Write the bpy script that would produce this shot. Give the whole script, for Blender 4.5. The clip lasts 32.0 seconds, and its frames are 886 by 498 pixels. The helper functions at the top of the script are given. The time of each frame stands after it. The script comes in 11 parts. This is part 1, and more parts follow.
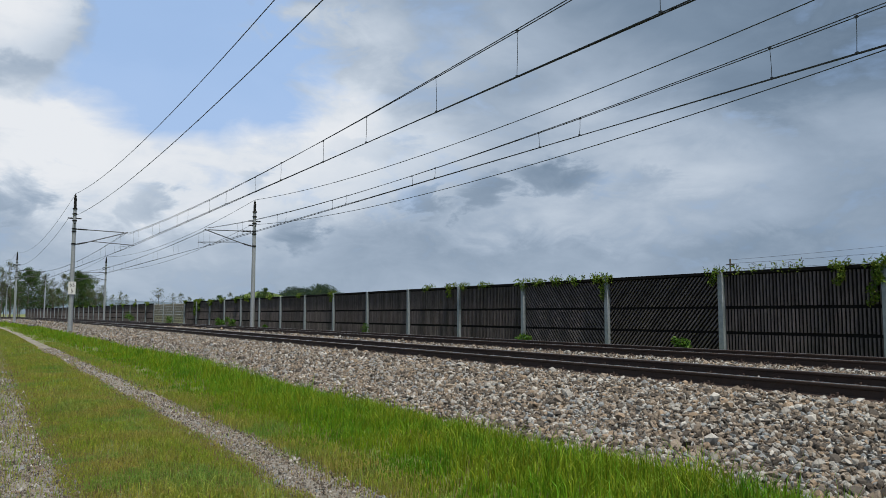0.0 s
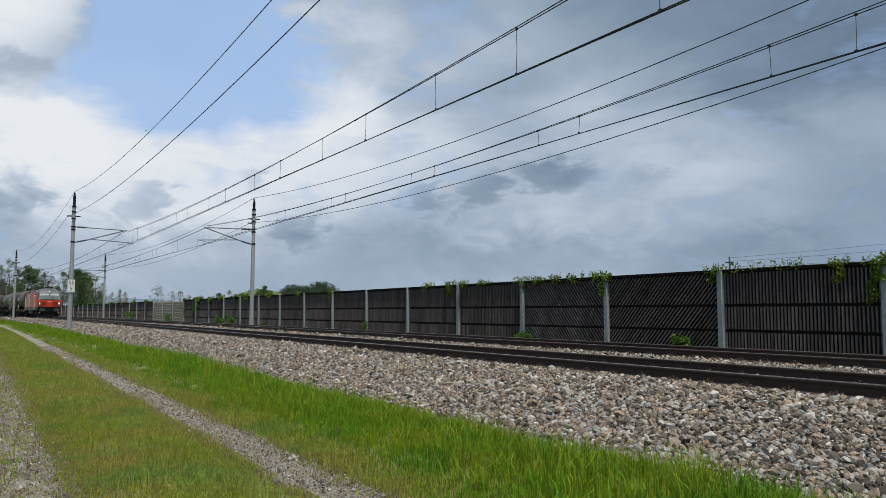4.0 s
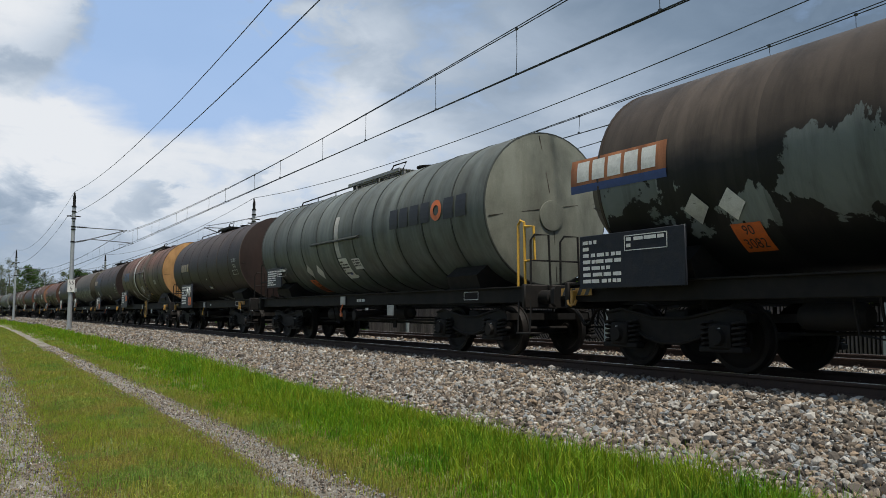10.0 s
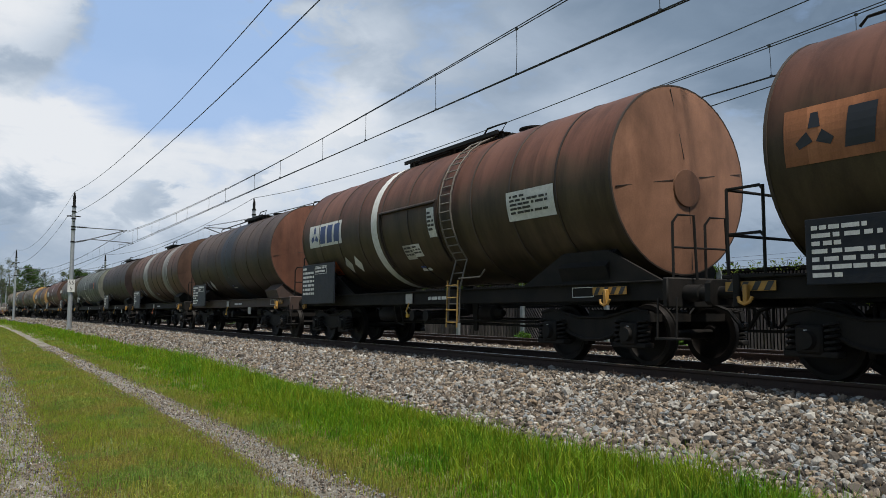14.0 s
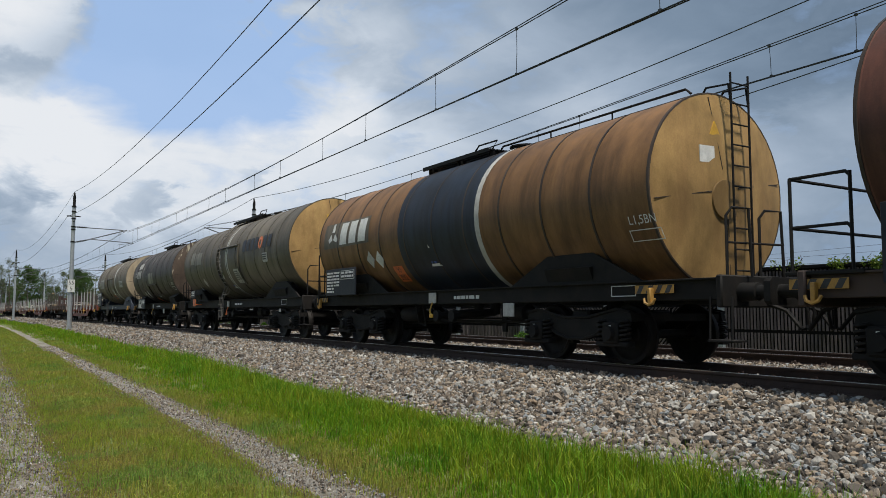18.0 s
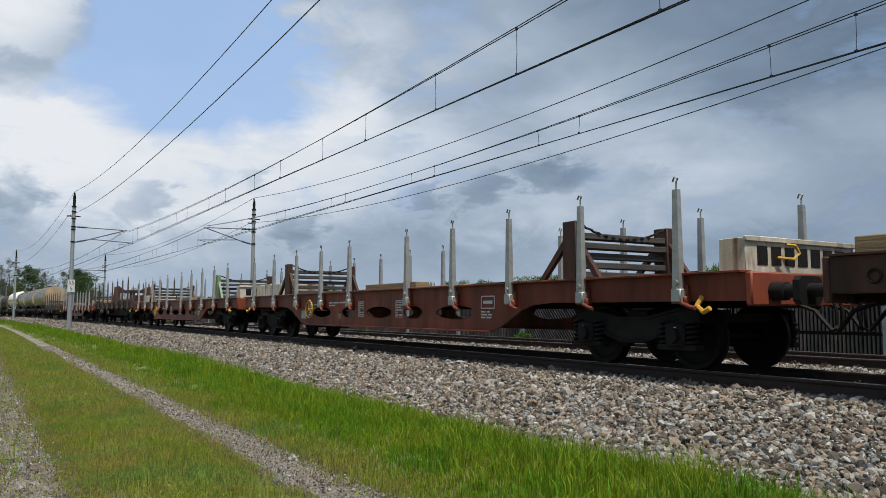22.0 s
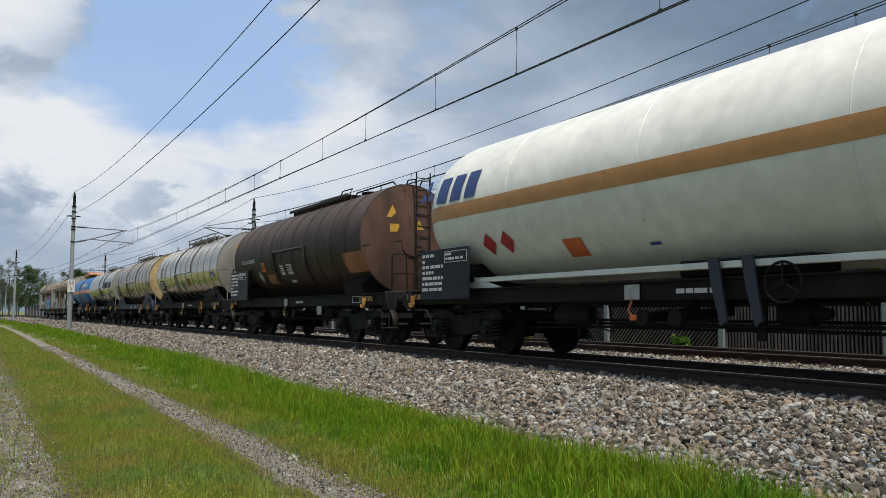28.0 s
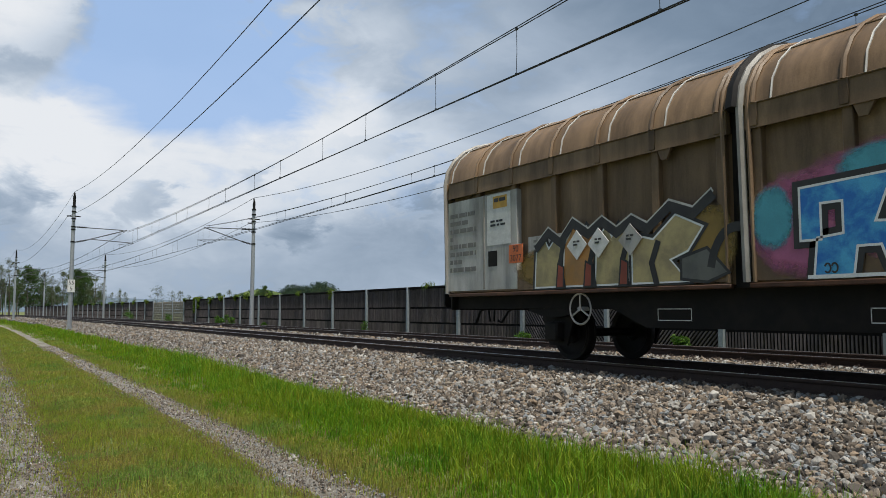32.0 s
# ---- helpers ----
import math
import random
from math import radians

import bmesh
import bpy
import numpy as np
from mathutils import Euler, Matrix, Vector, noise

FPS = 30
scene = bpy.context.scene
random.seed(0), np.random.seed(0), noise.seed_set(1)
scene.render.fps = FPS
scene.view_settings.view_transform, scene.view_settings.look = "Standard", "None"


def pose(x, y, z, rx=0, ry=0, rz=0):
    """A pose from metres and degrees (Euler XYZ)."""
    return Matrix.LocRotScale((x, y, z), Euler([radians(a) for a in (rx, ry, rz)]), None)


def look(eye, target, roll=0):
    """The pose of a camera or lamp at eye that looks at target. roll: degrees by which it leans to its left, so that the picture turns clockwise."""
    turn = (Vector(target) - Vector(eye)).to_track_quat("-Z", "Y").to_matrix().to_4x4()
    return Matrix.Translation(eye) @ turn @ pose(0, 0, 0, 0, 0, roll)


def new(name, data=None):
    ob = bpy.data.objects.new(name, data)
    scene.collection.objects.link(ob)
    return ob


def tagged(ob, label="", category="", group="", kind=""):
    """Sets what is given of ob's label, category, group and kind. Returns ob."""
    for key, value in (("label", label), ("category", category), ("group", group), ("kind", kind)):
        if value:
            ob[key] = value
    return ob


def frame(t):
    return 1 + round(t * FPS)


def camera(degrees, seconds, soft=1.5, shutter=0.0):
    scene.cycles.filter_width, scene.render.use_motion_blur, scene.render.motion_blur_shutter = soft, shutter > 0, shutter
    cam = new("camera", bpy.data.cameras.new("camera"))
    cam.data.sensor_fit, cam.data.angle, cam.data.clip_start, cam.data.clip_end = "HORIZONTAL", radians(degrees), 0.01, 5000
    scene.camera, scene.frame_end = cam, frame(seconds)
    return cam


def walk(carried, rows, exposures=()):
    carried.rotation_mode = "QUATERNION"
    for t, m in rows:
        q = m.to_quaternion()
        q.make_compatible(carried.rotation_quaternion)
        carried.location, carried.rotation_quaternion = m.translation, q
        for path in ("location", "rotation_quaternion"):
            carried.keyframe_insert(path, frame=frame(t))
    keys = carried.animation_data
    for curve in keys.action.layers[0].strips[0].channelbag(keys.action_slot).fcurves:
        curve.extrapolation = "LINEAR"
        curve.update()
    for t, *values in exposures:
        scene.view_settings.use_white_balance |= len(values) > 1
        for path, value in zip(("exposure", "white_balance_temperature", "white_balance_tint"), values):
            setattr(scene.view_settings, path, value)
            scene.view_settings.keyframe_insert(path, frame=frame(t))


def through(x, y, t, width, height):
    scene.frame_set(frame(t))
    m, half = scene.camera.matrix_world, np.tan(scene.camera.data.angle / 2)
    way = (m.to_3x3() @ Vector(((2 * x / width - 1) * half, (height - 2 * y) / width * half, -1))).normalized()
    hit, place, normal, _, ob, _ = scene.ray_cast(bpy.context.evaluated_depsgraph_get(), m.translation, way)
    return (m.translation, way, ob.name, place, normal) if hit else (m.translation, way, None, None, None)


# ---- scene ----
# The line runs along x (the train heads for +x), y points away from the camera, z = 0 is the top of the rails.
SPEED = 24.81                      # metres a second
NEAR, FAR = 9.33, 13.93            # centre lines of the two tracks
GROUND = -0.60


def nose(t):
    """Where the front buffers of the train are at t seconds."""
    return -7.75 + SPEED * (t - 8.3)


def bend(x):
    """The line curves gently towards the camera's side beyond 50 m."""
    return -2.46e-4 * max(0.0, -x - 50.0) ** 2


# ---- camera ----
cam = camera(60.35, 32.0, soft=0.6)
EYE = (0.0, 0.0, 0.79)


def gaze(turn, tilt, roll=0.103):
    a, b = radians(turn), radians(tilt)
    way = (math.sin(a) * math.cos(b), math.cos(a) * math.cos(b), math.sin(b))
    return look(EYE, [e + 10 * w for e, w in zip(EYE, way)], roll)


walk(cam, [(0.0, gaze(-58.67, 4.92)), (1.2, gaze(-58.67, 4.92)), (2.0, gaze(-58.65, 4.82)), (3.5, gaze(-58.62, 4.762)),
           (12.0, gaze(-58.62, 4.762)), (22.0, gaze(-58.62, 4.762)), (32.0, gaze(-58.62, 4.762))])

# ---- light ----
SUN_WAY = Vector((0.37, -0.06, 0.93)).normalized()     # towards the sun
sun = new("sun", bpy.data.lights.new("sun", "SUN"))
sun.data.energy, sun.data.angle, sun.data.color = 4.9, radians(5), (1.0, 0.95, 0.86)
sun.matrix_world = look(SUN_WAY * 100, (0, 0, 0))
scene.view_settings.exposure = 0.0

world = bpy.data.worlds.new("sky")
scene.world = world
world.use_nodes = True


def link(tree, a, b):
    tree.links.new(a, b)


def math_node(tree, op, a, b=None, clamp=False):
    n = tree.nodes.new("ShaderNodeMath")
    n.operation, n.use_clamp = op, clamp
    for i, v in enumerate((a, b)):
        if v is None:
            continue
        if isinstance(v, (int, float)):
            n.inputs[i].default_value = v
        else:
            link(tree, v, n.inputs[i])
    return n.outputs[0]


def mix_node(tree, fac, a, b, kind="MIX"):
    n = tree.nodes.new("ShaderNodeMix")
    n.data_type, n.blend_type = "RGBA", kind
    for i, v in ((0, fac), (6, a), (7, b)):
        if isinstance(v, (int, float)):
            n.inputs[i].default_value = v
        elif isinstance(v, (tuple, list)):
            n.inputs[i].default_value = (*v, 1)
        else:
            link(tree, v, n.inputs[i])
    return n.outputs[2]


def noise_node(tree, vec, scale, detail=4.0, rough=0.55, warp=0.0):
    n = tree.nodes.new("ShaderNodeTexNoise")
    n.inputs["Scale"].default_value, n.inputs["Detail"].default_value = scale, detail
    n.inputs["Roughness"].default_value, n.inputs["Distortion"].default_value = rough, warp
    if vec is not None:
        link(tree, vec, n.inputs["Vector"])
    return n.outputs["Fac"]


def ramp_node(tree, fac, stops, ease="LINEAR"):
    n = tree.nodes.new("ShaderNodeValToRGB")
    n.color_ramp.interpolation = ease
    e = n.color_ramp.elements
    while len(e) < len(stops):
        e.new(0.5)
    for el, (p, c) in zip(e, stops):
        el.position = p
        el.color = (c, c, c, 1) if isinstance(c, (int, float)) else (*c, 1)
    link(tree, fac, n.inputs[0])
    return n.outputs[0]


def map_range(tree, v, a, b, c=0.0, d=1.0):
    n = tree.nodes.new("ShaderNodeMapRange")
    link(tree, v, n.inputs[0])
    for i, x in enumerate((a, b, c, d)):
        n.inputs[i + 1].default_value = x
    return n.outputs[0]


def build_sky():
    t = world.node_tree
    back = t.nodes["Background"]
    sky = t.nodes.new("ShaderNodeTexSky")
    sky.sky_type, sky.sun_disc = "NISHITA", False
    sky.sun_elevation, sky.sun_rotation = math.asin(SUN_WAY.z), math.atan2(SUN_WAY.x, SUN_WAY.y)
    co = t.nodes.new("ShaderNodeTexCoord").outputs["Generated"]
    sep = t.nodes.new("ShaderNodeSeparateXYZ")
    link(t, co, sep.inputs[0])
    x, y, z = sep.outputs
    up = math_node(t, "MAXIMUM", z, 0.0)
    low = math_node(t, "ADD", up, 0.16)
    com = t.nodes.new("ShaderNodeCombineXYZ")          # the cloud layer, spread out flat overhead
    link(t, math_node(t, "DIVIDE", x, low), com.inputs[0])
    link(t, math_node(t, "DIVIDE", y, low), com.inputs[1])
    flat = com.outputs[0]
    big = noise_node(t, flat, 0.9, 3, 0.5, 0.2)
    wide = t.nodes.new("ShaderNodeMapping")
    wide.inputs["Scale"].default_value = (1.0, 1.0, 2.1)
    link(t, co, wide.inputs[0])
    puff = noise_node(t, wide.outputs[0], 5.0, 6, 0.52, 0.35)
    curl = noise_node(t, wide.outputs[0], 12.0, 6, 0.58, 0.6)
    fine = noise_node(t, wide.outputs[0], 34.0, 5, 0.6, 0.3)
    swing = lambda n, k: math_node(t, "MULTIPLY", math_node(t, "SUBTRACT", n, 0.5), k)

    def total(parts):
        v = parts[0]
        for p in parts[1:]:
            v = math_node(t, "ADD", v, p)
        return v
    # bearing and height over the horizon in degrees, torn a little so that the masses get ragged edges
    turn = total([math_node(t, "MULTIPLY", math_node(t, "ARCTAN2", x, y), 57.2958), swing(curl, 8.0), swing(fine, 2.2)])
    lift = total([math_node(t, "MULTIPLY", math_node(t, "ARCSINE", z), 57.2958), swing(puff, -5.0), swing(curl, 4.0), swing(fine, 1.6)])

    def lobe(at, high, broad, tall, strength):
        """A mass of cloud round one direction; centre and half sizes in degrees."""
        p = math_node(t, "MULTIPLY", math_node(t, "SUBTRACT", turn, at), 1 / broad)
        q = math_node(t, "MULTIPLY", math_node(t, "SUBTRACT", lift, high), 1 / tall)
        d = math_node(t, "ADD", math_node(t, "MULTIPLY", p, p), math_node(t, "MULTIPLY", q, q))
        n = t.nodes.new("ShaderNodeMapRange")
        n.interpolation_type = "SMOOTHSTEP"
        link(t, d, n.inputs[0])
        for i, v in enumerate((1.0, 0.0, 0.0, strength)):
            n.inputs[i + 1].default_value = v
        return n.outputs[0]
    banks = [(-76, 11.8, 24, 7.5, 0.50), (-90, 11, 9, 6, 0.14), (-66, 18, 13, 6.5, 0.16), (-33, 22, 22, 10, -0.17), (-38, 11.5, 16, 4.0, 0.10), (-47, 7.8, 16, 4.0, 0.15),
             (-58, 23, 12, 7, 0.10), (-82, 4.5, 18, 5, 0.14), (-35, 4, 9, 2.6, -0.08), (-92, 20.5, 9.5, 5.5, 0.62), (-89, 15.6, 5, 1.9, -0.14), (-50, 17, 14, 6, 0.06), (-53, 13, 10, 4, 0.08), (-29, 14, 8, 7, -0.06)]
    scraps = [(-50.3, 10.3, 3.2, 2.0, -0.26), (-55.4, 9.4, 2.4, 1.5, -0.20), (-60.2, 8.8, 3.2, 1.0, -0.20), (-80.4, 7.6, 2.0, 2.0, -0.24), (-88.2, 7.4, 2.8, 1.8, -0.24),
              (-69.5, 5.3, 2.8, 1.7, -0.24), (-73, 9.9, 1.7, 1.3, -0.16), (-44, 9.2, 3.0, 1.0, -0.08), (-64, 12.8, 4, 1.2, -0.10)]
    tone = total([swing(big, 0.10), swing(puff, 0.46), swing(curl, 0.22), swing(fine, 0.07), math_node(t, "ADD", math_node(t, "MULTIPLY", z, -0.10), 0.435)] + [lobe(*m) for m in banks + scraps])
    cloud = ramp_node(t, tone, ((0.10, (0.122, 0.178, 0.255)), (0.30, (0.200, 0.272, 0.368)), (0.52, (0.355, 0.437, 0.548)), (0.74, (0.595, 0.665, 0.755)), (0.96, (0.80, 0.828, 0.868))))
    hole = total([lobe(-78.5, 19, 14, 7.5, 1.0), lobe(-92, 20, 10, 6.5, -1.5), swing(puff, -1.1), swing(curl, -0.9), swing(fine, -0.3)])
    clear = ramp_node(t, hole, ((0.08, 0.0), (0.66, 0.92)))
    blue = mix_node(t, 1.0, sky.outputs[0], (0.11, 0.11, 0.11), "MULTIPLY")
    blue = mix_node(t, 0.88, blue, (0.375, 0.55, 0.86))
    both = mix_node(t, clear, cloud, blue)
    haze = map_range(t, z, 0.0, 0.10, 0.45, 0.0)
    both = mix_node(t, haze, both, (0.39, 0.475, 0.585))
    link(t, both, back.inputs[0])
    back.inputs[1].default_value = 1.0


build_sky()

# ---- materials ----


def material(name, base, second=None, rough=0.6, metal=0.0, scale=4.0, spread=0.5, bump=0.2, fine=60.0, island=0.0, thing=0.0,
             stretch=(1, 1, 1), edge=(0.42, 0.62), glow=None, third=None, third_scale=1.2, third_edge=(0.55, 0.7)):
    """A surface with two scales of variation: second spreads over base in patches, fine grain on top, and relief."""
    m = bpy.data.materials.new(name)
    m.use_nodes = True
    t = m.node_tree
    b = t.nodes["Principled BSDF"]
    co = t.nodes.new("ShaderNodeTexCoord").outputs["Object"]
    info = t.nodes.new("ShaderNodeObjectInfo").outputs["Random"]
    mp = t.nodes.new("ShaderNodeMapping")
    link(t, co, mp.inputs[0])
    mp.inputs["Scale"].default_value = stretch
    off = t.nodes.new("ShaderNodeCombineXYZ")
    link(t, math_node(t, "MULTIPLY", info, 37.0), off.inputs[0])
    link(t, math_node(t, "MULTIPLY", info, 11.0), off.inputs[2])
    link(t, off.outputs[0], mp.inputs[1])
    vec = mp.outputs[0]
    second = second or tuple(c * 0.72 for c in base)
    patch = ramp_node(t, noise_node(t, vec, scale, 6, 0.6, 0.3), ((edge[0], 0.0), (edge[1], 1.0)))
    col = mix_node(t, math_node(t, "MULTIPLY", patch, spread), base, second)
    if third:
        far = ramp_node(t, noise_node(t, vec, third_scale, 7, 0.65, 0.5), ((third_edge[0], 0.0), (third_edge[1], 1.0)))
        col = mix_node(t, far, col, third)
    grain = noise_node(t, co, fine, 3, 0.6)
    col = mix_node(t, 1.0, col, ramp_node(t, grain, ((0.25, 0.78), (0.75, 1.0))), "MULTIPLY")
    if island:
        g = t.nodes.new("ShaderNodeNewGeometry").outputs["Random Per Island"]
        hs = t.nodes.new("ShaderNodeHueSaturation")
        link(t, col, hs.inputs["Color"])
        link(t, math_node(t, "ADD", math_node(t, "MULTIPLY", g, 2 * island), 1 - island), hs.inputs["Value"])
        h2 = math_node(t, "FRACT", math_node(t, "MULTIPLY", g, 17.31))
        link(t, math_node(t, "ADD", math_node(t, "MULTIPLY", h2, 0.06), 0.47), hs.inputs["Hue"])
        col = hs.outputs[0]
    if thing:
        col = mix_node(t, 1.0, col, ramp_node(t, info, ((0.0, 1 - thing), (1.0, 1.0))), "MULTIPLY")
    link(t, col, b.inputs["Base Color"])
    link(t, math_node(t, "ADD", math_node(t, "MULTIPLY", grain, 0.25), rough - 0.12, True), b.inputs["Roughness"])
    b.inputs["Metallic"].default_value = metal
    if bump:
        bp = t.nodes.new("ShaderNodeBump")
        bp.inputs["Strength"].default_value, bp.inputs["Distance"].default_value = bump, 0.01
        link(t, math_node(t, "ADD", grain, patch), bp.inputs["Height"])
        link(t, bp.outputs[0], b.inputs["Normal"])
    if glow:
        b.inputs["Emission Color"].default_value, b.inputs["Emission Strength"].default_value = (*glow[0], 1), glow[1]
    return m


def streaked(name, base, dirt, rust=None, rough=0.5, metal=0.0, spread=0.75, edge=(0.42, 0.66), third=None, third_scale=0.8, third_edge=(0.56, 0.62), panels=0.30, drips=0.36, peel=None, crown=None):
    """Weathered paint: plates aged a little differently, grime and rust that run down in streaks; peel: a top colour
    mixed in by height and flaked paint on the flank; crown: colour mixed in towards the top.
    """
    m = material(name, base, dirt, rough, metal, 1.3, spread, 0.12, 45, stretch=(1.6, 1.6, 0.35), edge=edge,
                 third=third or rust, third_scale=third_scale, third_edge=third_edge)
    t = m.node_tree
    b = t.nodes["Principled BSDF"]
    b.inputs["Specular IOR Level"].default_value = 0.22
    col = b.inputs["Base Color"].links[0].from_socket
    co = t.nodes.new("ShaderNodeTexCoord").outputs["Object"]
    info = t.nodes.new("ShaderNodeObjectInfo").outputs["Random"]
    sep = t.nodes.new("ShaderNodeSeparateXYZ")
    link(t, co, sep.inputs[0])
    x, y, z = sep.outputs
    shift = t.nodes.new("ShaderNodeVectorMath")
    shift.operation = "ADD"
    link(t, co, shift.inputs[0])
    far = t.nodes.new("ShaderNodeCombineXYZ")
    link(t, math_node(t, "MULTIPLY", info, 53.0), far.inputs[0])
    link(t, far.outputs[0], shift.inputs[1])
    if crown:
        crown_mix = math_node(t, "ADD", map_range(t, z, 2.5, 3.7), math_node(t, "SUBTRACT", noise_node(t, shift.outputs[0], 1.1, 5, 0.6), 0.5))
        col = mix_node(t, map_range(t, crown_mix, 0.25, 0.75), col, crown)
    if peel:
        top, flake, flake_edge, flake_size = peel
        top_mix = math_node(t, "ADD", map_range(t, z, 2.45, 3.25), math_node(t, "SUBTRACT", noise_node(t, shift.outputs[0], 1.4, 5, 0.6), 0.5))
        col = mix_node(t, map_range(t, top_mix, 0.3, 0.7), col, top)
        st = t.nodes.new("ShaderNodeMapping")
        st.inputs["Scale"].default_value = flake_size
        link(t, shift.outputs[0], st.inputs[0])
        chips = noise_node(t, st.outputs[0], 0.95, 9, 0.60, 0.3)
        belt = math_node(t, "MULTIPLY", map_range(t, z, 1.6, 2.1), map_range(t, z, 3.15, 2.6))
        hit = math_node(t, "ADD", chips, math_node(t, "MULTIPLY", belt, 0.17))
        col = mix_node(t, ramp_node(t, hit, ((flake_edge, 0.0), (flake_edge + 0.010, 0.92))), col, flake)
    cell = t.nodes.new("ShaderNodeTexWhiteNoise")
    cell.noise_dimensions = "1D"
    link(t, math_node(t, "FLOOR", math_node(t, "ADD", math_node(t, "MULTIPLY", x, 0.62), math_node(t, "MULTIPLY", info, 40.0))), cell.inputs["W"])
    col = mix_node(t, 1.0, col, ramp_node(t, cell.outputs["Value"], ((0.0, 1.15 - panels), (1.0, 1.30))), "MULTIPLY")
    run = t.nodes.new("ShaderNodeMapping")
    run.inputs["Scale"].default_value = (3.2, 0.9, 0.40)
    link(t, shift.outputs[0], run.inputs[0])
    drip = noise_node(t, run.outputs[0], 1.0, 6, 0.65, 0.2)
    col = mix_node(t, 1.0, col, ramp_node(t, drip, ((0.36, 1.05 - drips), (0.56, 1.12))), "MULTIPLY")
    blot = noise_node(t, shift.outputs[0], 0.55, 4, 0.6, 0.6)
    col = mix_node(t, 1.0, col, ramp_node(t, blot, ((0.34, 0.80), (0.62, 1.22))), "MULTIPLY")
    link(t, col, b.inputs["Base Color"])
    return m


def glass(name, tint, rough=0.05):
    m = bpy.data.materials.new(name)
    m.use_nodes = True
    b = m.node_tree.nodes["Principled BSDF"]
    b.inputs["Base Color"].default_value, b.inputs["Roughness"].default_value = (*tint, 1), rough
    b.inputs["Specular IOR Level"].default_value, b.inputs["Coat Weight"].default_value = 0.6, 0.15
    return m


BLACK = material("black_steel", (0.010, 0.0097, 0.0097), (0.020, 0.0165, 0.014), 0.62, scale=5)
UNDER = material("grimy_underframe", (0.0105, 0.010, 0.0098), (0.026, 0.021, 0.0175), 0.7, scale=3)
WHEEL = material("wheel_steel", (0.012, 0.011, 0.0105), (0.024, 0.018, 0.015), 0.6, 0.3, scale=6)
for grimy in (BLACK, UNDER, WHEEL):
    grimy.node_tree.nodes["Principled BSDF"].inputs["Specular IOR Level"].default_value = 0.2
WHITE = material("white_marking", (0.72, 0.72, 0.70), (0.5, 0.5, 0.48), 0.55, scale=9, spread=0.5, bump=0.03)
PALE = material("faded_white", (0.50, 0.49, 0.46), (0.28, 0.26, 0.24), 0.6, scale=7, bump=0.05)
YELLOW = material("yellow_paint", (0.62, 0.36, 0.04), (0.4, 0.22, 0.04), 0.5, scale=8, bump=0.05)
ORANGE = material("orange_plate", (0.72, 0.16, 0.03), (0.5, 0.12, 0.04), 0.45, scale=9, bump=0.03)
SIGNBLACK = material("sign_black", (0.02, 0.02, 0.022), (0.05, 0.05, 0.05), 0.5, scale=9, bump=0.03)
BOARD = material("dark_board", (0.017, 0.021, 0.030), (0.03, 0.03, 0.033), 0.5, scale=5)
SIGNRED = material("sign_red", (0.5, 0.03, 0.03), None, 0.45, scale=9, bump=0.02)
SIGNBLUE = material("sign_blue", (0.03, 0.09, 0.36), None, 0.45, scale=9, bump=0.02)
GALV = material("galvanised_steel", (0.40, 0.42, 0.44), (0.28, 0.30, 0.32), 0.5, 0.45, scale=12, fine=90)
# Bracket tubes coloured dark, as if seen backlit against the sky.
ARMTUBE = material("backlit_dark_tube", (0.11, 0.12, 0.13), (0.07, 0.075, 0.08), 0.55, 0.3, scale=9)
WIRE = material("copper_wire", (0.05, 0.055, 0.06), (0.03, 0.035, 0.035), 0.5, 0.4, scale=9, bump=0)
RUST = material("rail_rust", (0.052, 0.030, 0.022), (0.030, 0.021, 0.018), 0.75, scale=8, bump=0.3)
SHINE = material("rail_head", (0.55, 0.54, 0.53), (0.4, 0.38, 0.36), 0.28, 0.95, scale=3, stretch=(0.2, 8, 8), bump=0.03)
for grimy in (BLACK, UNDER, WHEEL, BOARD):
    grimy.node_tree.nodes["Principled BSDF"].inputs["Specular IOR Level"].default_value = 0.2
CONCRETE = material("concrete", (0.36, 0.35, 0.33), (0.26, 0.25, 0.24), 0.85, scale=5, bump=0.3)


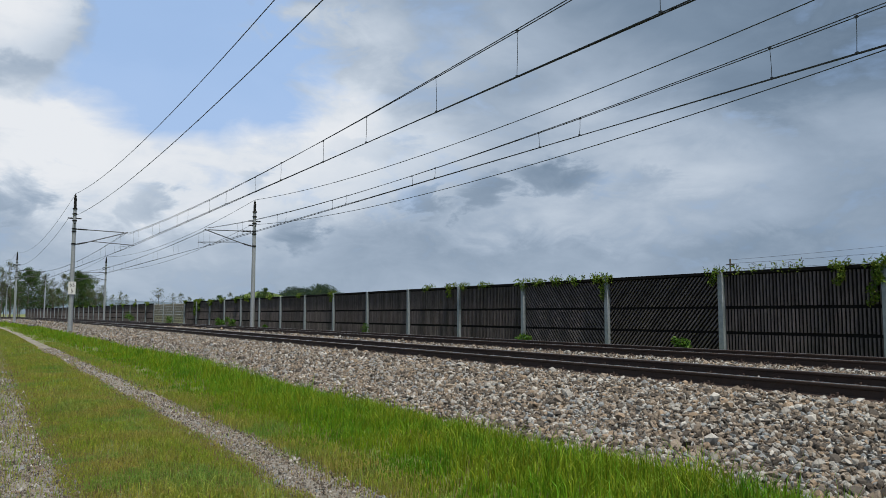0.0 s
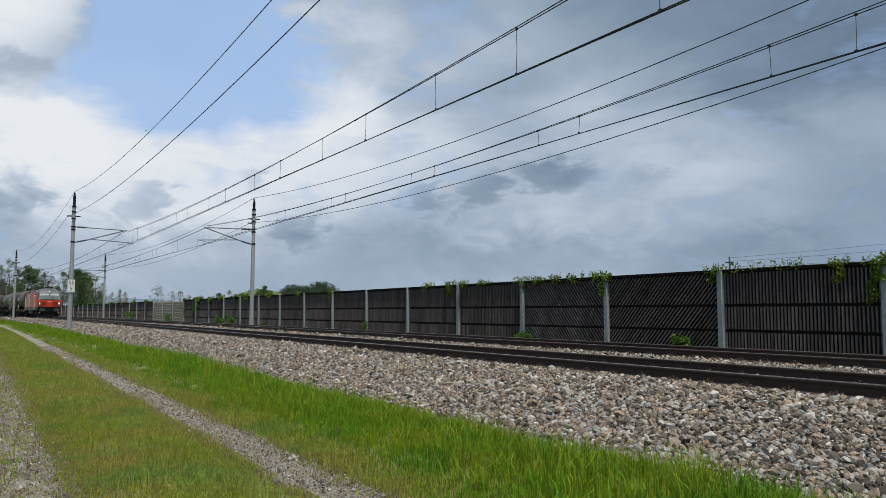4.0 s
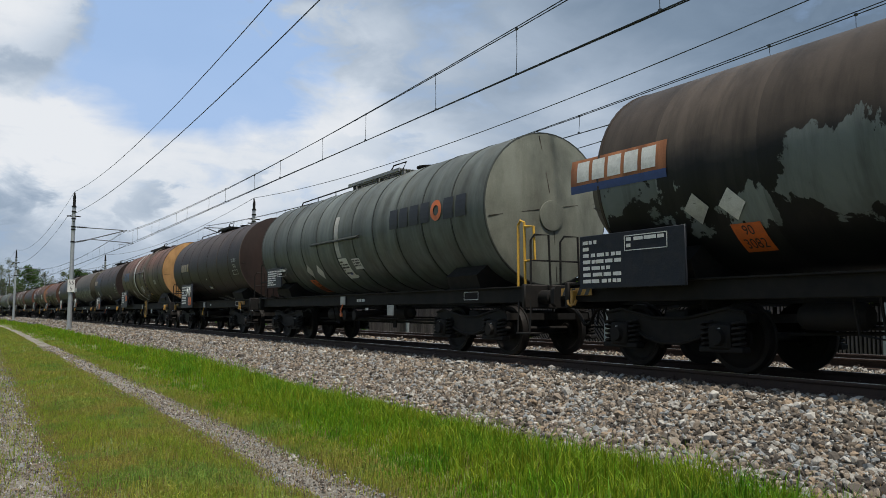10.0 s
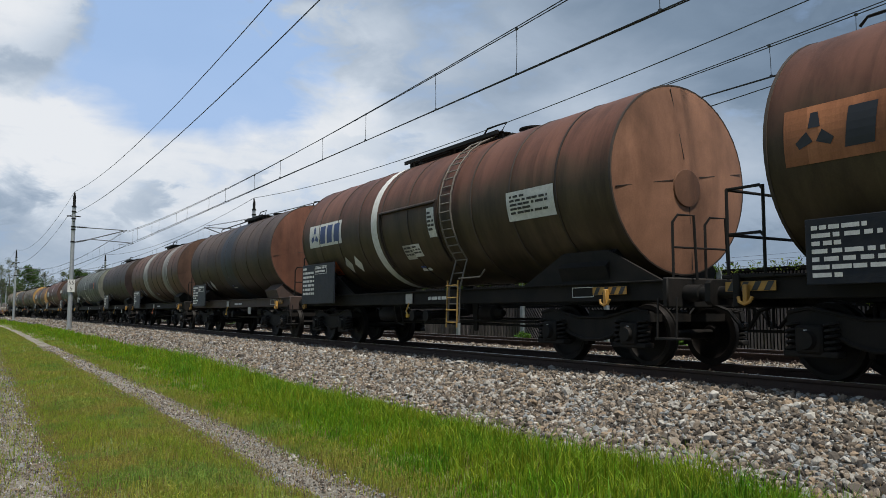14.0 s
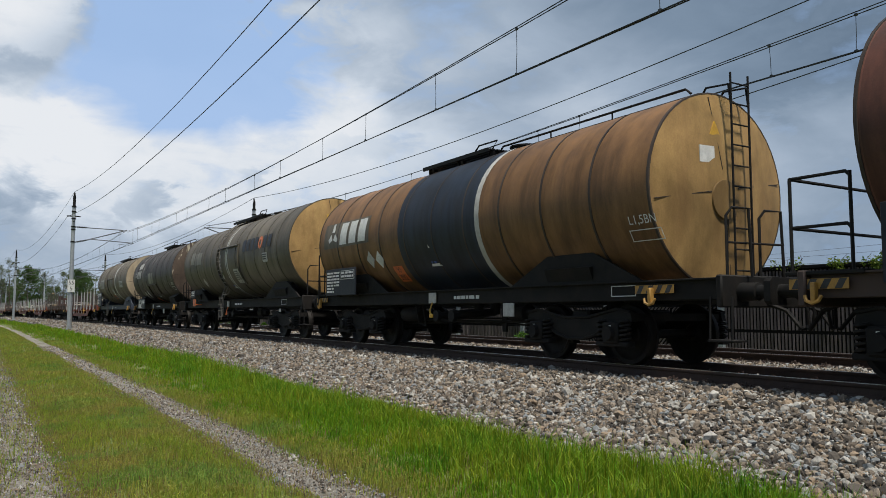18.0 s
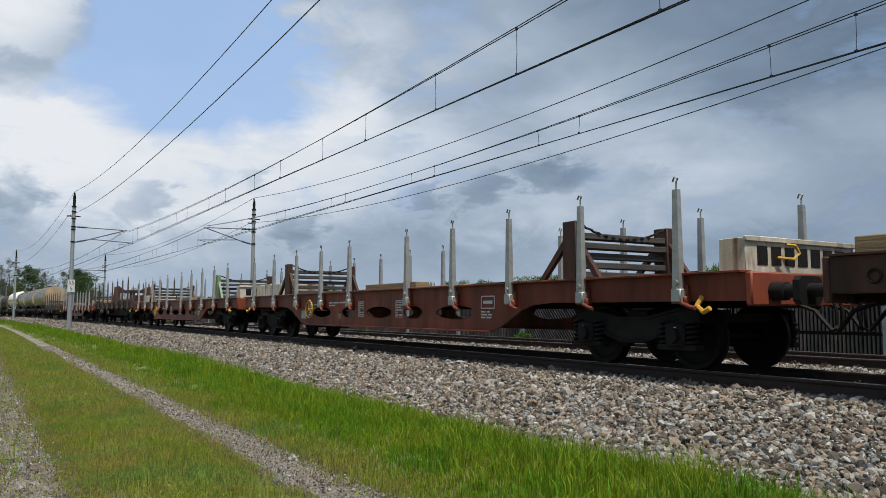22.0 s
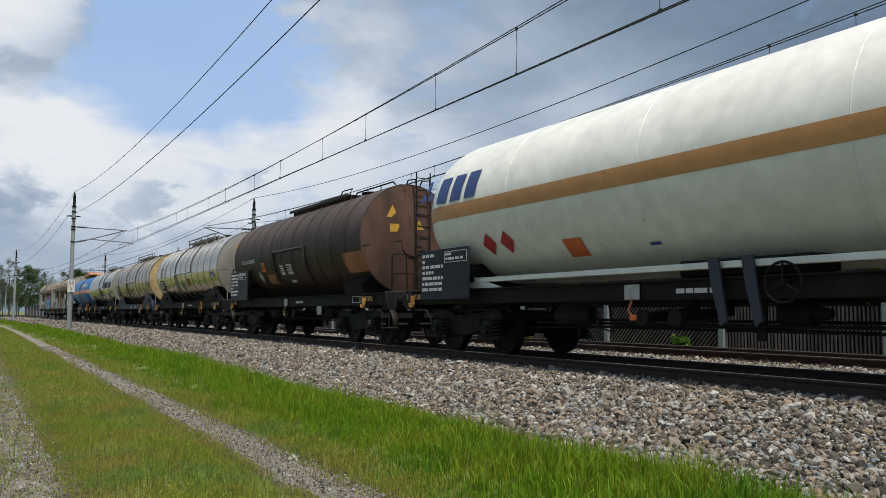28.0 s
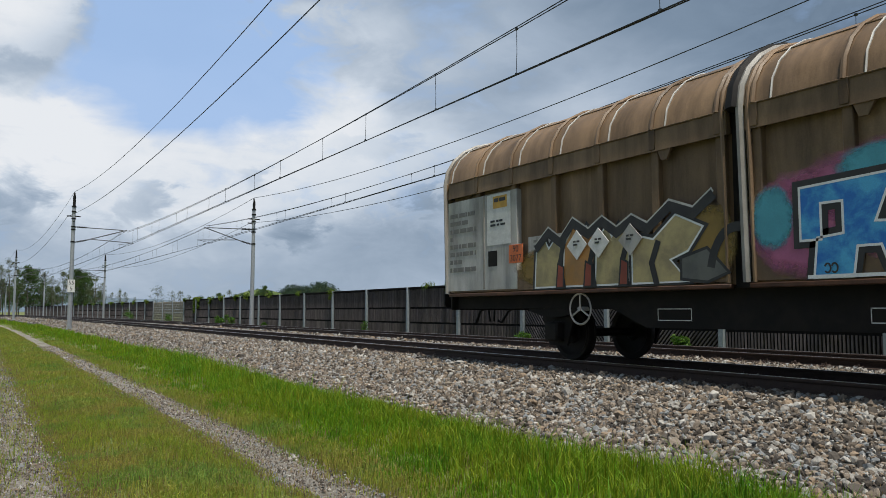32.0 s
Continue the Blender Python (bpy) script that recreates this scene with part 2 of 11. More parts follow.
# ---- shapes ----
class Shape:
    """Corners and faces of one mesh."""

    def __init__(self):
        self.v, self.f = [], []

    def add(self, vs, fs):
        k = len(self.v)
        self.v += [tuple(p) for p in vs]
        self.f += [tuple(i + k for i in f) for f in fs]
        return self

    def box(self, x0, x1, y0, y1, z0, z1, b=0.0):
        if not b:
            vs = [(x, y, z) for x in (x0, x1) for y in (y0, y1) for z in (z0, z1)]
            return self.add(vs, ((0, 1, 3, 2), (4, 6, 7, 5), (0, 4, 5, 1), (2, 3, 7, 6), (0, 2, 6, 4), (1, 5, 7, 3)))
        lo, hi, vs, at = (x0, y0, z0), (x1, y1, z1), [], {}
        for s in ((a, c, d) for a in (0, 1) for c in (0, 1) for d in (0, 1)):
            for ax in range(3):
                at[s, ax] = len(vs)
                vs.append([(hi if s[i] else lo)[i] + (0 if i == ax else (-b if s[i] else b)) for i in range(3)])
        fs = []
        for ax in range(3):
            u, w = (ax + 1) % 3, (ax + 2) % 3
            for e in (0, 1):
                q = []
                for p in ((0, 0), (1, 0), (1, 1), (0, 1)):
                    s = [0, 0, 0]
                    s[ax], s[u], s[w] = e, p[0], p[1]
                    q.append(at[tuple(s), ax])
                fs.append(q if e else q[::-1])
            for p in ((0, 0), (1, 0), (0, 1), (1, 1)):
                s, r = [0, 0, 0], [0, 0, 0]
                s[u], s[w], r[u], r[w] = p[0], p[1], p[0], p[1]
                r[ax] = 1
                q = (at[tuple(s), u], at[tuple(r), u], at[tuple(r), w], at[tuple(s), w])
                fs.append(q if (p[0] == p[1]) else q[::-1])
        for s in ((a, c, d) for a in (0, 1) for c in (0, 1) for d in (0, 1)):
            q = [at[s, i] for i in range(3)]
            fs.append(q if sum(s) % 2 else q[::-1])
        return self.add(vs, fs)

    def weld(self):
        """Joins corners that lie on one another, so that the surface is shaded as one."""
        at, vs, to = {}, [], []
        for p in self.v:
            k = tuple(round(c, 3) for c in p)
            if k not in at:
                at[k] = len(vs)
                vs.append(p)
            to.append(at[k])
        fs = []
        for f in self.f:
            g = []
            for i in f:
                if to[i] not in g:
                    g.append(to[i])
            if len(g) > 2:
                fs.append(tuple(g))
        self.v, self.f = vs, fs
        return self

    def cyl(self, a, b, r, r2=None, n=12, caps=True):
        a, b = Vector(a), Vector(b)
        r2 = r if r2 is None else r2
        w = (b - a).normalized()
        u = w.orthogonal().normalized()
        v = w.cross(u)
        ring = [u * math.cos(2 * math.pi * i / n) + v * math.sin(2 * math.pi * i / n) for i in range(n)]
        vs = [a + p * r for p in ring] + [b + p * r2 for p in ring]
        fs = [(i, (i + 1) % n, n + (i + 1) % n, n + i) for i in range(n)]
        if caps:
            fs += [tuple(range(n))[::-1], tuple(range(n, 2 * n))]
        return self.add(vs, fs)

    def tube(self, pts, r, n=6):
        pts = [Vector(p) for p in pts]
        rings = []
        u = None
        for i, p in enumerate(pts):
            w = (pts[min(i + 1, len(pts) - 1)] - pts[max(i - 1, 0)]).normalized()
            if u is None:
                u = w.orthogonal().normalized()
            u = (u - w * u.dot(w)).normalized()
            v = w.cross(u)
            rings.append([p + (u * math.cos(2 * math.pi * k / n) + v * math.sin(2 * math.pi * k / n)) * r for k in range(n)])
        vs = [p for ring in rings for p in ring]
        fs = [(i * n + k, i * n + (k + 1) % n, (i + 1) * n + (k + 1) % n, (i + 1) * n + k) for i in range(len(pts) - 1) for k in range(n)]
        fs += [tuple(range(n))[::-1], tuple(range(len(vs) - n, len(vs)))]
        return self.add(vs, fs)

    def lathe(self, prof, n=24, axis="x", cx=0.0, cy=0.0, cz=0.0, a0=0.0, a1=2 * math.pi):
        """Turns (along, radius) pairs round an axis; a zero radius closes the end."""
        full = abs(a1 - a0 - 2 * math.pi) < 1e-6
        m = n if full else n + 1
        vs, rows = [], []
        for t, r in prof:
            row = []
            for i in range(1 if r == 0 else m):
                a = a0 + (a1 - a0) * i / n
                p, q = r * math.cos(a), r * math.sin(a)
                row.append(len(vs))
                vs.append({"x": (cx + t, cy + p, cz + q), "y": (cx + q, cy + t, cz + p), "z": (cx + p, cy + q, cz + t)}[axis])
            rows.append(row)
        fs = []
        for A, B in zip(rows, rows[1:]):
            for i in range(n):
                j = (i + 1) % m if full else i + 1
                if len(A) == 1:
                    fs.append((A[0], B[i], B[j]))
                elif len(B) == 1:
                    fs.append((A[i], B[0], A[j]))
                else:
                    fs.append((A[i], B[i], B[j], A[j]))
        return self.add(vs, fs)

    def prism(self, poly, a, b, plane="xz"):
        """A flat outline pushed from a to b across its plane."""
        n = len(poly)
        put = {"xz": lambda p, d: (p[0], d, p[1]), "yz": lambda p, d: (d, p[0], p[1]), "xy": lambda p, d: (p[0], p[1], d)}[plane]
        vs = [put(p, a) for p in poly] + [put(p, b) for p in poly]
        fs = [tuple(range(n)), tuple(range(2 * n - 1, n - 1, -1))]
        fs += [((i + 1) % n, i, n + i, n + (i + 1) % n) for i in range(n)]
        return self.add(vs, fs)

    def pierced(self, outer, holes, a, b):
        """An upright plate (x, z outline) with holes, from y = a to y = b."""
        bm = bmesh.new()
        loops = [outer] + holes
        edges = []
        for lp in loops:
            vs = [bm.verts.new((p[0], 0, p[1])) for p in lp]
            edges += [bm.edges.new((vs[i], vs[(i + 1) % len(vs)])) for i in range(len(vs))]
        bmesh.ops.triangle_fill(bm, use_beauty=True, use_dissolve=False, edges=edges)
        bm.verts.index_update()
        pts = [v.co.copy() for v in bm.verts]
        tris = [tuple(v.index for v in f.verts) for f in bm.faces]
        bm.free()
        n = len(pts)
        vs = [(p.x, a, p.z) for p in pts] + [(p.x, b, p.z) for p in pts]
        fs = tris + [tuple(i + n for i in f[::-1]) for f in tris]
        k = 0
        for lp in loops:
            m = len(lp)
            fs += [(k + i, k + (i + 1) % m, n + k + (i + 1) % m, n + k + i) for i in range(m)]
            k += m
        return self.add(vs, fs)

    def wrap(self, r, cz, eps=0.008, side=-1):
        """Lays flat (x, z) geometry on the flank of a barrel."""
        out = []
        for x, y, z in self.v:
            h = max(-0.98 * r, min(0.98 * r, z - cz))
            out.append((x, side * (math.sqrt(r * r - h * h) + eps + abs(y)), z))
        self.v = out
        return self

    def moved(self, dx=0, dy=0, dz=0):
        self.v = [(x + dx, y + dy, z + dz) for x, y, z in self.v]
        return self


def mesh_of(shape, name, mat, smooth=True):
    me = bpy.data.meshes.new(name)
    me.from_pydata(shape.v, [], shape.f)
    if mat:
        me.materials.append(mat)
    bm = bmesh.new()
    bm.from_mesh(me)
    bmesh.ops.recalc_face_normals(bm, faces=bm.faces[:])
    bm.to_mesh(me)
    bm.free()
    if smooth:
        me.polygons.foreach_set("use_smooth", [True] * len(me.polygons))
        me.set_sharp_from_angle(angle=radians(38))
    me.update()
    return me


def part(name, shape, mat, parent, label="", at=None, smooth=True):
    """One mesh object under a thing or a part. A ready mesh may be given, to be shared."""
    me = shape if isinstance(shape, bpy.types.Mesh) else mesh_of(shape, name, mat, smooth)
    ob = new(name, me)
    ob.parent = parent
    if at:
        ob.location = at
    if label:
        ob["label"] = label
    if name == "print":
        ob["kind"] = "stuff"
    return ob


def solo(name, shape, mat, label, category, group="", kind="", at=None, smooth=True):
    """A thing of one mesh."""
    me = shape if isinstance(shape, bpy.types.Mesh) else mesh_of(shape, name, mat, smooth)
    ob = new(name, me)
    if at:
        ob.location = at
    return tagged(ob, label, category, group, kind)


def thing(name, label, category, group="", at=(0, 0, 0)):
    ob = new(name)
    ob.empty_display_size = 0.2
    ob.location = at
    return tagged(ob, label, category, group)


def lettering(body, height, mat, parent, at, flip=False, label="", wrap=None):
    """Words on an upright surface that faces the near side; wrap: (radius, height of the axis) of a barrel."""
    cu = bpy.data.curves.new("lettering", "FONT")
    cu.body, cu.size, cu.align_x, cu.align_y = body, height * 1.35, "CENTER", "CENTER"
    tmp = bpy.data.objects.new("lettering", cu)
    me0 = bpy.data.meshes.new_from_object(tmp)
    vs = [(v.co.x, 0.0, v.co.y) for v in me0.vertices]
    fs = [tuple(p.vertices) for p in me0.polygons]
    bpy.data.objects.remove(tmp)
    bpy.data.curves.remove(cu)
    bpy.data.meshes.remove(me0)
    s = Shape().add(vs, fs)
    if wrap:
        s.moved(at[0], 0, at[2]).wrap(wrap[0], wrap[1], 0.016)
        at = (0, 0, 0)
    return part("lettering", s, mat, parent, label, at=at, smooth=False)

# ---- ground, track bed, rails ----
GRASSLAND = material("grass_soil", (0.115, 0.150, 0.026), (0.15, 0.135, 0.050), 0.9, scale=2.5, bump=0.5, fine=25, spread=0.6)
GRAVEL = material("gravel_rut", (0.30, 0.275, 0.235), (0.135, 0.122, 0.095), 0.9, scale=26, bump=1.0, fine=90, spread=0.9, third=(0.15, 0.14, 0.085), third_scale=1.6, third_edge=(0.52, 0.66))
# Bed coloured near-black: it paints the shade in the gaps between stones.
GAPSHADE = material("ballast", (0.050, 0.046, 0.042), (0.02, 0.018, 0.017), 0.9, scale=22, bump=1.0, fine=40, spread=0.9)
STONE = material("ballast_stone", (0.37, 0.36, 0.335), (0.27, 0.25, 0.225), 0.85, scale=9, bump=0.3, fine=60)


def mixed_stones(m):
    """Each stone takes its own colour: brown, tan, grey, blue-grey, pale or nearly black."""
    t = m.node_tree
    own = t.nodes.new("ShaderNodeNewGeometry").outputs["Random Per Island"]
    hue = ramp_node(t, own, ((0.0, (0.16, 0.135, 0.115)), (0.14, (0.68, 0.575, 0.48)), (0.29, (0.40, 0.325, 0.26)), (0.43, (0.86, 0.85, 0.83)), (0.58, (0.25, 0.22, 0.195)), (0.69, (0.76, 0.585, 0.43)), (0.77, (0.60, 0.66, 0.73)), (0.86, (0.46, 0.38, 0.31)), (0.94, (1.25, 1.24, 1.22))), "CONSTANT")
    b = t.nodes["Principled BSDF"]
    old = b.inputs["Base Color"].links[0].from_socket
    link(t, mix_node(t, 1.0, old, hue, "MULTIPLY"), b.inputs["Base Color"])


mixed_stones(STONE)


def strip(name, ys, x0, x1, steps, mat, label, height, category="ground", wobble=0.0):
    """A sheet along the line whose cross-section is ys: (y, z) pairs."""
    vs, fs = [], []
    m = len(ys)
    for i, x in enumerate(np.linspace(x0, x1, steps + 1)):
        for y, z in ys:
            w = height(x, y) if height else 0.0
            vs.append((x, y + bend(x) + wobble * noise.noise((x * 0.5, y, 3.0)), z + w))
    for i in range(steps):
        for k in range(m - 1):
            a = i * m + k
            fs.append((a, a + m, a + m + 1, a + 1))
    s = Shape().add(vs, fs)
    return solo(name, s, mat, label, category, kind="structure")


def build_ground():
    reach = 2600
    xs = [-reach, -900, -400, -200, -120, -80, -55, -40, -30, -22, -16, -12, -9, -6, -3, 0, 6, 20, 80, 400, reach]
    ys = [-reach, -400, -60, -10, -2, 0.0, 0.80, 2.15, 2.8, 3.6, 5.0, 6.5, 21, 24, 60, 200, 600, reach]
    vs = [(x, y, GROUND - (0.04 if y in (0.0, 0.80, 2.15, 2.8) else 0) - (0.45 if 6 < y < 22 else 0)) for x in xs for y in ys]
    n = len(ys)
    fs = [(i * n + k, (i + 1) * n + k, (i + 1) * n + k + 1, i * n + k + 1) for i in range(len(xs) - 1) for k in range(n - 1)]
    solo("ground", Shape().add(vs, fs), GRASSLAND, "flat green meadow of short spring grass on brown soil", "ground", kind="structure")
    bump = lambda x, y: 0.02 * noise.noise((x * 1.3, y * 3.1, 0.0))
    for y0, y1, tag in ((0.05, 0.78, "left"), (2.13, 2.80, "right")):
        ys = [(y0, -0.67), (y0 + 0.10, -0.618), ((y0 + y1) / 2, -0.606), (y1 - 0.10, -0.618), (y1, -0.67)]
        strip("gravel_rut", ys, -260, 12, 400, GRAVEL, "pale gravel wheel rut worn into the farm track", bump, "track", 0.16)
    low = lambda x, y: 0.03 * noise.noise((x * 1.7, y * 1.7, 5.0))
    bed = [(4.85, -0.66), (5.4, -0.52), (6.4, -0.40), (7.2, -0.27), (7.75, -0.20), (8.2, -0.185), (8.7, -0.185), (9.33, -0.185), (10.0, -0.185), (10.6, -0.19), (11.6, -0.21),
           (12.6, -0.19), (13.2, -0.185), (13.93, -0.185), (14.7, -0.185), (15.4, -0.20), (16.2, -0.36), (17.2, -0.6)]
    strip("ballast_bed", bed, -420, 40, 460, GAPSHADE, "ballast bed under the two tracks, near-black for shade between stones", low, "ballast")


def rail_section():
    half = [(0.0, 0.0), (0.025, 0.0), (0.034, -0.008), (0.036, -0.030), (0.030, -0.042), (0.010, -0.055), (0.009, -0.13), (0.030, -0.152), (0.075, -0.162), (0.075, -0.172), (0.0, -0.172)]
    return half[1:-1], [(-y, z) for y, z in half[1:-1]][::-1]


def swept(outline):
    """A section drawn along the line, straight near by and curved far off."""
    xs = [40, -20, -50] + [-50 - 10 * i for i in range(1, 38)]
    n = len(outline)
    vs = [(x, y + bend(x), z) for x in xs for y, z in outline]
    fs = [(i * n + k, i * n + (k + 1) % n, (i + 1) * n + (k + 1) % n, (i + 1) * n + k) for i in range(len(xs) - 1) for k in range(n)]
    return Shape().add(vs, fs)


def build_rails():
    right, left = rail_section()
    outline = left + right
    sleeper_mesh = None
    n = 0
    for centre, tag in ((NEAR, "near"), (FAR, "far")):
        track = thing("railway_track", "rusty steel rails on concrete sleepers, heads polished bright by traffic", "track", "tracks", (0, centre, 0))
        for side in (-0.7535, 0.7535):
            s = swept([(side + y, z) for y, z in outline])
            r = part("rail", s, RUST, track, "rust-brown flat-bottom rail")
            head = swept([(side - 0.027, -0.001), (side + 0.027, -0.001), (side + 0.027, 0.0015), (side - 0.027, 0.0015)])
            part("running_surface", head, SHINE, r, "polished bright top of the rail")
        if sleeper_mesh is None:
            prof = [(-1.3, -0.39), (-1.3, -0.21), (-1.22, -0.19), (-0.5, -0.18), (0.5, -0.18), (1.22, -0.19), (1.3, -0.21), (1.3, -0.39)]
            sleeper_mesh = mesh_of(Shape().prism(prof, -0.13, 0.13, "yz"), "sleeper", CONCRETE, False)
            def clip(side, e):
                y = side + e * 0.12
                c = Shape().box(-0.09, 0.09, y - 0.05, y + 0.05, -0.185, -0.150, 0.006)
                c.tube([(-0.06, y + e * 0.03, -0.15), (-0.075, y, -0.12), (-0.03, y - e * 0.035, -0.135), (0.03, y - e * 0.035, -0.135), (0.075, y, -0.12), (0.06, y + e * 0.03, -0.15)], 0.012, 5)
                return c.cyl((0, y, -0.16), (0, y, -0.09), 0.018, n=6)
            clips = [clip(side, e) for side in (-0.7535, 0.7535) for e in (-1, 1)]
            clip_meshes = [mesh_of(c, "rail_clip", RUST, False) for c in clips]
        rest = Shape()
        for i in range(150 if tag == "near" else 130):
            x = 2.0 - 0.6 * i
            sl = part("sleeper", sleeper_mesh, None, track, "grey concrete sleeper" if i == 0 else "", at=(x, bend(x), 0))
            if 8 < i < (45 if tag == "near" else 40):
                for me in clip_meshes:
                    part("rail_clip", me, None, sl)
            elif i < 110:
                for c in clips:
                    rest.add([(px + x, py + bend(x), pz) for px, py, pz in c.v], c.f)
        part("rail_clips", rest, RUST, track, "rusty rail clips on the sleepers")["kind"] = "stuff"


def build_mast(x, y, arm, z_top=9.35, sign=False, z0=-0.5, far=False):
    """A lattice-free concrete-grey tubular mast; arm = +1 reaches away from the camera, -1 towards it."""
    m = thing("catenary_mast", "grey tubular steel overhead-line mast with brackets and insulators", "mast", "overhead line masts", (x, y, 0))
    part("pole", Shape().cyl((0, 0, z0), (0, 0, 8.4), 0.17, 0.115, 16), GALV, m)
    part("pole_top", Shape().cyl((0, 0, 8.38), (0, 0, z_top - 0.35), 0.10, 0.10, 12), BLACK, m)
    part("cap_insulator", Shape().lathe([(0, 0.05), (0.05, 0.09), (0.1, 0.05), (0.16, 0.09), (0.21, 0.05), (0.28, 0.03), (0.35, 0)], 12, "z", 0, 0, z_top - 0.35), BLACK, m)
    part("foundation", Shape().box(-0.38, 0.38, -0.38, 0.38, z0 - 0.5, z0 + 0.06, 0.03), CONCRETE, m)
    bands = Shape()
    for z in (8.42, 8.05, 7.55, 6.95, 6.75, 5.85):
        bands.cyl((0, 0, z - 0.05), (0, 0, z + 0.05), 0.16, 0.16, 14)
    part("collars", bands, BLACK, m)
    part("cross_arm", Shape().box(-0.05, 0.05, -0.45, 0.45, 7.68, 7.76, 0.01).box(-0.35, 0.35, -0.04, 0.04, 7.3, 7.37, 0.01), BLACK, m)
    if arm < 0:
        part("return_arm", Shape().box(-0.04, 0.04, -0.45, 0.1, 7.36, 7.44, 0.01), BLACK, m)
    reach = 3.55
    a = arm

    def ribbed(p, q):
        p, q = Vector(p), Vector(q)
        s = Shape()
        for i in range(6):
            u = p.lerp(q, (i + 0.15) / 6)
            w = p.lerp(q, (i + 0.75) / 6)
            s.cyl(u, w, 0.075, 0.045, 10)
        return s
    part("upper_insulator", ribbed((0, a * 0.25, 6.95), (0, a * 0.9, 6.93)), BLACK, m, "ribbed brown insulator")
    part("lower_insulator", ribbed((0, a * 0.25, 5.85), (0, a * 0.9, 6.02)), BLACK, m, "ribbed brown insulator")
    part("top_tube", Shape().tube([(0, a * 0.15, 6.95), (0, a * 0.9, 6.93), (0, a * (reach - 0.15), 6.88)], 0.036), ARMTUBE, m)
    part("bracket_tube", Shape().tube([(0, a * 0.15, 5.83), (0, a * 0.9, 6.02), (0, a * (reach + 0.1), 6.9)], 0.040), ARMTUBE, m)
    part("registration_tube", Shape().tube([(0, a * 1.2, 6.1), (0, a * (reach + 0.55), 5.95)], 0.032), ARMTUBE, m)
    part("steady_arm", Shape().tube([(0, a * (reach + 0.45), 5.95), (0, a * (reach - 0.55), 5.76)], 0.014), ARMTUBE, m)
    if sign:
        part("number_board", Shape().box(-0.02, 0.02, -0.24, 0.24, 2.2, 3.1, 0.008).moved(0.2, 0, 0), WHITE, m, "white distance board with black figures")
        for word, z in (("55", 2.87), ("5", 2.44)):
            t = lettering(word, 0.29, SIGNBLACK, m, (0, 0, 0))
            t.rotation_euler = (0, 0, radians(90))
            t.location = (0.224, 0, z)
    return m


def hang(name, p, q, sag, r, mat, label, n=24):
    p, q = Vector(p), Vector(q)
    pts = []
    for i in range(n + 1):
        u = i / n
        w = p.lerp(q, u)
        pts.append((w.x, w.y, w.z - sag * 4 * u * (1 - u)))
    return solo(name, Shape().tube(pts, r, 5), mat, label, "cable", "overhead wires")


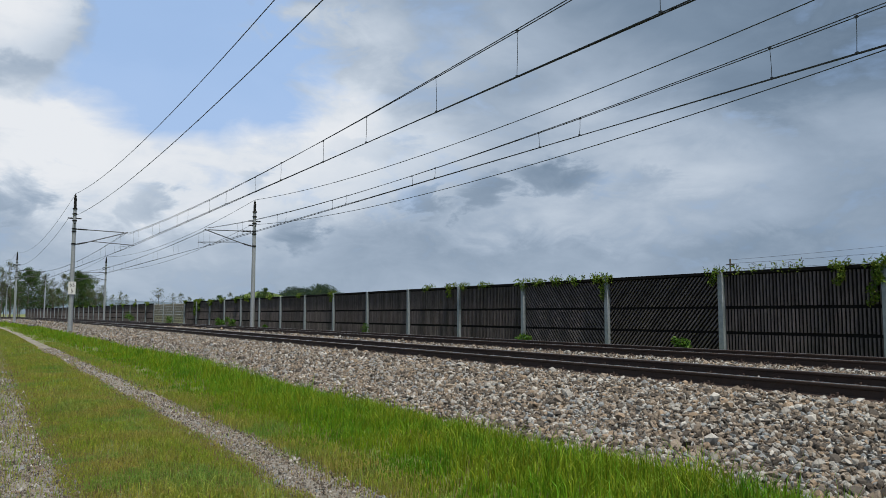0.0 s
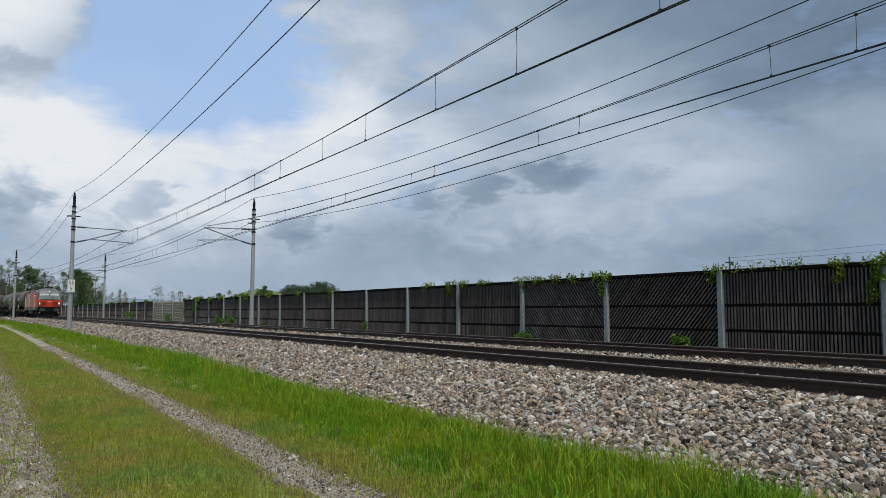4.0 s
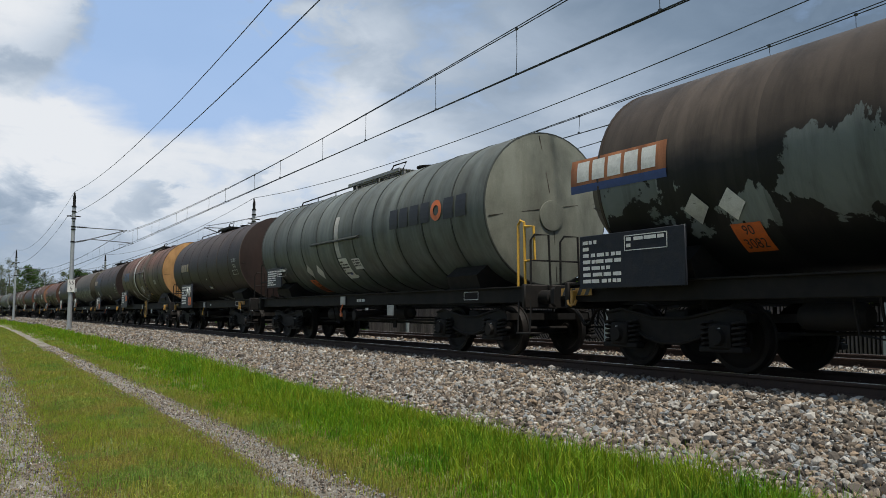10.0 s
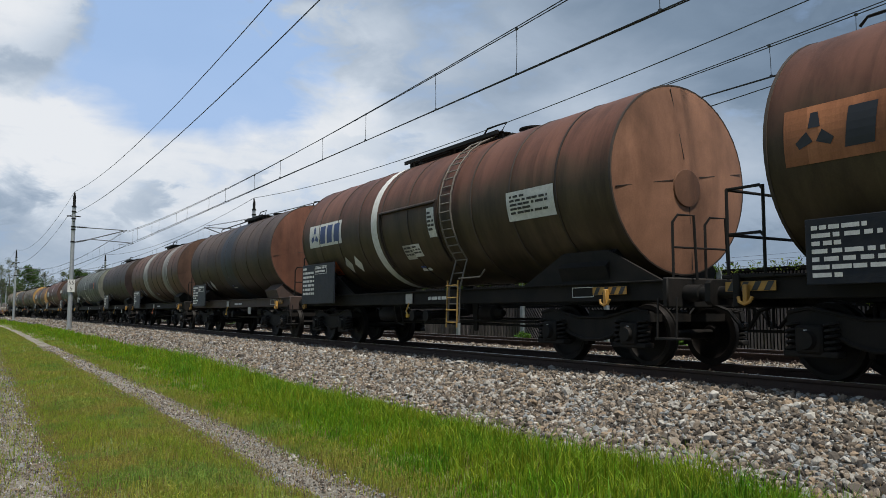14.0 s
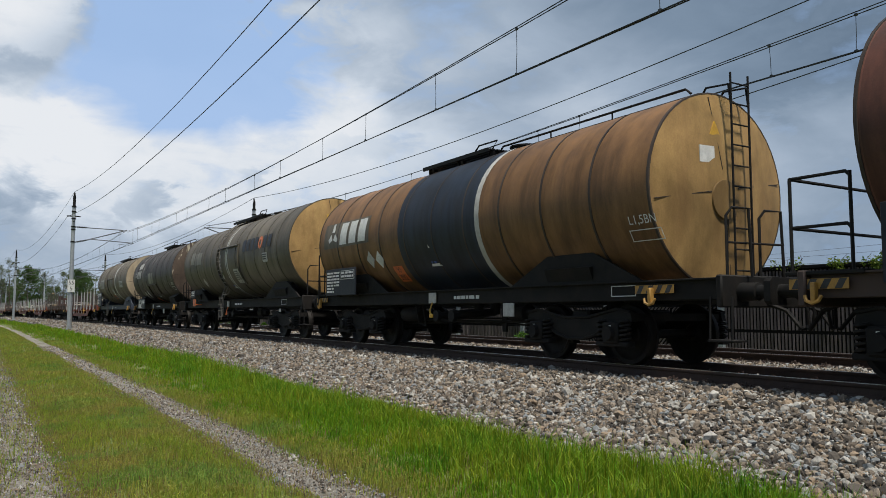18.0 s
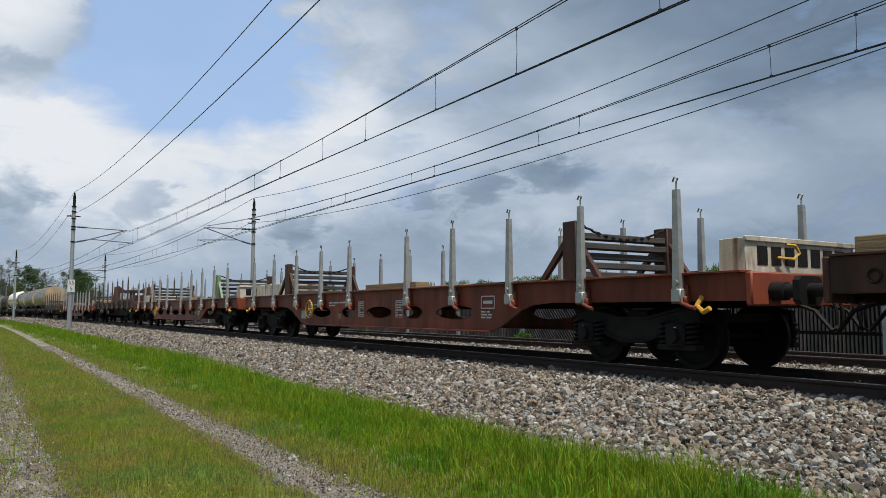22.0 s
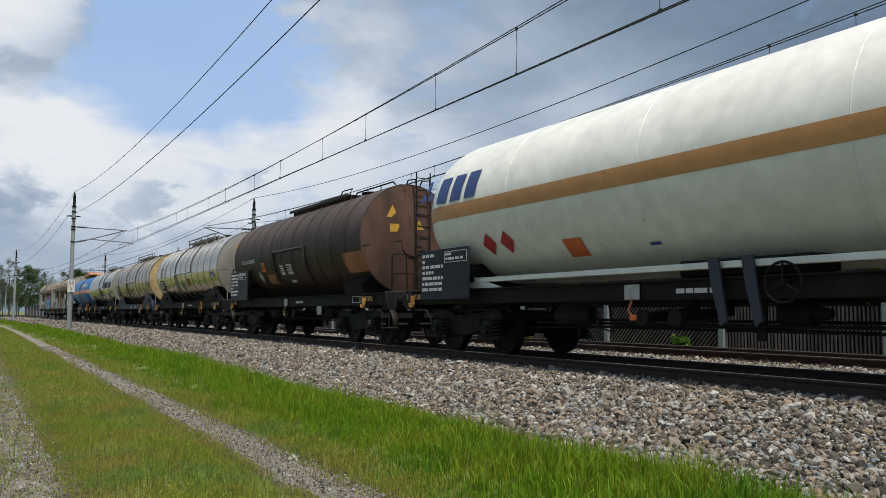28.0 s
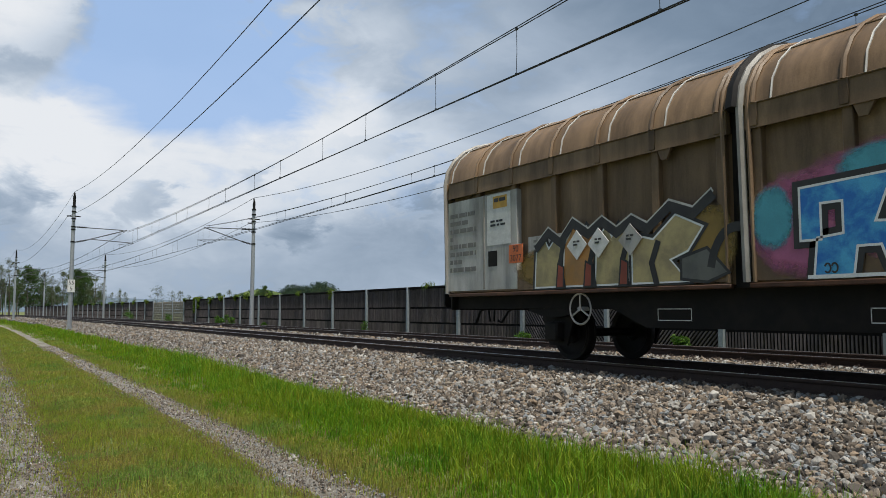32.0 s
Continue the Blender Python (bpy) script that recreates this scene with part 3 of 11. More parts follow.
def build_catenary():
    spans_near = (62.0, 4.0, -61.0, -123.0, -186.0, -250.0)
    spans_far = (57.0, 0.5, -55.7, -123.2, -190.0, -255.0)
    for i, x in enumerate(spans_near):
        if x < 90:
            build_mast(x, 5.76 + bend(x), 1, 9.55, sign=(i == 2))
    for i, x in enumerate(spans_far):
        if x < 90:
            build_mast(x, 17.4 + bend(x), -1, 9.35, z0=-0.6)
    for xs, y, tag in ((spans_near, NEAR, 0), (spans_far, FAR, 1)):
        for k in range(len(xs) - 1):
            a, b = xs[k], xs[k + 1]
            za, zb, sag = ((7.45, 6.75, 0.78) if tag == 0 else (6.85, 7.0, 0.86)) if k == 1 else (6.9, 6.9, 0.6)
            top = lambda u: za + (zb - za) * u - 4 * sag * u * (1 - u)
            # each track has two catenaries side by side that swing past each other within the span
            for side in (-1, 1):
                wire = thing("catenary", "dark contact wire hung from a carrying cable by thin droppers", "overhead line", "overhead wires", (0, 0, 0))
                mid = lambda u: y + bend(a) + (bend(b) - bend(a)) * u
                low = lambda u: mid(u) + side * 0.085 * ((0.58 if tag == 0 else 0.36) - 2 * u) * (-1 if k % 2 else 1)
                way = lambda u: mid(u) + side * 0.105 * (0.72 - 2 * u) * (-1 if k % 2 else 1)
                part("contact_wire", Shape().tube([(a + (b - a) * i / 8, low(i / 8), 5.70 + 0.006 * side) for i in range(9)], 0.014, 5), WIRE, wire)
                part("carrying_cable", Shape().tube([(a + (b - a) * i / 24, way(i / 24), top(i / 24) + 0.01 * side) for i in range(25)], 0.0115, 5), WIRE, wire)
                step = 7.17 if tag == 0 else 7.75
                x = a - ((2.05 if side < 0 else 5.3) if tag == 0 else (0.65 if side < 0 else 2.45))
                while x > b + 1:
                    u = (x - a) / (b - a)
                    lo, hi = low(u), way(u)
                    part("dropper", Shape().tube([(x, lo, 5.70), (x, (lo + hi) / 2 + 0.01, (5.70 + top(u)) / 2), (x, hi, top(u))], 0.0065, 4).box(x - 0.03, x + 0.03, lo - 0.015, lo + 0.015, 5.69, 5.74).box(x - 0.03, x + 0.03, hi - 0.015, hi + 0.015, top(u) - 0.03, top(u) + 0.02), WIRE, wire)
                    x -= step
    for k in range(len(spans_near) - 1):
        a, b = spans_near[k], spans_near[k + 1]
        hang("feeder_cable", (a, 5.76 + bend(a), 9.53), (b, 5.76 + bend(b), 9.53), 1.38, 0.013, WIRE, "dark aluminium feeder cable strung between mast tops")
        hang("return_cable", (a, 5.36 + bend(a), 7.70), (b, 5.36 + bend(b), 7.70), 1.20, 0.013, WIRE, "dark return cable strung below the mast tops")
    for k in range(len(spans_far) - 1):
        a, b = spans_far[k], spans_far[k + 1]
        hang("feeder_cable", (a, 17.4 + bend(a), 9.33), (b, 17.4 + bend(b), 9.33), 1.14, 0.0165, WIRE, "dark aluminium feeder cable strung between mast tops")
        hang("return_cable", (a, 17.0 + bend(a), 7.33), (b, 17.0 + bend(b), 7.42), 1.18, 0.0145, WIRE, "dark return cable strung along the far masts")


# ---- the noise barrier ----
SLAT = material("weathered_slat", (0.180, 0.155, 0.156), (0.075, 0.064, 0.064), 0.85, scale=6, stretch=(3, 3, 0.6), bump=0.3, island=0.25, thing=0.35)
# Near-black behind the slats and on the cap, so the gaps stay dark.
BACKBOARD = material("near_black_backing", (0.009, 0.0085, 0.009), (0.016, 0.014, 0.014), 0.9, scale=6)
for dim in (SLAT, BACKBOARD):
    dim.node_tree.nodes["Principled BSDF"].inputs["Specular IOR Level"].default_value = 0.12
POST = material("galvanised_post", (0.30, 0.34, 0.37), (0.2, 0.23, 0.25), 0.55, 0.3, scale=8)
OLDWALL = material("pale_concrete_blocks", (0.30, 0.27, 0.21), (0.2, 0.18, 0.14), 0.9, scale=6, bump=0.4)
FENCE_Y, FENCE_TOP, FENCE_LOW = 19.6, 2.12, -0.42


def build_fence():
    singles = 0
    for i in range(-4, 44):
        x1 = -15.6 - 5.0 * i
        x0 = x1 - 5.0
        wall = thing("noise_barrier_panel", "dark weathered timber-slat noise barrier panel between steel posts", "fence", "noise barrier panels", (x1, FENCE_Y + bend(x1), 0))
        wall.rotation_euler = (0, 0, math.atan2(bend(x1) - bend(x0), 5.0))
        part("post", Shape().box(-0.09, 0.09, -0.14, 0.10, FENCE_LOW - 0.3, FENCE_TOP + 0.01, 0.008), POST, wall, "blue-grey galvanised steel post")
        if -102.7 < x0 < -86:
            blocks = Shape()
            for r in range(8):
                for c in range(12):
                    blocks.box(-5 + c * 0.41 + 0.02, -5 + c * 0.41 + 0.4, -0.06 - 0.02 * ((r + c) % 2), 0.08, FENCE_LOW + r * 0.30, FENCE_LOW + r * 0.30 + 0.27, 0.015)
            part("block_wall", blocks, OLDWALL, wall, "pale beige concrete blocks")["kind"] = "stuff"
            continue
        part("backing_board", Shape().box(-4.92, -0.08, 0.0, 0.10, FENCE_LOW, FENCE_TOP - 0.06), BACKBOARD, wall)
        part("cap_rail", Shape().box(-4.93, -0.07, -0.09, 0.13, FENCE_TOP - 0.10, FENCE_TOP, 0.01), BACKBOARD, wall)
        rows = ((FENCE_LOW, 0.22), (0.30, 0.98), (1.06, FENCE_TOP - 0.12))
        lean = 0.0
        if i == 0:
            lean = -1.0
        if i == 1:
            lean = 0.9
        joined = Shape()
        own = []
        for z0, z1 in rows:
            if lean:
                h = z1 - z0
                dx = h * 0.95 * (-lean)
                for k in range(-8, 40):
                    xa = -4.9 + k * 0.16
                    xb = xa + dx
                    lo, hi = -4.9, -0.1
                    za, zb, pa, pb = z0, z1, xa, xb
                    if (pa < lo and pb < lo) or (pa > hi and pb > hi):
                        continue
                    cut = lambda x: z0 + (x - xa) / dx * h
                    if pa < lo:
                        za, pa = cut(lo), lo
                    if pa > hi:
                        za, pa = cut(hi), hi
                    if pb < lo:
                        zb, pb = cut(lo), lo
                    if pb > hi:
                        zb, pb = cut(hi), hi
                    if zb - za < 0.03:
                        continue
                    s = Shape().add([(pa - 0.033, -0.034, za), (pa + 0.033, -0.034, za), (pb + 0.033, -0.034, zb), (pb - 0.033, -0.034, zb),
                                     (pa - 0.033, 0.0, za), (pa + 0.033, 0.0, za), (pb + 0.033, 0.0, zb), (pb - 0.033, 0.0, zb)],
                                    ((0, 1, 2, 3), (7, 6, 5, 4), (0, 4, 5, 1), (1, 5, 6, 2), (2, 6, 7, 3), (3, 7, 4, 0)))
                    own.append(s)
            else:
                for k in range(43):
                    x = -4.86 + k * 0.112
                    j = random.uniform(-0.012, 0.012)
                    own.append(Shape().box(x - 0.026, x + 0.026, -0.034 + j * 0.5, 0.0, z0 + abs(j), z1 - abs(j)))
        if i in (-1, 0) and singles + len(own) < 330:
            for s in own:
                part("slat", s, SLAT, wall, smooth=False)
            singles += len(own)
        else:
            for s in own:
                joined.add(s.v, s.f)
            part("slats", joined, SLAT, wall, "rows of grey-brown weathered slats", smooth=False)["kind"] = "stuff"


build_ground()
build_rails()
build_catenary()
build_fence()

# ---- the train ----
TRAIN = []                          # (vehicle, metres from the train's front to its own front)
SHARED = {}
SPINNING = []                       # (wheel set, its place on its bogie, radius)


def shared(key, make, mat, smooth=True):
    if key not in SHARED:
        SHARED[key] = mesh_of(make(), key, mat, smooth)
    return SHARED[key]


def wheel_pair(r):
    s = Shape()
    for e in (-1, 1):
        y = e * 0.7
        prof = [(0.0, 0.06), (0.02, 0.16), (0.045, 0.18), (0.05, r - 0.14), (0.02, r - 0.09), (0.0, r - 0.07), (0.0, r - 0.01), (0.02, r), (0.10, r + 0.004), (0.105, r + 0.028), (0.13, r + 0.028), (0.135, r - 0.07), (0.10, r - 0.12), (0.09, 0.16), (0.13, 0.12), (0.13, 0.06)]
        s.lathe([(e * (0.06 - t), q) for t, q in prof], 32, "y", 0, y, 0)
    s.cyl((0, -1.0, 0), (0, 1.0, 0), 0.075, n=12)
    return s


def bogie_side(e):
    """One side frame of a freight bogie with its curved sole plate, e = -1 the near side."""
    y0, y1 = e * 0.96, e * 1.05
    out = [(-1.25, 0.66), (-1.22, 0.80), (-0.95, 0.84), (-0.62, 0.78), (-0.3, 0.70), (0.3, 0.70), (0.62, 0.78), (0.95, 0.84), (1.22, 0.80), (1.25, 0.66), (0.78, 0.60), (0.45, 0.42), (0.2, 0.36), (-0.2, 0.36), (-0.45, 0.42), (-0.78, 0.60)]
    s = Shape().prism(out, y0, y1)
    lip = [(-0.8, 0.62), (-0.45, 0.44), (-0.2, 0.375), (0.2, 0.375), (0.45, 0.44), (0.8, 0.62)]
    s.tube([(x, e * 1.06, z) for x, z in lip], 0.028, 6)
    s.tube([(x, e * 1.06, z) for x, z in ((-1.22, 0.80), (-0.95, 0.85), (-0.3, 0.72), (0.3, 0.72), (0.95, 0.85), (1.22, 0.80))], 0.024, 6)
    return s


def axle_box(e):
    s = Shape()
    for e in (e,):
        s.box(-0.17, 0.17, e * 1.06 - 0.12, e * 1.06 + 0.12, -0.16, 0.17, 0.03)
        s.cyl((0, e * 1.16, 0), (0, e * 1.24, 0), 0.12, 0.10, 14)
        s.box(-0.34, 0.34, e * 1.06 - 0.09, e * 1.06 + 0.09, -0.20, -0.12, 0.015)
    return s


def coil(e):
    s = Shape()
    for e in (e,):
        pts = []
        for i in range(46):
            a = i * 2 * math.pi / 9
            pts.append((0.075 * math.cos(a), e * 1.08 + 0.075 * math.sin(a), -0.12 + 0.34 * i / 45))
        s.tube(pts, 0.022, 5)
    return s


def bogie(parent, x):
    b = part("bogie", shared("bogie_cross_frame", lambda: Shape().box(-0.2, 0.2, -0.95, 0.95, 0.48, 0.84, 0.03).box(-1.2, -1.08, -0.95, 0.95, 0.66, 0.78).box(1.08, 1.2, -0.95, 0.95, 0.66, 0.78).cyl((0, 0, 0.8), (0, 0, 0.98), 0.25, n=16), UNDER), None, parent, "black two-axle freight bogie", at=(x, 0, 0))
    part("side_frame", shared("side_frame_near", lambda: bogie_side(-1), UNDER), None, b)
    part("side_frame", shared("side_frame_far", lambda: bogie_side(1), UNDER), None, b)
    for dx in (-0.9, 0.9):
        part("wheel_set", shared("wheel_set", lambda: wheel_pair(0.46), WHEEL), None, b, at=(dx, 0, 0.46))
        for e in (-1, 1):
            part("axle_box", shared(f"axle_box_{e}", lambda: axle_box(e), UNDER), None, b, at=(dx, 0, 0.48))
            for ex in (-0.24, 0.24):
                part("spring", shared(f"coil_spring_{e}", lambda: coil(e), UNDER), None, b, at=(dx + ex, 0, 0.46))
        for e in (-1, 1):
            part("brake_block", shared("brake_block", lambda: Shape().box(-0.04, 0.04, -0.08, 0.08, -0.18, 0.2, 0.01).tube([(0, 0, 0.19), (0.02, 0, 0.42)], 0.02), UNDER), None, b, at=(dx - 0.53 * (1 if dx > 0 else -1), e * 0.74, 0.46))
    part("axle_mark", shared("axle_mark", lambda: Shape().box(-0.94, -0.90, -1.185, -1.18, 0.52, 0.60).box(0.90, 0.94, -1.185, -1.18, 0.52, 0.60), WHITE), None, b)
    return b


def buffer_shape():
    """A buffer that points along +x: socket, plunger and rounded plate."""
    s = Shape().lathe([(-0.62, 0.0), (-0.62, 0.15), (-0.60, 0.17), (-0.56, 0.17), (-0.55, 0.125), (-0.27, 0.115), (-0.26, 0.085), (-0.05, 0.085), (-0.04, 0.10)], 16, "x")
    plate = [(-0.225, -0.12), (-0.17, -0.17), (0.17, -0.17), (0.225, -0.12), (0.225, 0.12), (0.17, 0.17), (-0.17, 0.17), (-0.225, 0.12)]
    return s.prism(plate, -0.045, 0.0, "yz")


def buffers(parent, length, bx=0.62, label="black round-cornered buffer"):
    for e in (-1, 1):
        part("buffer", shared("buffer", buffer_shape, BLACK), None, parent, label if e < 0 else "", at=(0, e * 0.875, 1.06))
        b = part("buffer", shared("buffer", buffer_shape, BLACK), None, parent, at=(-length, e * 0.875, 1.06))
        b.rotation_euler = (0, 0, math.pi)
    hook = lambda: Shape().box(-0.62, -0.1, -0.03, 0.03, 1.0, 1.08, 0.01).tube([(-0.14, 0, 1.05), (-0.02, 0, 1.02), (0.0, 0, 0.95), (-0.06, 0, 0.92)], 0.025).tube([(-0.2, -0.06, 1.02), (-0.14, -0.07, 0.8), (-0.16, -0.05, 0.6)], 0.022).tube([(-0.2, 0.06, 1.02), (-0.14, 0.07, 0.8), (-0.16, 0.05, 0.6)], 0.022)
    hose = lambda e: Shape().tube([(-0.55, e * 0.35, 0.92), (-0.25, e * 0.36, 0.82), (-0.05, e * 0.33, 0.58), (0.02, e * 0.28, 0.62)], 0.03)
    for x, a in ((0, 0), (-length, math.pi)):
        for nm, mk in (("coupling_hook", hook), ("brake_hose", lambda: hose(-1)), ("brake_hose", lambda: hose(1))):
            o = part(nm, mesh_of(mk(), nm, BLACK) if nm == "brake_hose" else shared(nm, mk, BLACK), None, parent, at=(x, 0, 0))
            o.rotation_euler = (0, 0, a)


def handwheel(parent, x, z, mat, y=-1.32):
    def mk():
        s = Shape().lathe([(-0.018, 0.24), (0.0, 0.222), (0.018, 0.24), (0.0, 0.258), (-0.018, 0.24)], 20, "y")
        for k in range(3):
            a = k * 2 * math.pi / 3
            s.tube([(0, 0, 0), (0.24 * math.sin(a), 0, 0.24 * math.cos(a))], 0.016, 5)
        return s.cyl((0, -0.03, 0), (0, 0.16, 0), 0.035, n=8)
    part("hand_wheel", shared("hand_wheel_" + mat.name, mk, mat), None, parent, "spoked brake hand wheel", at=(x, y, z))


def bars(rows, x0, z0, w, h, seed, y=0.0, thick=0.004):
    """Unreadable small print as plain bars."""
    rnd = random.Random(seed)
    s = Shape()
    for r in range(rows):
        x = x0
        z = z0 - h * r / rows
        hh = h / rows * 0.55
        while x < x0 + w - 0.03:
            d = rnd.uniform(0.05, 0.22)
            s.box(x, min(x + d, x0 + w), y - thick, y, z - hh, z)
            x += d + rnd.uniform(0.02, 0.06)
            if rnd.random() < 0.12:
                break
    return s


def frame_rect(x0, x1, z0, z1, y, w=0.012):
    s = Shape()
    for a in ((x0, x1, z0, z0 + w), (x0, x1, z1 - w, z1), (x0, x0 + w, z0, z1), (x1 - w, x1, z0, z1)):
        s.box(a[0], a[1], y - 0.003, y, a[2], a[3])
    return s


def diamond(parent, x, z, half, mat, r, cz, inner=True):
    s = Shape()
    k = 4
    for i in range(-k, k):
        u, v = i / k, (i + 1) / k
        s.add([(x - half * (1 - abs(u)), 0, z + half * u), (x + half * (1 - abs(u)), 0, z + half * u), (x + half * (1 - abs(v)), 0, z + half * v), (x - half * (1 - abs(v)), 0, z + half * v)], ((0, 1, 2, 3),))
    s.wrap(r, cz, 0.016)
    d = part("hazard_diamond", s, mat, parent, "white square hazard label set on its corner", smooth=False)
    if inner:
        part("symbol", Shape().add([(x - half * .3, 0, z - half * .25), (x + half * .3, 0, z - half * .25), (x + half * .12, 0, z + half * .35), (x - half * .12, 0, z + half * .35)], ((0, 1, 2, 3),)).wrap(r, cz, 0.016), SIGNBLACK, d, smooth=False)


def curved_patch(x0, x1, z0, z1, r, cz, eps=0.009, n=8):
    s = Shape()
    for i in range(n):
        a, b = z0 + (z1 - z0) * i / n, z0 + (z1 - z0) * (i + 1) / n
        s.add([(x0, 0, a), (x1, 0, a), (x1, 0, b), (x0, 0, b)], ((0, 1, 2, 3),))
    return s.wrap(r, cz, eps)


def slanted(x0, x1, lean, z0, z1, n=5):
    s = Shape()
    for i in range(n):
        u, v = i / n, (i + 1) / n
        s.add([(x0 + lean * u, 0, z0 + (z1 - z0) * u), (x1 + lean * u, 0, z0 + (z1 - z0) * u), (x1 + lean * v, 0, z0 + (z1 - z0) * v), (x0 + lean * v, 0, z0 + (z1 - z0) * v)], ((0, 1, 2, 3),))
    return s


def ring_flat(x, z, r0, r1, n=24):
    vs = [(x + q * math.cos(2 * math.pi * i / n), 0, z + q * math.sin(2 * math.pi * i / n)) for i in range(n) for q in (r0, r1)]
    return Shape().add(vs, [(2 * i, 2 * i + 1, (2 * i + 3) % (2 * n), (2 * i + 2) % (2 * n)) for i in range(n)])


def emblem_blades(x, z, h, mat, parent, r, cz, blocks=3):
    """A company mark as plain shapes: three blades and a row of slanted blocks."""
    s = Shape()
    for k in range(3):
        a = math.pi / 2 + k * 2 * math.pi / 3
        c, d = math.cos(a), math.sin(a)
        o = (x + 0.30 * h * c, z + 0.30 * h * d)
        pts = [(-0.20, -0.2), (0.20, -0.2), (0.12, 0.28), (-0.12, 0.28)]
        vs = [(o[0] + h * (u * -d + v * c) * 0.8, 0, o[1] + h * (u * c + v * d) * 0.8) for u, v in pts]
        s.add(vs, ((0, 1, 2, 3),))
    for k in range(blocks):
        b = slanted(x + h * (0.75 + k * 0.95), x + h * (1.45 + k * 0.95), h * 0.12, z - h * 0.48, z + h * 0.48)
        s.add(b.v, b.f)
    s.wrap(r, cz, 0.016)
    part("company_mark", s, mat, parent, "painted company mark of a three-bladed emblem and plain blocks", smooth=False)


def block_mark(x, z, h, n, mat, parent, r, cz, ring_at=None, ring_mat=None, gap=0.16, wide=0.62):
    for k in range(n):
        if k == ring_at:
            g = ring_flat(x + h * (k * (wide + gap) + wide / 2), z, h * 0.18, h * 0.36).wrap(r, cz, 0.016)
            part("mark_ring", g, ring_mat, parent, "orange ring in the company mark", smooth=False)
            continue
        b = slanted(x + h * k * (wide + gap), x + h * (k * (wide + gap) + wide), 0, z - h * 0.36, z + h * 0.36, 4)
        part("mark_block", b.wrap(r, cz, 0.016), mat, parent, "plain block of a painted company mark" if k == 0 else "", smooth=False)


def underframe(parent, L, mat, deep=0.26, belly=False):
    s = Shape().box(-L + 0.62, -0.62, -0.16, 0.16, 0.92, 1.16)
    part("centre_sill", s, UNDER, parent)
    for x in np.linspace(-L + 3.2, -3.2, 4):
        part("cross_member", shared("cross_member", lambda: Shape().box(-0.06, 0.06, -1.06, 1.06, 0.98, 1.18), UNDER), None, parent, at=(float(x), 0, 0))
    for e in (-1, 1):
        part("solebar", Shape().box(-L + 0.62, -0.62, e * 1.12 - 0.05, e * 1.12 + 0.05, 1.22 - deep, 1.24, 0.012).box(-L + 0.62, -0.62, e * 1.17 - 0.07, e * 1.17 + 0.07, 1.225, 1.25, 0.004), mat, parent)
    for x in (-0.62, -L + 0.52):
        part("headstock", Shape().box(x, x + 0.10, -1.28, 1.28, 0.86, 1.28, 0.02), mat, parent)


def ladder_shape(h, w=0.36, n=9):
    s = Shape().tube([(-w / 2, 0, 0), (-w / 2, 0, h)], 0.018).tube([(w / 2, 0, 0), (w / 2, 0, h)], 0.018)
    for i in range(n):
        z = h * (i + 0.5) / n
        s.tube([(-w / 2, 0, z), (w / 2, 0, z)], 0.013, 5)
    return s


BANDDARK = streaked("dark_seam_band", (0.050, 0.038, 0.031), (0.032, 0.026, 0.023))
LADDERGREY = material("grey_ladder", (0.17, 0.155, 0.135), (0.09, 0.07, 0.055), 0.6, scale=8)
WORNYELLOW = material("worn_yellow", (0.36, 0.22, 0.05), (0.16, 0.11, 0.05), 0.6, scale=9)
HOOKYELLOW = material("faded_yellow", (0.46, 0.25, 0.05), (0.26, 0.14, 0.04), 0.6, scale=9)
SALMONPANEL = streaked("faded_orange_panel", (0.33, 0.135, 0.065), (0.24, 0.10, 0.055))
SEAMS = {"grey_green_tank": streaked("green_seam", (0.042, 0.046, 0.042), (0.03, 0.03, 0.026)),
         "drab_tank": streaked("drab_seam", (0.085, 0.075, 0.056), (0.05, 0.045, 0.036)),
         "beige_tank": streaked("beige_seam", (0.10, 0.080, 0.056), (0.065, 0.05, 0.036)),
         "clad_steel": material("steel_seam", (0.22, 0.175, 0.11), (0.14, 0.105, 0.07), 0.4, 0.7, scale=4),
         "dull_steel": material("dull_seam", (0.15, 0.115, 0.075), (0.09, 0.07, 0.05), 0.5, 0.5, scale=4),
         "bright_steel": material("bright_seam", (0.36, 0.35, 0.32), (0.22, 0.21, 0.19), 0.35, 0.8, scale=4)}
SEAMS["bright_blue_tank"] = material("blue_seam", (0.015, 0.07, 0.26), (0.015, 0.05, 0.18), 0.45, scale=4)


def dome_band(parent, xe, d, depth, r, cz, z0, z1, mat):
    """A level stripe carried round a domed end."""
    for e in (-1, 1):
        vs, fs = [], []
        for k in range(13):
            a = 1.47 * k / 12
            rad = r * math.cos(a) ** 0.75 + 0.006
            x = xe - depth * d + depth * d * math.sin(a) + 0.004 * d
            for z in (z0, z1):
                vs.append((x, e * math.sqrt(max(0.0, rad * rad - (z - cz) ** 2)), z))
        fs = [(2 * k, 2 * k + 2, 2 * k + 3, 2 * k + 1) for k in range(12)]
        part("stripe", Shape().add(vs, fs), mat, parent)


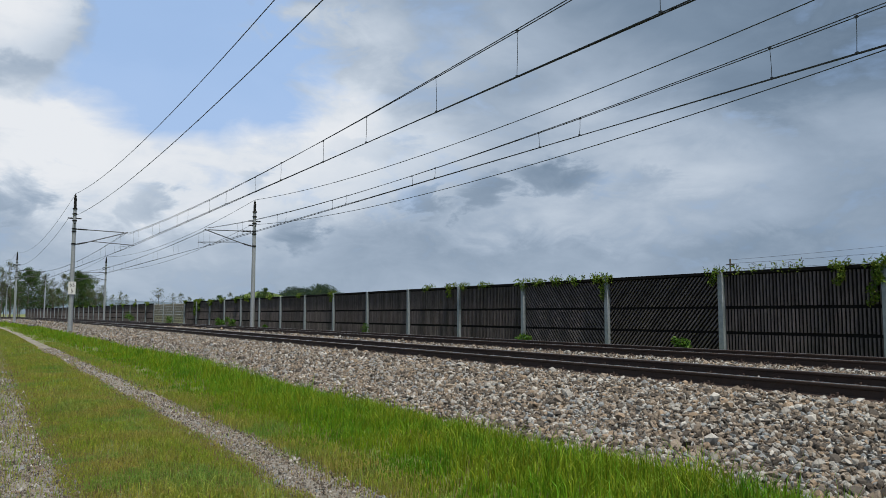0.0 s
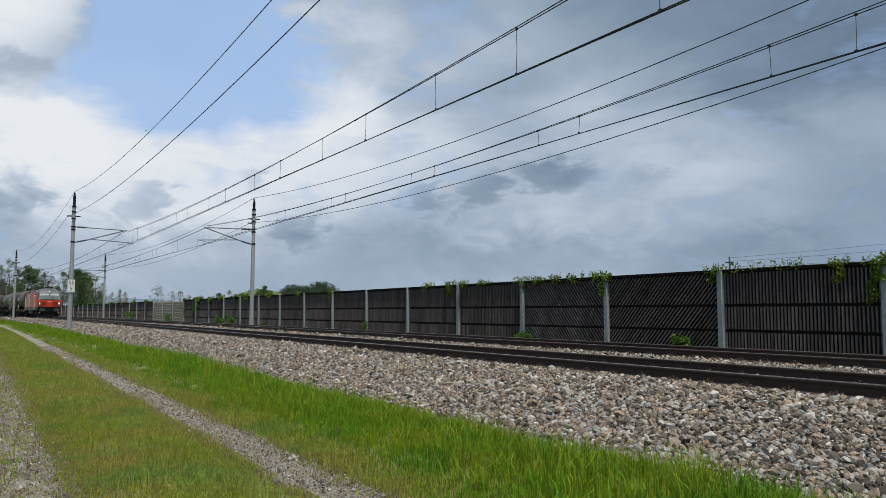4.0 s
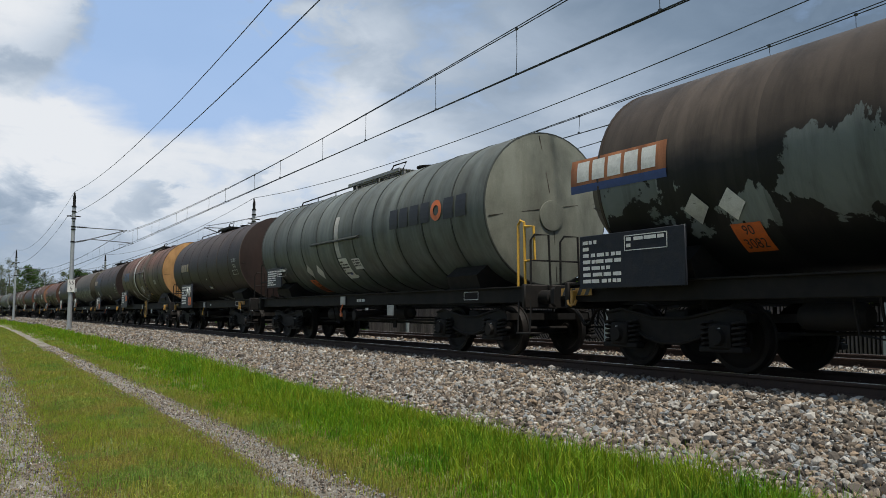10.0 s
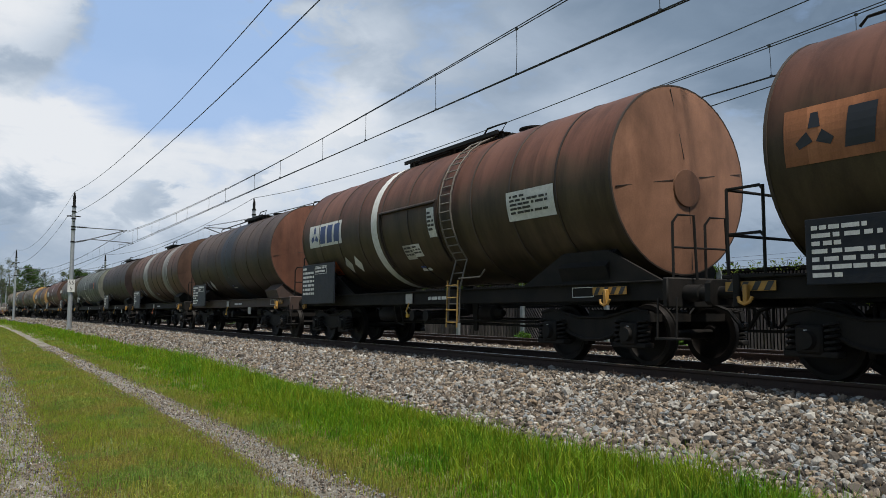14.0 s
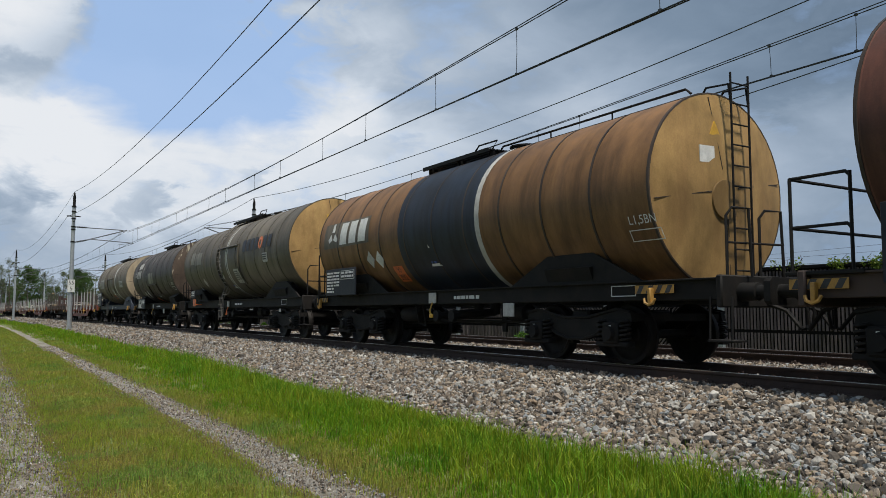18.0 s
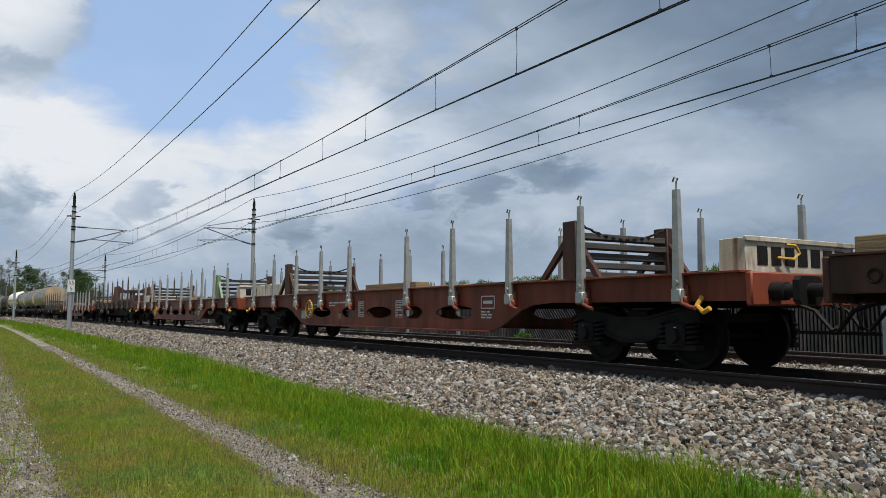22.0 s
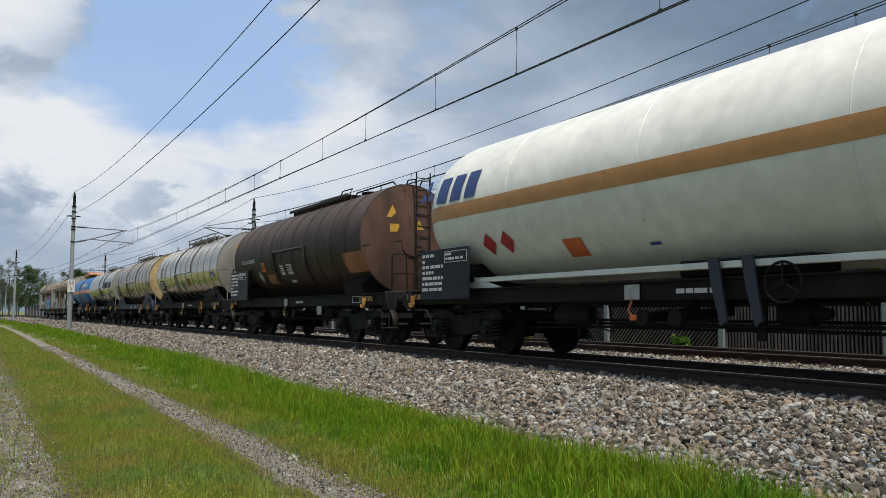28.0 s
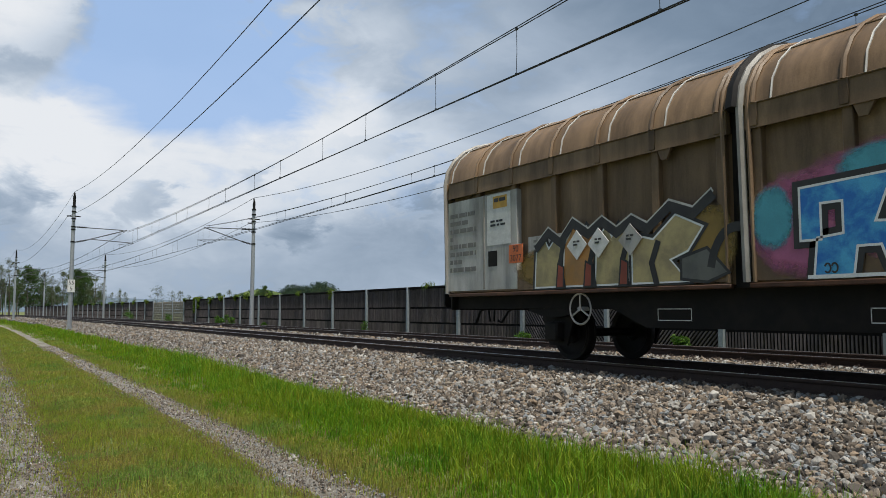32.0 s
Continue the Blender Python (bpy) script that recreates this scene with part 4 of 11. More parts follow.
def tank_wagon(q, L, label, paint, end=None, r=1.48, cz=2.8, inset=1.3, rear=1.2, ends="flat", rings=8, ring_mat=None, frame=None, hoops=(), patches=(), mark=None, plate=None, plate_at=None,
               ladder="end", rail="both", gangway=True, gang=None, walk_mat=None, seed=0, stripes=True, wheel=None, platform=True, boards=True, board=None, captions=None, cap=None, saddle=None, web=False, signs=(),
               ladder_at=None, ledge=None, placards=(), dome=0.55, cone_depth=0.75, diamonds=((-3.4, 1.85), (-3.95, 1.85)), tri=None, small_plate=False, pivots=None, end_rail=True, dish=1.0):
    """A bogie tank wagon with its front buffers at 0. Lengths along it are metres behind the front buffers; negative ones are ahead of the rear."""
    frame = frame or UNDER
    end = end or paint
    rnd = random.Random(seed * 7 + 1)
    w = thing("tank_wagon", label, "tank wagon", "tank wagons")
    pivots = pivots or (2.4, L - 2.4)
    x0, x1 = -L + rear, -inset                       # rear and front end of the barrel
    cone = cone_depth if ends == "cone" else (dome if ends == "dome" else 0.0)
    barrel = part("barrel", Shape().lathe([(x0 + cone, r), ((x0 + x1) / 2, r), (x1 - cone, r)], 48, "x", 0, 0, cz), paint, w)
    for xe, d in ((x1, 1), (x0, -1)):
        if ends == "flat":
            prof = [(0.0, r), (0.02 * d, r - 0.01), (0.03 * d, r - 0.06), (0.068 * d * dish, r * 0.78), (0.10 * d * dish, r * 0.55), (0.13 * d * dish, 0.3), (0.14 * d * dish, 0.0)]
        elif ends == "cone":
            prof = [(-cone * d, r), (-cone * d * 0.98, r - 0.005), (-0.02 * d, r * 0.62), (0.02 * d, r * 0.55), (0.08 * d, 0.0)]
        else:
            prof = [(-cone * d + cone * d * math.sin(a), r * math.cos(a) ** 0.75) for a in (0, 0.2, 0.4, 0.6, 0.8, 1.0, 1.15, 1.3, 1.42, 1.5)] + [(0.0, 0.0)]
        e = part("tank_end", Shape().lathe(prof, 48, "x", xe, 0, cz), end, w, "flat welded end plate of the tank" if ends == "flat" else "tapered end of the tank")
        if ends == "flat":
            for a in (0.15, 1.72, 3.3, 4.85):
                part("seam", Shape().tube([(xe + 0.135 * d * dish, 0.3 * math.cos(a), cz + 0.3 * math.sin(a)), (xe + 0.04 * d, (r - 0.06) * math.cos(a), cz + (r - 0.06) * math.sin(a))], 0.008, 4), BANDDARK, e)
            part("manway_plate", Shape().lathe([(0.12 * d * dish, 0.30), (0.13 * d * dish + 0.02 * d, 0.29), (0.14 * d * dish + 0.02 * d, 0.2), (0.14 * d * dish + 0.01 * d, 0.0)], 24, "x", xe, 0, cz - 0.15), end, e)
        elif ends == "cone":
            for k in range(6):
                a = 0.35 + k * math.pi / 3
                part("seam", Shape().tube([(xe - cone * d * 0.97, (r + .004) * math.cos(a), cz + (r + .004) * math.sin(a)), (xe, r * .63 * math.cos(a), cz + r * .63 * math.sin(a))], 0.01, 4), BANDDARK, e)
    lip = lambda: Shape().lathe([(-0.025, r - 0.01), (-0.02, r + 0.012), (0.02, r + 0.012), (0.025, r - 0.01)], 48, "x")
    clad = paint in (STEEL, BRIGHT, DULL)
    if clad:                                         # clad barrels have paired crimps
        lip = lambda: Shape().lathe([(-0.048, r - 0.01), (-0.042, r + 0.007), (-0.030, r + 0.007), (-0.024, r - 0.01)], 48, "x").lathe([(0.024, r - 0.01), (0.030, r + 0.007), (0.042, r + 0.007), (0.048, r - 0.01)], 48, "x")
    rm = ring_mat or SEAMS.get(paint.name, BANDDARK)
    for i in range(rings):
        x = x0 + cone + (x1 - x0 - 2 * cone) * (i + 0.0) / max(1, rings - 1)
        part("band", shared(f"band_{r:.2f}_{rm.name}", lip, rm), None, w, at=(x, 0, cz))
    for hx, hw, hm in hoops:
        part("painted_hoop", Shape().lathe([(-hx - hw / 2, r + 0.006), (-hx + hw / 2, r + 0.006)], 48, "x", 0, 0, cz), hm, w, "painted hoop round the barrel")
    for px0, px1, pz0, pz1, pm in patches:
        part("painted_patch", curved_patch(-px0, -px1, pz0, pz1, r, cz), pm, w, "patch of newer paint")
    if saddle is None or saddle:
        for x in (-pivots[0], -pivots[1]):
            prof = [(-1.15, 1.24), (-1.25, 1.5), (-1.0, cz - math.sqrt(max(0.01, r * r - 1.0))), (-0.5, cz - math.sqrt(r * r - 0.25) + 0.01), (0.5, cz - math.sqrt(r * r - 0.25) + 0.01), (1.0, cz - math.sqrt(max(0.01, r * r - 1.0))), (1.25, 1.5), (1.15, 1.24)]
            part("saddle", Shape().prism(prof, x - 0.55, x + 0.55, "yz"), frame, w)
            if web:
                part("saddle_web", Shape().prism([(x - 1.6, 1.24), (x - 0.5, 1.75), (x + 0.5, 1.75), (x + 1.6, 1.24)], -1.17, -1.12), frame, w)
    for sy, sz, size, kind in signs:
        xs = x1 + 0.04 + 0.10 * dish * max(0.0, 1 - math.hypot(sy, sz - cz) / r)
        if kind == "triangle":
            out = [(sy - size, sz - 0.8 * size), (sy + size, sz - 0.8 * size), (sy, sz + size)]
        else:
            out = [(sy - size, sz - 0.8 * size), (sy + size, sz - 0.72 * size), (sy + 0.96 * size, sz + 0.8 * size), (sy - 1.02 * size, sz + 0.74 * size)]
        part("warning_sign" if kind == "triangle" else ("repair_patch" if kind == "patch" else "sign_plate"), Shape().prism(out, xs, xs + 0.02, "yz"), {"triangle": YELLOW, "patch": WHITE, "plate": YELLOW, "panel": GREYBAND}[kind], w, {"triangle": "yellow triangular warning sign", "patch": "pale square repair patch", "plate": "small yellow sign plate", "panel": "blue-grey repainted panel"}[kind], smooth=False)
    if ledge:
        a, b, z = -ledge[0], -ledge[1], ledge[2]
        ry = math.sqrt(r * r - (z - cz) ** 2)
        part("rain_ledge", Shape().prism([(-ry - 0.075, z - 0.035), (-ry - 0.075, z - 0.01), (-ry + 0.02, z + 0.045), (-ry + 0.02, z - 0.035)], a, b, "yz"), SEAMS.get(paint.name, BANDDARK), w, "angle-iron ledge along the flank")
        if clad:
            for x in (a, b):
                part("ledge_hoop", Shape().lathe([(x - 0.025, r), (x - 0.02, r + 0.03), (x + 0.02, r + 0.03), (x + 0.025, r)], 16, "x", 0, 0, cz, a0=math.pi / 2 - 0.3, a1=math.pi - math.asin((z - cz) / r)), BANDDARK, w)
        for x in (() if paint is GREEN else (a, a + 0.18) if clad else (a, b)):
            part("ledge_rib", Shape().lathe([(x - 0.03, r), (x - 0.02, r + 0.05), (x + 0.02, r + 0.05), (x + 0.03, r)], 14, "x", 0, 0, cz, a0=math.pi - math.asin((z - cz) / r), a1=math.pi + 0.75), SEAMS.get(paint.name, BANDDARK), w)
    for px, pz, pw, ph, kind in placards:
        m0 = {"white": WHITE, "pale": PALE, "orange": ORANGE, "yellow": YELLOW, "dark": BOARD, "blue": BLUEBAND, "salmon": SALMONPANEL}[kind]
        pl = part("placard", curved_patch(-px - pw / 2, -px + pw / 2, pz - ph / 2, pz + ph / 2, r, cz, 0.016, 4), m0, w, "small painted placard on the flank", smooth=False)
        if kind == "dark":
            part("print", bars(7 if ph > 0.4 else 3, -px - pw * 0.44, pz + ph * 0.38, pw * 0.86, ph * 0.72, seed + int(px * 10)).wrap(r, cz, 0.020), WHITE, pl, smooth=False)
        if kind in ("white", "pale", "orange"):
            part("print", bars(5 if ph > 0.35 else 3, -px - pw * 0.42, pz + ph * 0.36, pw * 0.8, ph * 0.7, seed + int(px * 10)).wrap(r, cz, 0.020), SIGNBLACK, pl, smooth=False)
    underframe(w, L, frame)
    part("brake_rod", Shape().tube([(-3.9, -0.45, 0.52), (-L / 2, -0.5, 0.60), (-L + 3.9, -0.45, 0.52)], 0.022, 6), UNDER, w)
    part("brake_cylinder", Shape().lathe([(-0.3, 0.0), (-0.3, 0.17), (0.12, 0.17), (0.16, 0.10), (0.34, 0.06), (0.34, 0.0)], 14, "x", -L / 2 + 1.7, -0.55, 0.78), UNDER, w)
    part("lever_hanger", Shape().prism([(-L / 2 + 0.95, 1.0), (-L / 2 + 1.15, 1.0), (-L / 2 + 1.12, 0.42), (-L / 2 + 1.0, 0.42)], -0.56, -0.52), UNDER, w)
    part("handle_plate", Shape().box(-L / 2 - 0.75, -L / 2 - 0.45, -1.21, -1.195, 0.98, 1.2, 0.004), PALE, w, "pale brake-changeover plate")
    part("changeover_lever", Shape().tube([(-L / 2 - 0.6, -1.2, 1.0), (-L / 2 - 0.62, -1.26, 0.82), (-L / 2 - 0.5, -1.28, 0.72)], 0.018, 6).box(-L / 2 - 0.56, -L / 2 - 0.44, -1.31, -1.25, 0.68, 0.76, 0.01), YELLOW if seed % 3 else ORANGE, w, "painted changeover lever")
    if seed % 2:
        part("label_holder", Shape().box(-L / 2 + 1.9, -L / 2 + 2.22, -1.2, -1.18, 0.72, 0.96, 0.004), PALE, w, "pale paper label in a holder")
    if rear > 0.9:
        part("end_deck", Shape().box(-L + 0.35, x0 - 0.1, -1.25, 1.25, 1.22, 1.27, 0.01), BLACK, w)
    if rear > 0.9 and end_rail:
        for xr in (-L + 0.42, x0 - 0.25):
            part("railing_post", Shape().tube([(xr, -1.2, 1.26), (xr, -1.2, 2.36)], 0.021, 6), BLACK, w)
        for zr in (1.78, 2.36):
            part("deck_railing", Shape().tube([(-L + 0.42, 1.2, zr), (-L + 0.42, -1.2, zr), (x0 - 0.3, -1.2, zr), (x0 - 0.25, -1.2, zr - 0.05)], 0.022, 6), BLACK, w, "black tubular railing round the end deck")
    for x in (-pivots[0], -pivots[1]):
        bogie(w, x)
    buffers(w, L)
    top = cz + r
    if gangway:
        g = Shape()
        gx0, gx1 = (-gang[0], -gang[1]) if gang else (-L / 2 - 1.2, -L / 2 + 1.0)
        steel, mid = walk_mat or BLACK, (gx0 + gx1) / 2
        for k in range(7):
            y0 = -0.56 + 0.16 * k
            g.box(gx0, gx1, y0, y0 + 0.12, top + 0.035, top + 0.06)
        part("gangway", g, steel, w, "steel walkway on top of the tank")["kind"] = "stuff"
        for e in (-1, 1):
            part("gangway_edge", Shape().box(gx0, gx1, e * 0.60 - 0.02, e * 0.60 + 0.02, top - 0.01, top + 0.075, 0.004), steel, w)
        for x in (gx0 + 0.1, mid, gx1 - 0.1):
            part("gangway_bracket", Shape().prism([(-0.5, top + 0.03), (0.5, top + 0.03), (0.5, top - 0.14), (0.44, top - 0.14), (0.40, top - 0.05), (-0.40, top - 0.05), (-0.44, top - 0.14), (-0.5, top - 0.14)], x - 0.03, x + 0.03, "yz"), steel, w)
        part("manhole", Shape().lathe([(0, 0.30), (0.08, 0.30), (0.09, 0.33), (0.12, 0.33), (0.13, 0.28), (0.16, 0.0)], 20, "z", gx1 + 0.45, 0, top - 0.05), BLACK, w)
        part("gangway_rail", Shape().tube([(gx1, -0.5, top + 0.06), (gx1 + 0.15, -0.5, top + 0.2), (gx1 - 0.5, -0.5, top + 0.21), (gx1 - 0.7, -0.5, top + 0.06)], 0.018), BLACK, w)
    if gangway and clad:                             # raised galvanised hand frame along the walkway
        for e in (-1, 1):
            fr = part("hand_frame", Shape().box(gx0, gx1, e * 0.66 - 0.02, e * 0.66 + 0.02, top + 0.15, top + 0.20, 0.006), WALKGREY, w, "galvanised hand frame along the walkway")
            for k in range(5):
                x = gx0 + 0.05 + (gx1 - gx0 - 0.1) * k / 4
                part("frame_post", Shape().box(x - 0.03, x + 0.03, e * 0.64 - 0.015, e * 0.64 + 0.015, top - 0.16, top + 0.16, 0.005), WALKGREY, fr)
    if rail:
        ga, gb = (-gang[0], -gang[1]) if gang else (-L / 2 - 1.2, -L / 2 + 1.0)
        runs = {"rear": ((x0 + 0.55, ga - 0.05),), "front": ((gb + 0.05, x1 - 0.15),), "both": ((x0 + 0.55, ga - 0.05), (gb + 0.05, x1 - 0.15))}
        for a, b in runs[rail]:
            h = Shape().tube([(a, -0.35, top + 0.0), (a + 0.1, -0.35, top + 0.09), (b - 0.1, -0.35, top + 0.09), (b, -0.35, top + 0.0)], 0.02)
            for u in (0.33, 0.66):
                h.tube([(a + (b - a) * u, -0.35, top - 0.08), (a + (b - a) * u, -0.35, top + 0.09)], 0.014, 4)
            part("handrail", h, BLACK, w)
            part("roof_step", Shape().box(a, b, -0.2, 0.2, top - 0.005, top + 0.03), steel if gangway else BLACK, w)
    if ladder == "end":
        l = part("ladder", shared("ladder_end", lambda: ladder_shape(3.1, 0.4, 10), BLACK), None, w, "steel ladder", at=(x1 + 0.10 + 0.14 * dish, 0.25, 1.25))
        l.rotation_euler = (0, 0, math.pi / 2)
        for y in (0.05, 0.45):
            part("ladder_hoop", Shape().tube([(x1 + 0.10 + 0.14 * dish, y, top - 0.2), (x1 + 0.06 + 0.14 * dish, y, top + 0.12), (x1 - 0.2, y, top + 0.16), (x1 - 0.35, y, top - 0.02)], 0.018), BLACK, w)
    elif ladder == "side":
        xs = -ladder_at if ladder_at else -L / 2 - 0.9
        pts = []
        for k in range(11):
            a = -0.95 + 2.2 * k / 10
            pts.append((-(r + 0.07) * math.cos(a), cz + (r + 0.07) * math.sin(a)))
        pts = [(-1.35, 0.62), (-1.32, 1.3)] + pts[1:]
        s = Shape()
        for dx in (-0.2, 0.2):
            s.tube([(xs + dx, y, z) for y, z in pts], 0.018)
        for (ya, za), (yb, zb) in zip(pts, pts[1:]):
            for u in (0.0, 0.5):
                y, z = ya + (yb - ya) * u, za + (zb - za) * u
                s.tube([(xs - 0.2, y, z), (xs + 0.2, y, z)], 0.013, 5)
        part("ladder", s, LADDERGREY, w, "curved steel side ladder")
        lo = Shape()
        for dx in (-0.19, 0.19):
            lo.tube([(xs + dx, -1.40, 0.5), (xs + dx, -1.37, 1.42)], 0.017)
        for k in range(4):
            lo.tube([(xs - 0.19, -1.40, 0.6 + 0.24 * k), (xs + 0.19, -1.40, 0.6 + 0.24 * k)], 0.015, 5)
        part("ladder_foot", lo, WORNYELLOW if seed in (5, 10) else LADDERGREY, w, "worn foot of the ladder")
        part("grab_rail", Shape().tube([(xs + 0.2, -1.36, 1.45), (xs + 1.0, -1.40, 1.45), (xs + 1.1, -1.36, 1.58)], 0.016, 5), LADDERGREY, w)
    if platform:
        pr = Shape()
        for y in (-1.12, -0.45):
            pr.tube([(-0.55, y, 1.25), (-0.55, y, 2.05), (-0.5, y + 0.05, 2.15), (-0.45, y + 0.32, 2.15), (-0.45, y + 0.36, 1.25)], 0.02)
        pr.tube([(-0.55, -1.12, 1.7), (-0.45, -0.09, 1.7)], 0.016)
        part("end_railing", pr, WALKGREY if clad else BLACK, w)
        part("end_step", Shape().box(-0.75, -0.35, -1.3, -1.02, 0.42, 0.45, 0.006).tube([(-0.72, -1.28, 0.44), (-0.72, -1.25, 1.0)], 0.015).tube([(-0.38, -1.28, 0.44), (-0.38, -1.25, 1.0)], 0.015), BLACK, w)
    # board with the running number at the rear end
    if boards:
        bx0, bx1, bz0, bz1 = (-board[0], -board[1], board[3], board[2]) if board else (-L + 2.1, -L + 4.0, 1.02, 1.98)
        bd = part("data_board", Shape().box(bx0, bx1, -1.46, -1.42, bz0, bz1, 0.008), BOARD, w, "dark board with rows of small white print")
        part("print", bars(7, bx0 + 0.08, bz1 - 0.08, 0.8, min(0.8, bz1 - bz0 - 0.12), seed * 3 + 1, -1.461), WHITE, bd, smooth=False)
        fr = frame_rect(bx0 + 0.95, bx0 + 1.75, bz1 - 0.28, bz1 - 0.06, -1.461)
        fr2 = bars(2, bx0 + 0.99, bz1 - 0.09, 0.7, 0.18, seed * 3 + 2, -1.461)
        part("print_frame", fr.add(fr2.v, fr2.f), WHITE, bd, smooth=False)
        for xb in (bx0 + 0.3, bx1 - 0.3):
            part("bracket", Shape().tube([(xb, -1.42, 1.3), (xb, -1.1, 1.2)], 0.03), UNDER, bd)
        if plate:
            px, pz = (-plate_at[0], plate_at[1]) if plate_at else (bx1 - 0.36, bz0 + 0.25)
            if pz < 1.95 and bx0 < px < bx1:
                pl = part("hazard_plate", Shape().box(px - 0.22, px + 0.22, -1.476, -1.463, pz - 0.17, pz + 0.17, 0.004), ORANGE, w, "orange hazard plate with black figures")
                for word, dz in ((plate[0], 0.08), (plate[1], -0.08)):
                    lettering(word, 0.12, SIGNBLACK, pl, (px, -1.479, pz + dz))
            else:
                pl = part("hazard_plate", curved_patch(px - 0.22, px + 0.22, pz - 0.17, pz + 0.17, r, cz, 0.018, 4), ORANGE, w, "orange hazard plate with black figures", smooth=False)
                for word, dz in ((plate[0], 0.08), (plate[1], -0.08)):
                    lettering(word, 0.12, SIGNBLACK, pl, (px, 0, pz + dz), wrap=(r + 0.006, cz))
    if small_plate:
        sp = part("data_board", Shape().box(-L + 2.46, -L + 3.1, -1.46, -1.43, 1.40, 1.69, 0.006).tube([(-L + 2.78, -1.43, 1.45), (-L + 2.78, -1.15, 1.15)], 0.02), BOARD, w, "small dark plate with white print")
        part("print", bars(3, -L + 2.52, 1.66, 0.52, 0.22, seed * 3 + 1, -1.461), WHITE, sp, smooth=False)
        if plate:
            pl = part("hazard_plate", Shape().box(-L + 2.93, -L + 3.35, -1.49, -1.475, 1.03, 1.32, 0.004).tube([(-L + 3.14, -1.475, 1.1), (-L + 3.14, -1.1, 1.1)], 0.02), ORANGE, w, "orange hazard plate with black figures")
            for word, dz in ((plate[0], 1.24), (plate[1], 1.11)):
                lettering(word, 0.095, SIGNBLACK, pl, (-L + 3.14, -1.492, dz))
    for k, (dx, dz) in enumerate(diamonds):
        on_board = boards and bx0 < -dx < bx1 and dz < bz1
        if on_board:
            dm = part("hazard_diamond", Shape().prism([(-dx - 0.2, dz), (-dx, dz - 0.2), (-dx + 0.2, dz), (-dx, dz + 0.2)], -1.478, -1.463), WHITE, w, "white square hazard label set on its corner", smooth=False)
            part("symbol", Shape().prism([(-dx - 0.06, dz - 0.06), (-dx + 0.06, dz - 0.06), (-dx + 0.02, dz + 0.07), (-dx - 0.02, dz + 0.07)], -1.481, -1.478), SIGNBLACK, dm, smooth=False)
        else:
            diamond(w, -dx if dx > 0 else -L - dx, dz, 0.2, WHITE if k else PALE, r, cz)
    tx, tz = tri if tri else (L / 2 + 0.2, 1.9)
    part("warning_sign", Shape().add([(-tx - 0.2, 0, tz - 0.2), (-tx + 0.2, 0, tz - 0.2), (-tx - 0.06, 0, tz + 0.24)], ((0, 1, 2),)).wrap(r, cz, 0.014), WHITE, w, "white triangular sign", smooth=False)
    part("print", bars(1, -tx - 0.14, tz - 0.1, 0.2, 0.07, seed + 50).wrap(r, cz, 0.020), SIGNBLUE, w, smooth=False)
    if captions:
        cx, cap_z = cap if cap else (inset + 0.9, 2.5)
        for i, word in enumerate(captions):
            lettering(word, 0.13, WHITE, w, (-cx, 0, cap_z - 0.21 * i), wrap=(r, cz))
        fr = frame_rect(-cx - 0.3, -cx + 0.3, cap_z - 0.21 * len(captions) - 0.08, cap_z - 0.21 * len(captions) + 0.08, 0).wrap(r, cz, 0.016)
        part("print_frame", fr, WHITE, w, smooth=False)
    part("print", bars(1, -L / 2 + 0.2, 1.12, 0.9, 0.12, seed + 70, -1.176), WHITE, w, smooth=False)
    part("print", frame_rect(-2.6, -2.1, 1.03, 1.19, -1.176), WHITE, w, smooth=False)
    if stripes:
        for x in ((-1.7, -L + 0.75) if dish == 1.0 else (-L + 0.75,)):
            hz = part("hazard_stripe", Shape().box(x - 0.36, x + 0.36, -1.235, -1.225, 1.06, 1.18, 0.002), HOOKYELLOW, w, "yellow and black striped tow-hook board")
            st = Shape()
            for k in range(4):
                a = x - 0.33 + 0.175 * k
                st.add([(a, -1.238, 1.064), (a + 0.085, -1.238, 1.064), (a + 0.15, -1.238, 1.176), (a + 0.065, -1.238, 1.176)], ((0, 1, 2, 3),))
            part("stripes", st, SIGNBLACK, hz, smooth=False)
            part("tow_hook", Shape().tube([(x - 0.12, -1.30, 0.99), (x - 0.10, -1.31, 0.93), (x - 0.03, -1.31, 0.90), (x + 0.05, -1.31, 0.93), (x + 0.08, -1.30, 0.99)], 0.022).box(x - 0.05, x + 0.01, -1.32, -1.24, 0.9, 1.14, 0.01), HOOKYELLOW, w, "yellow tow hook")
    part("air_tank", Shape().lathe([(-0.45, 0.0), (-0.42, 0.12), (-0.35, 0.17), (0.35, 0.17), (0.42, 0.12), (0.45, 0.0)], 14, "x", -L / 2 - 2.2 + rnd.uniform(-0.3, 0.3), -0.75, 0.75), UNDER, w)
    v = Shape()
    for dx in (-0.35, 0.25):
        v.cyl((-L / 2 + dx, -0.2, 1.35), (-L / 2 + dx, -0.2, 0.75), 0.11, n=12).tube([(-L / 2 + dx, -0.2, 0.8), (-L / 2 + dx, -0.8, 0.75), (-L / 2 + dx, -1.2, 0.72)], 0.08, 8).cyl((-L / 2 + dx, -1.2, 0.72), (-L / 2 + dx, -1.28, 0.72), 0.12, n=12)
    part("outlet_valve", v, UNDER, w)
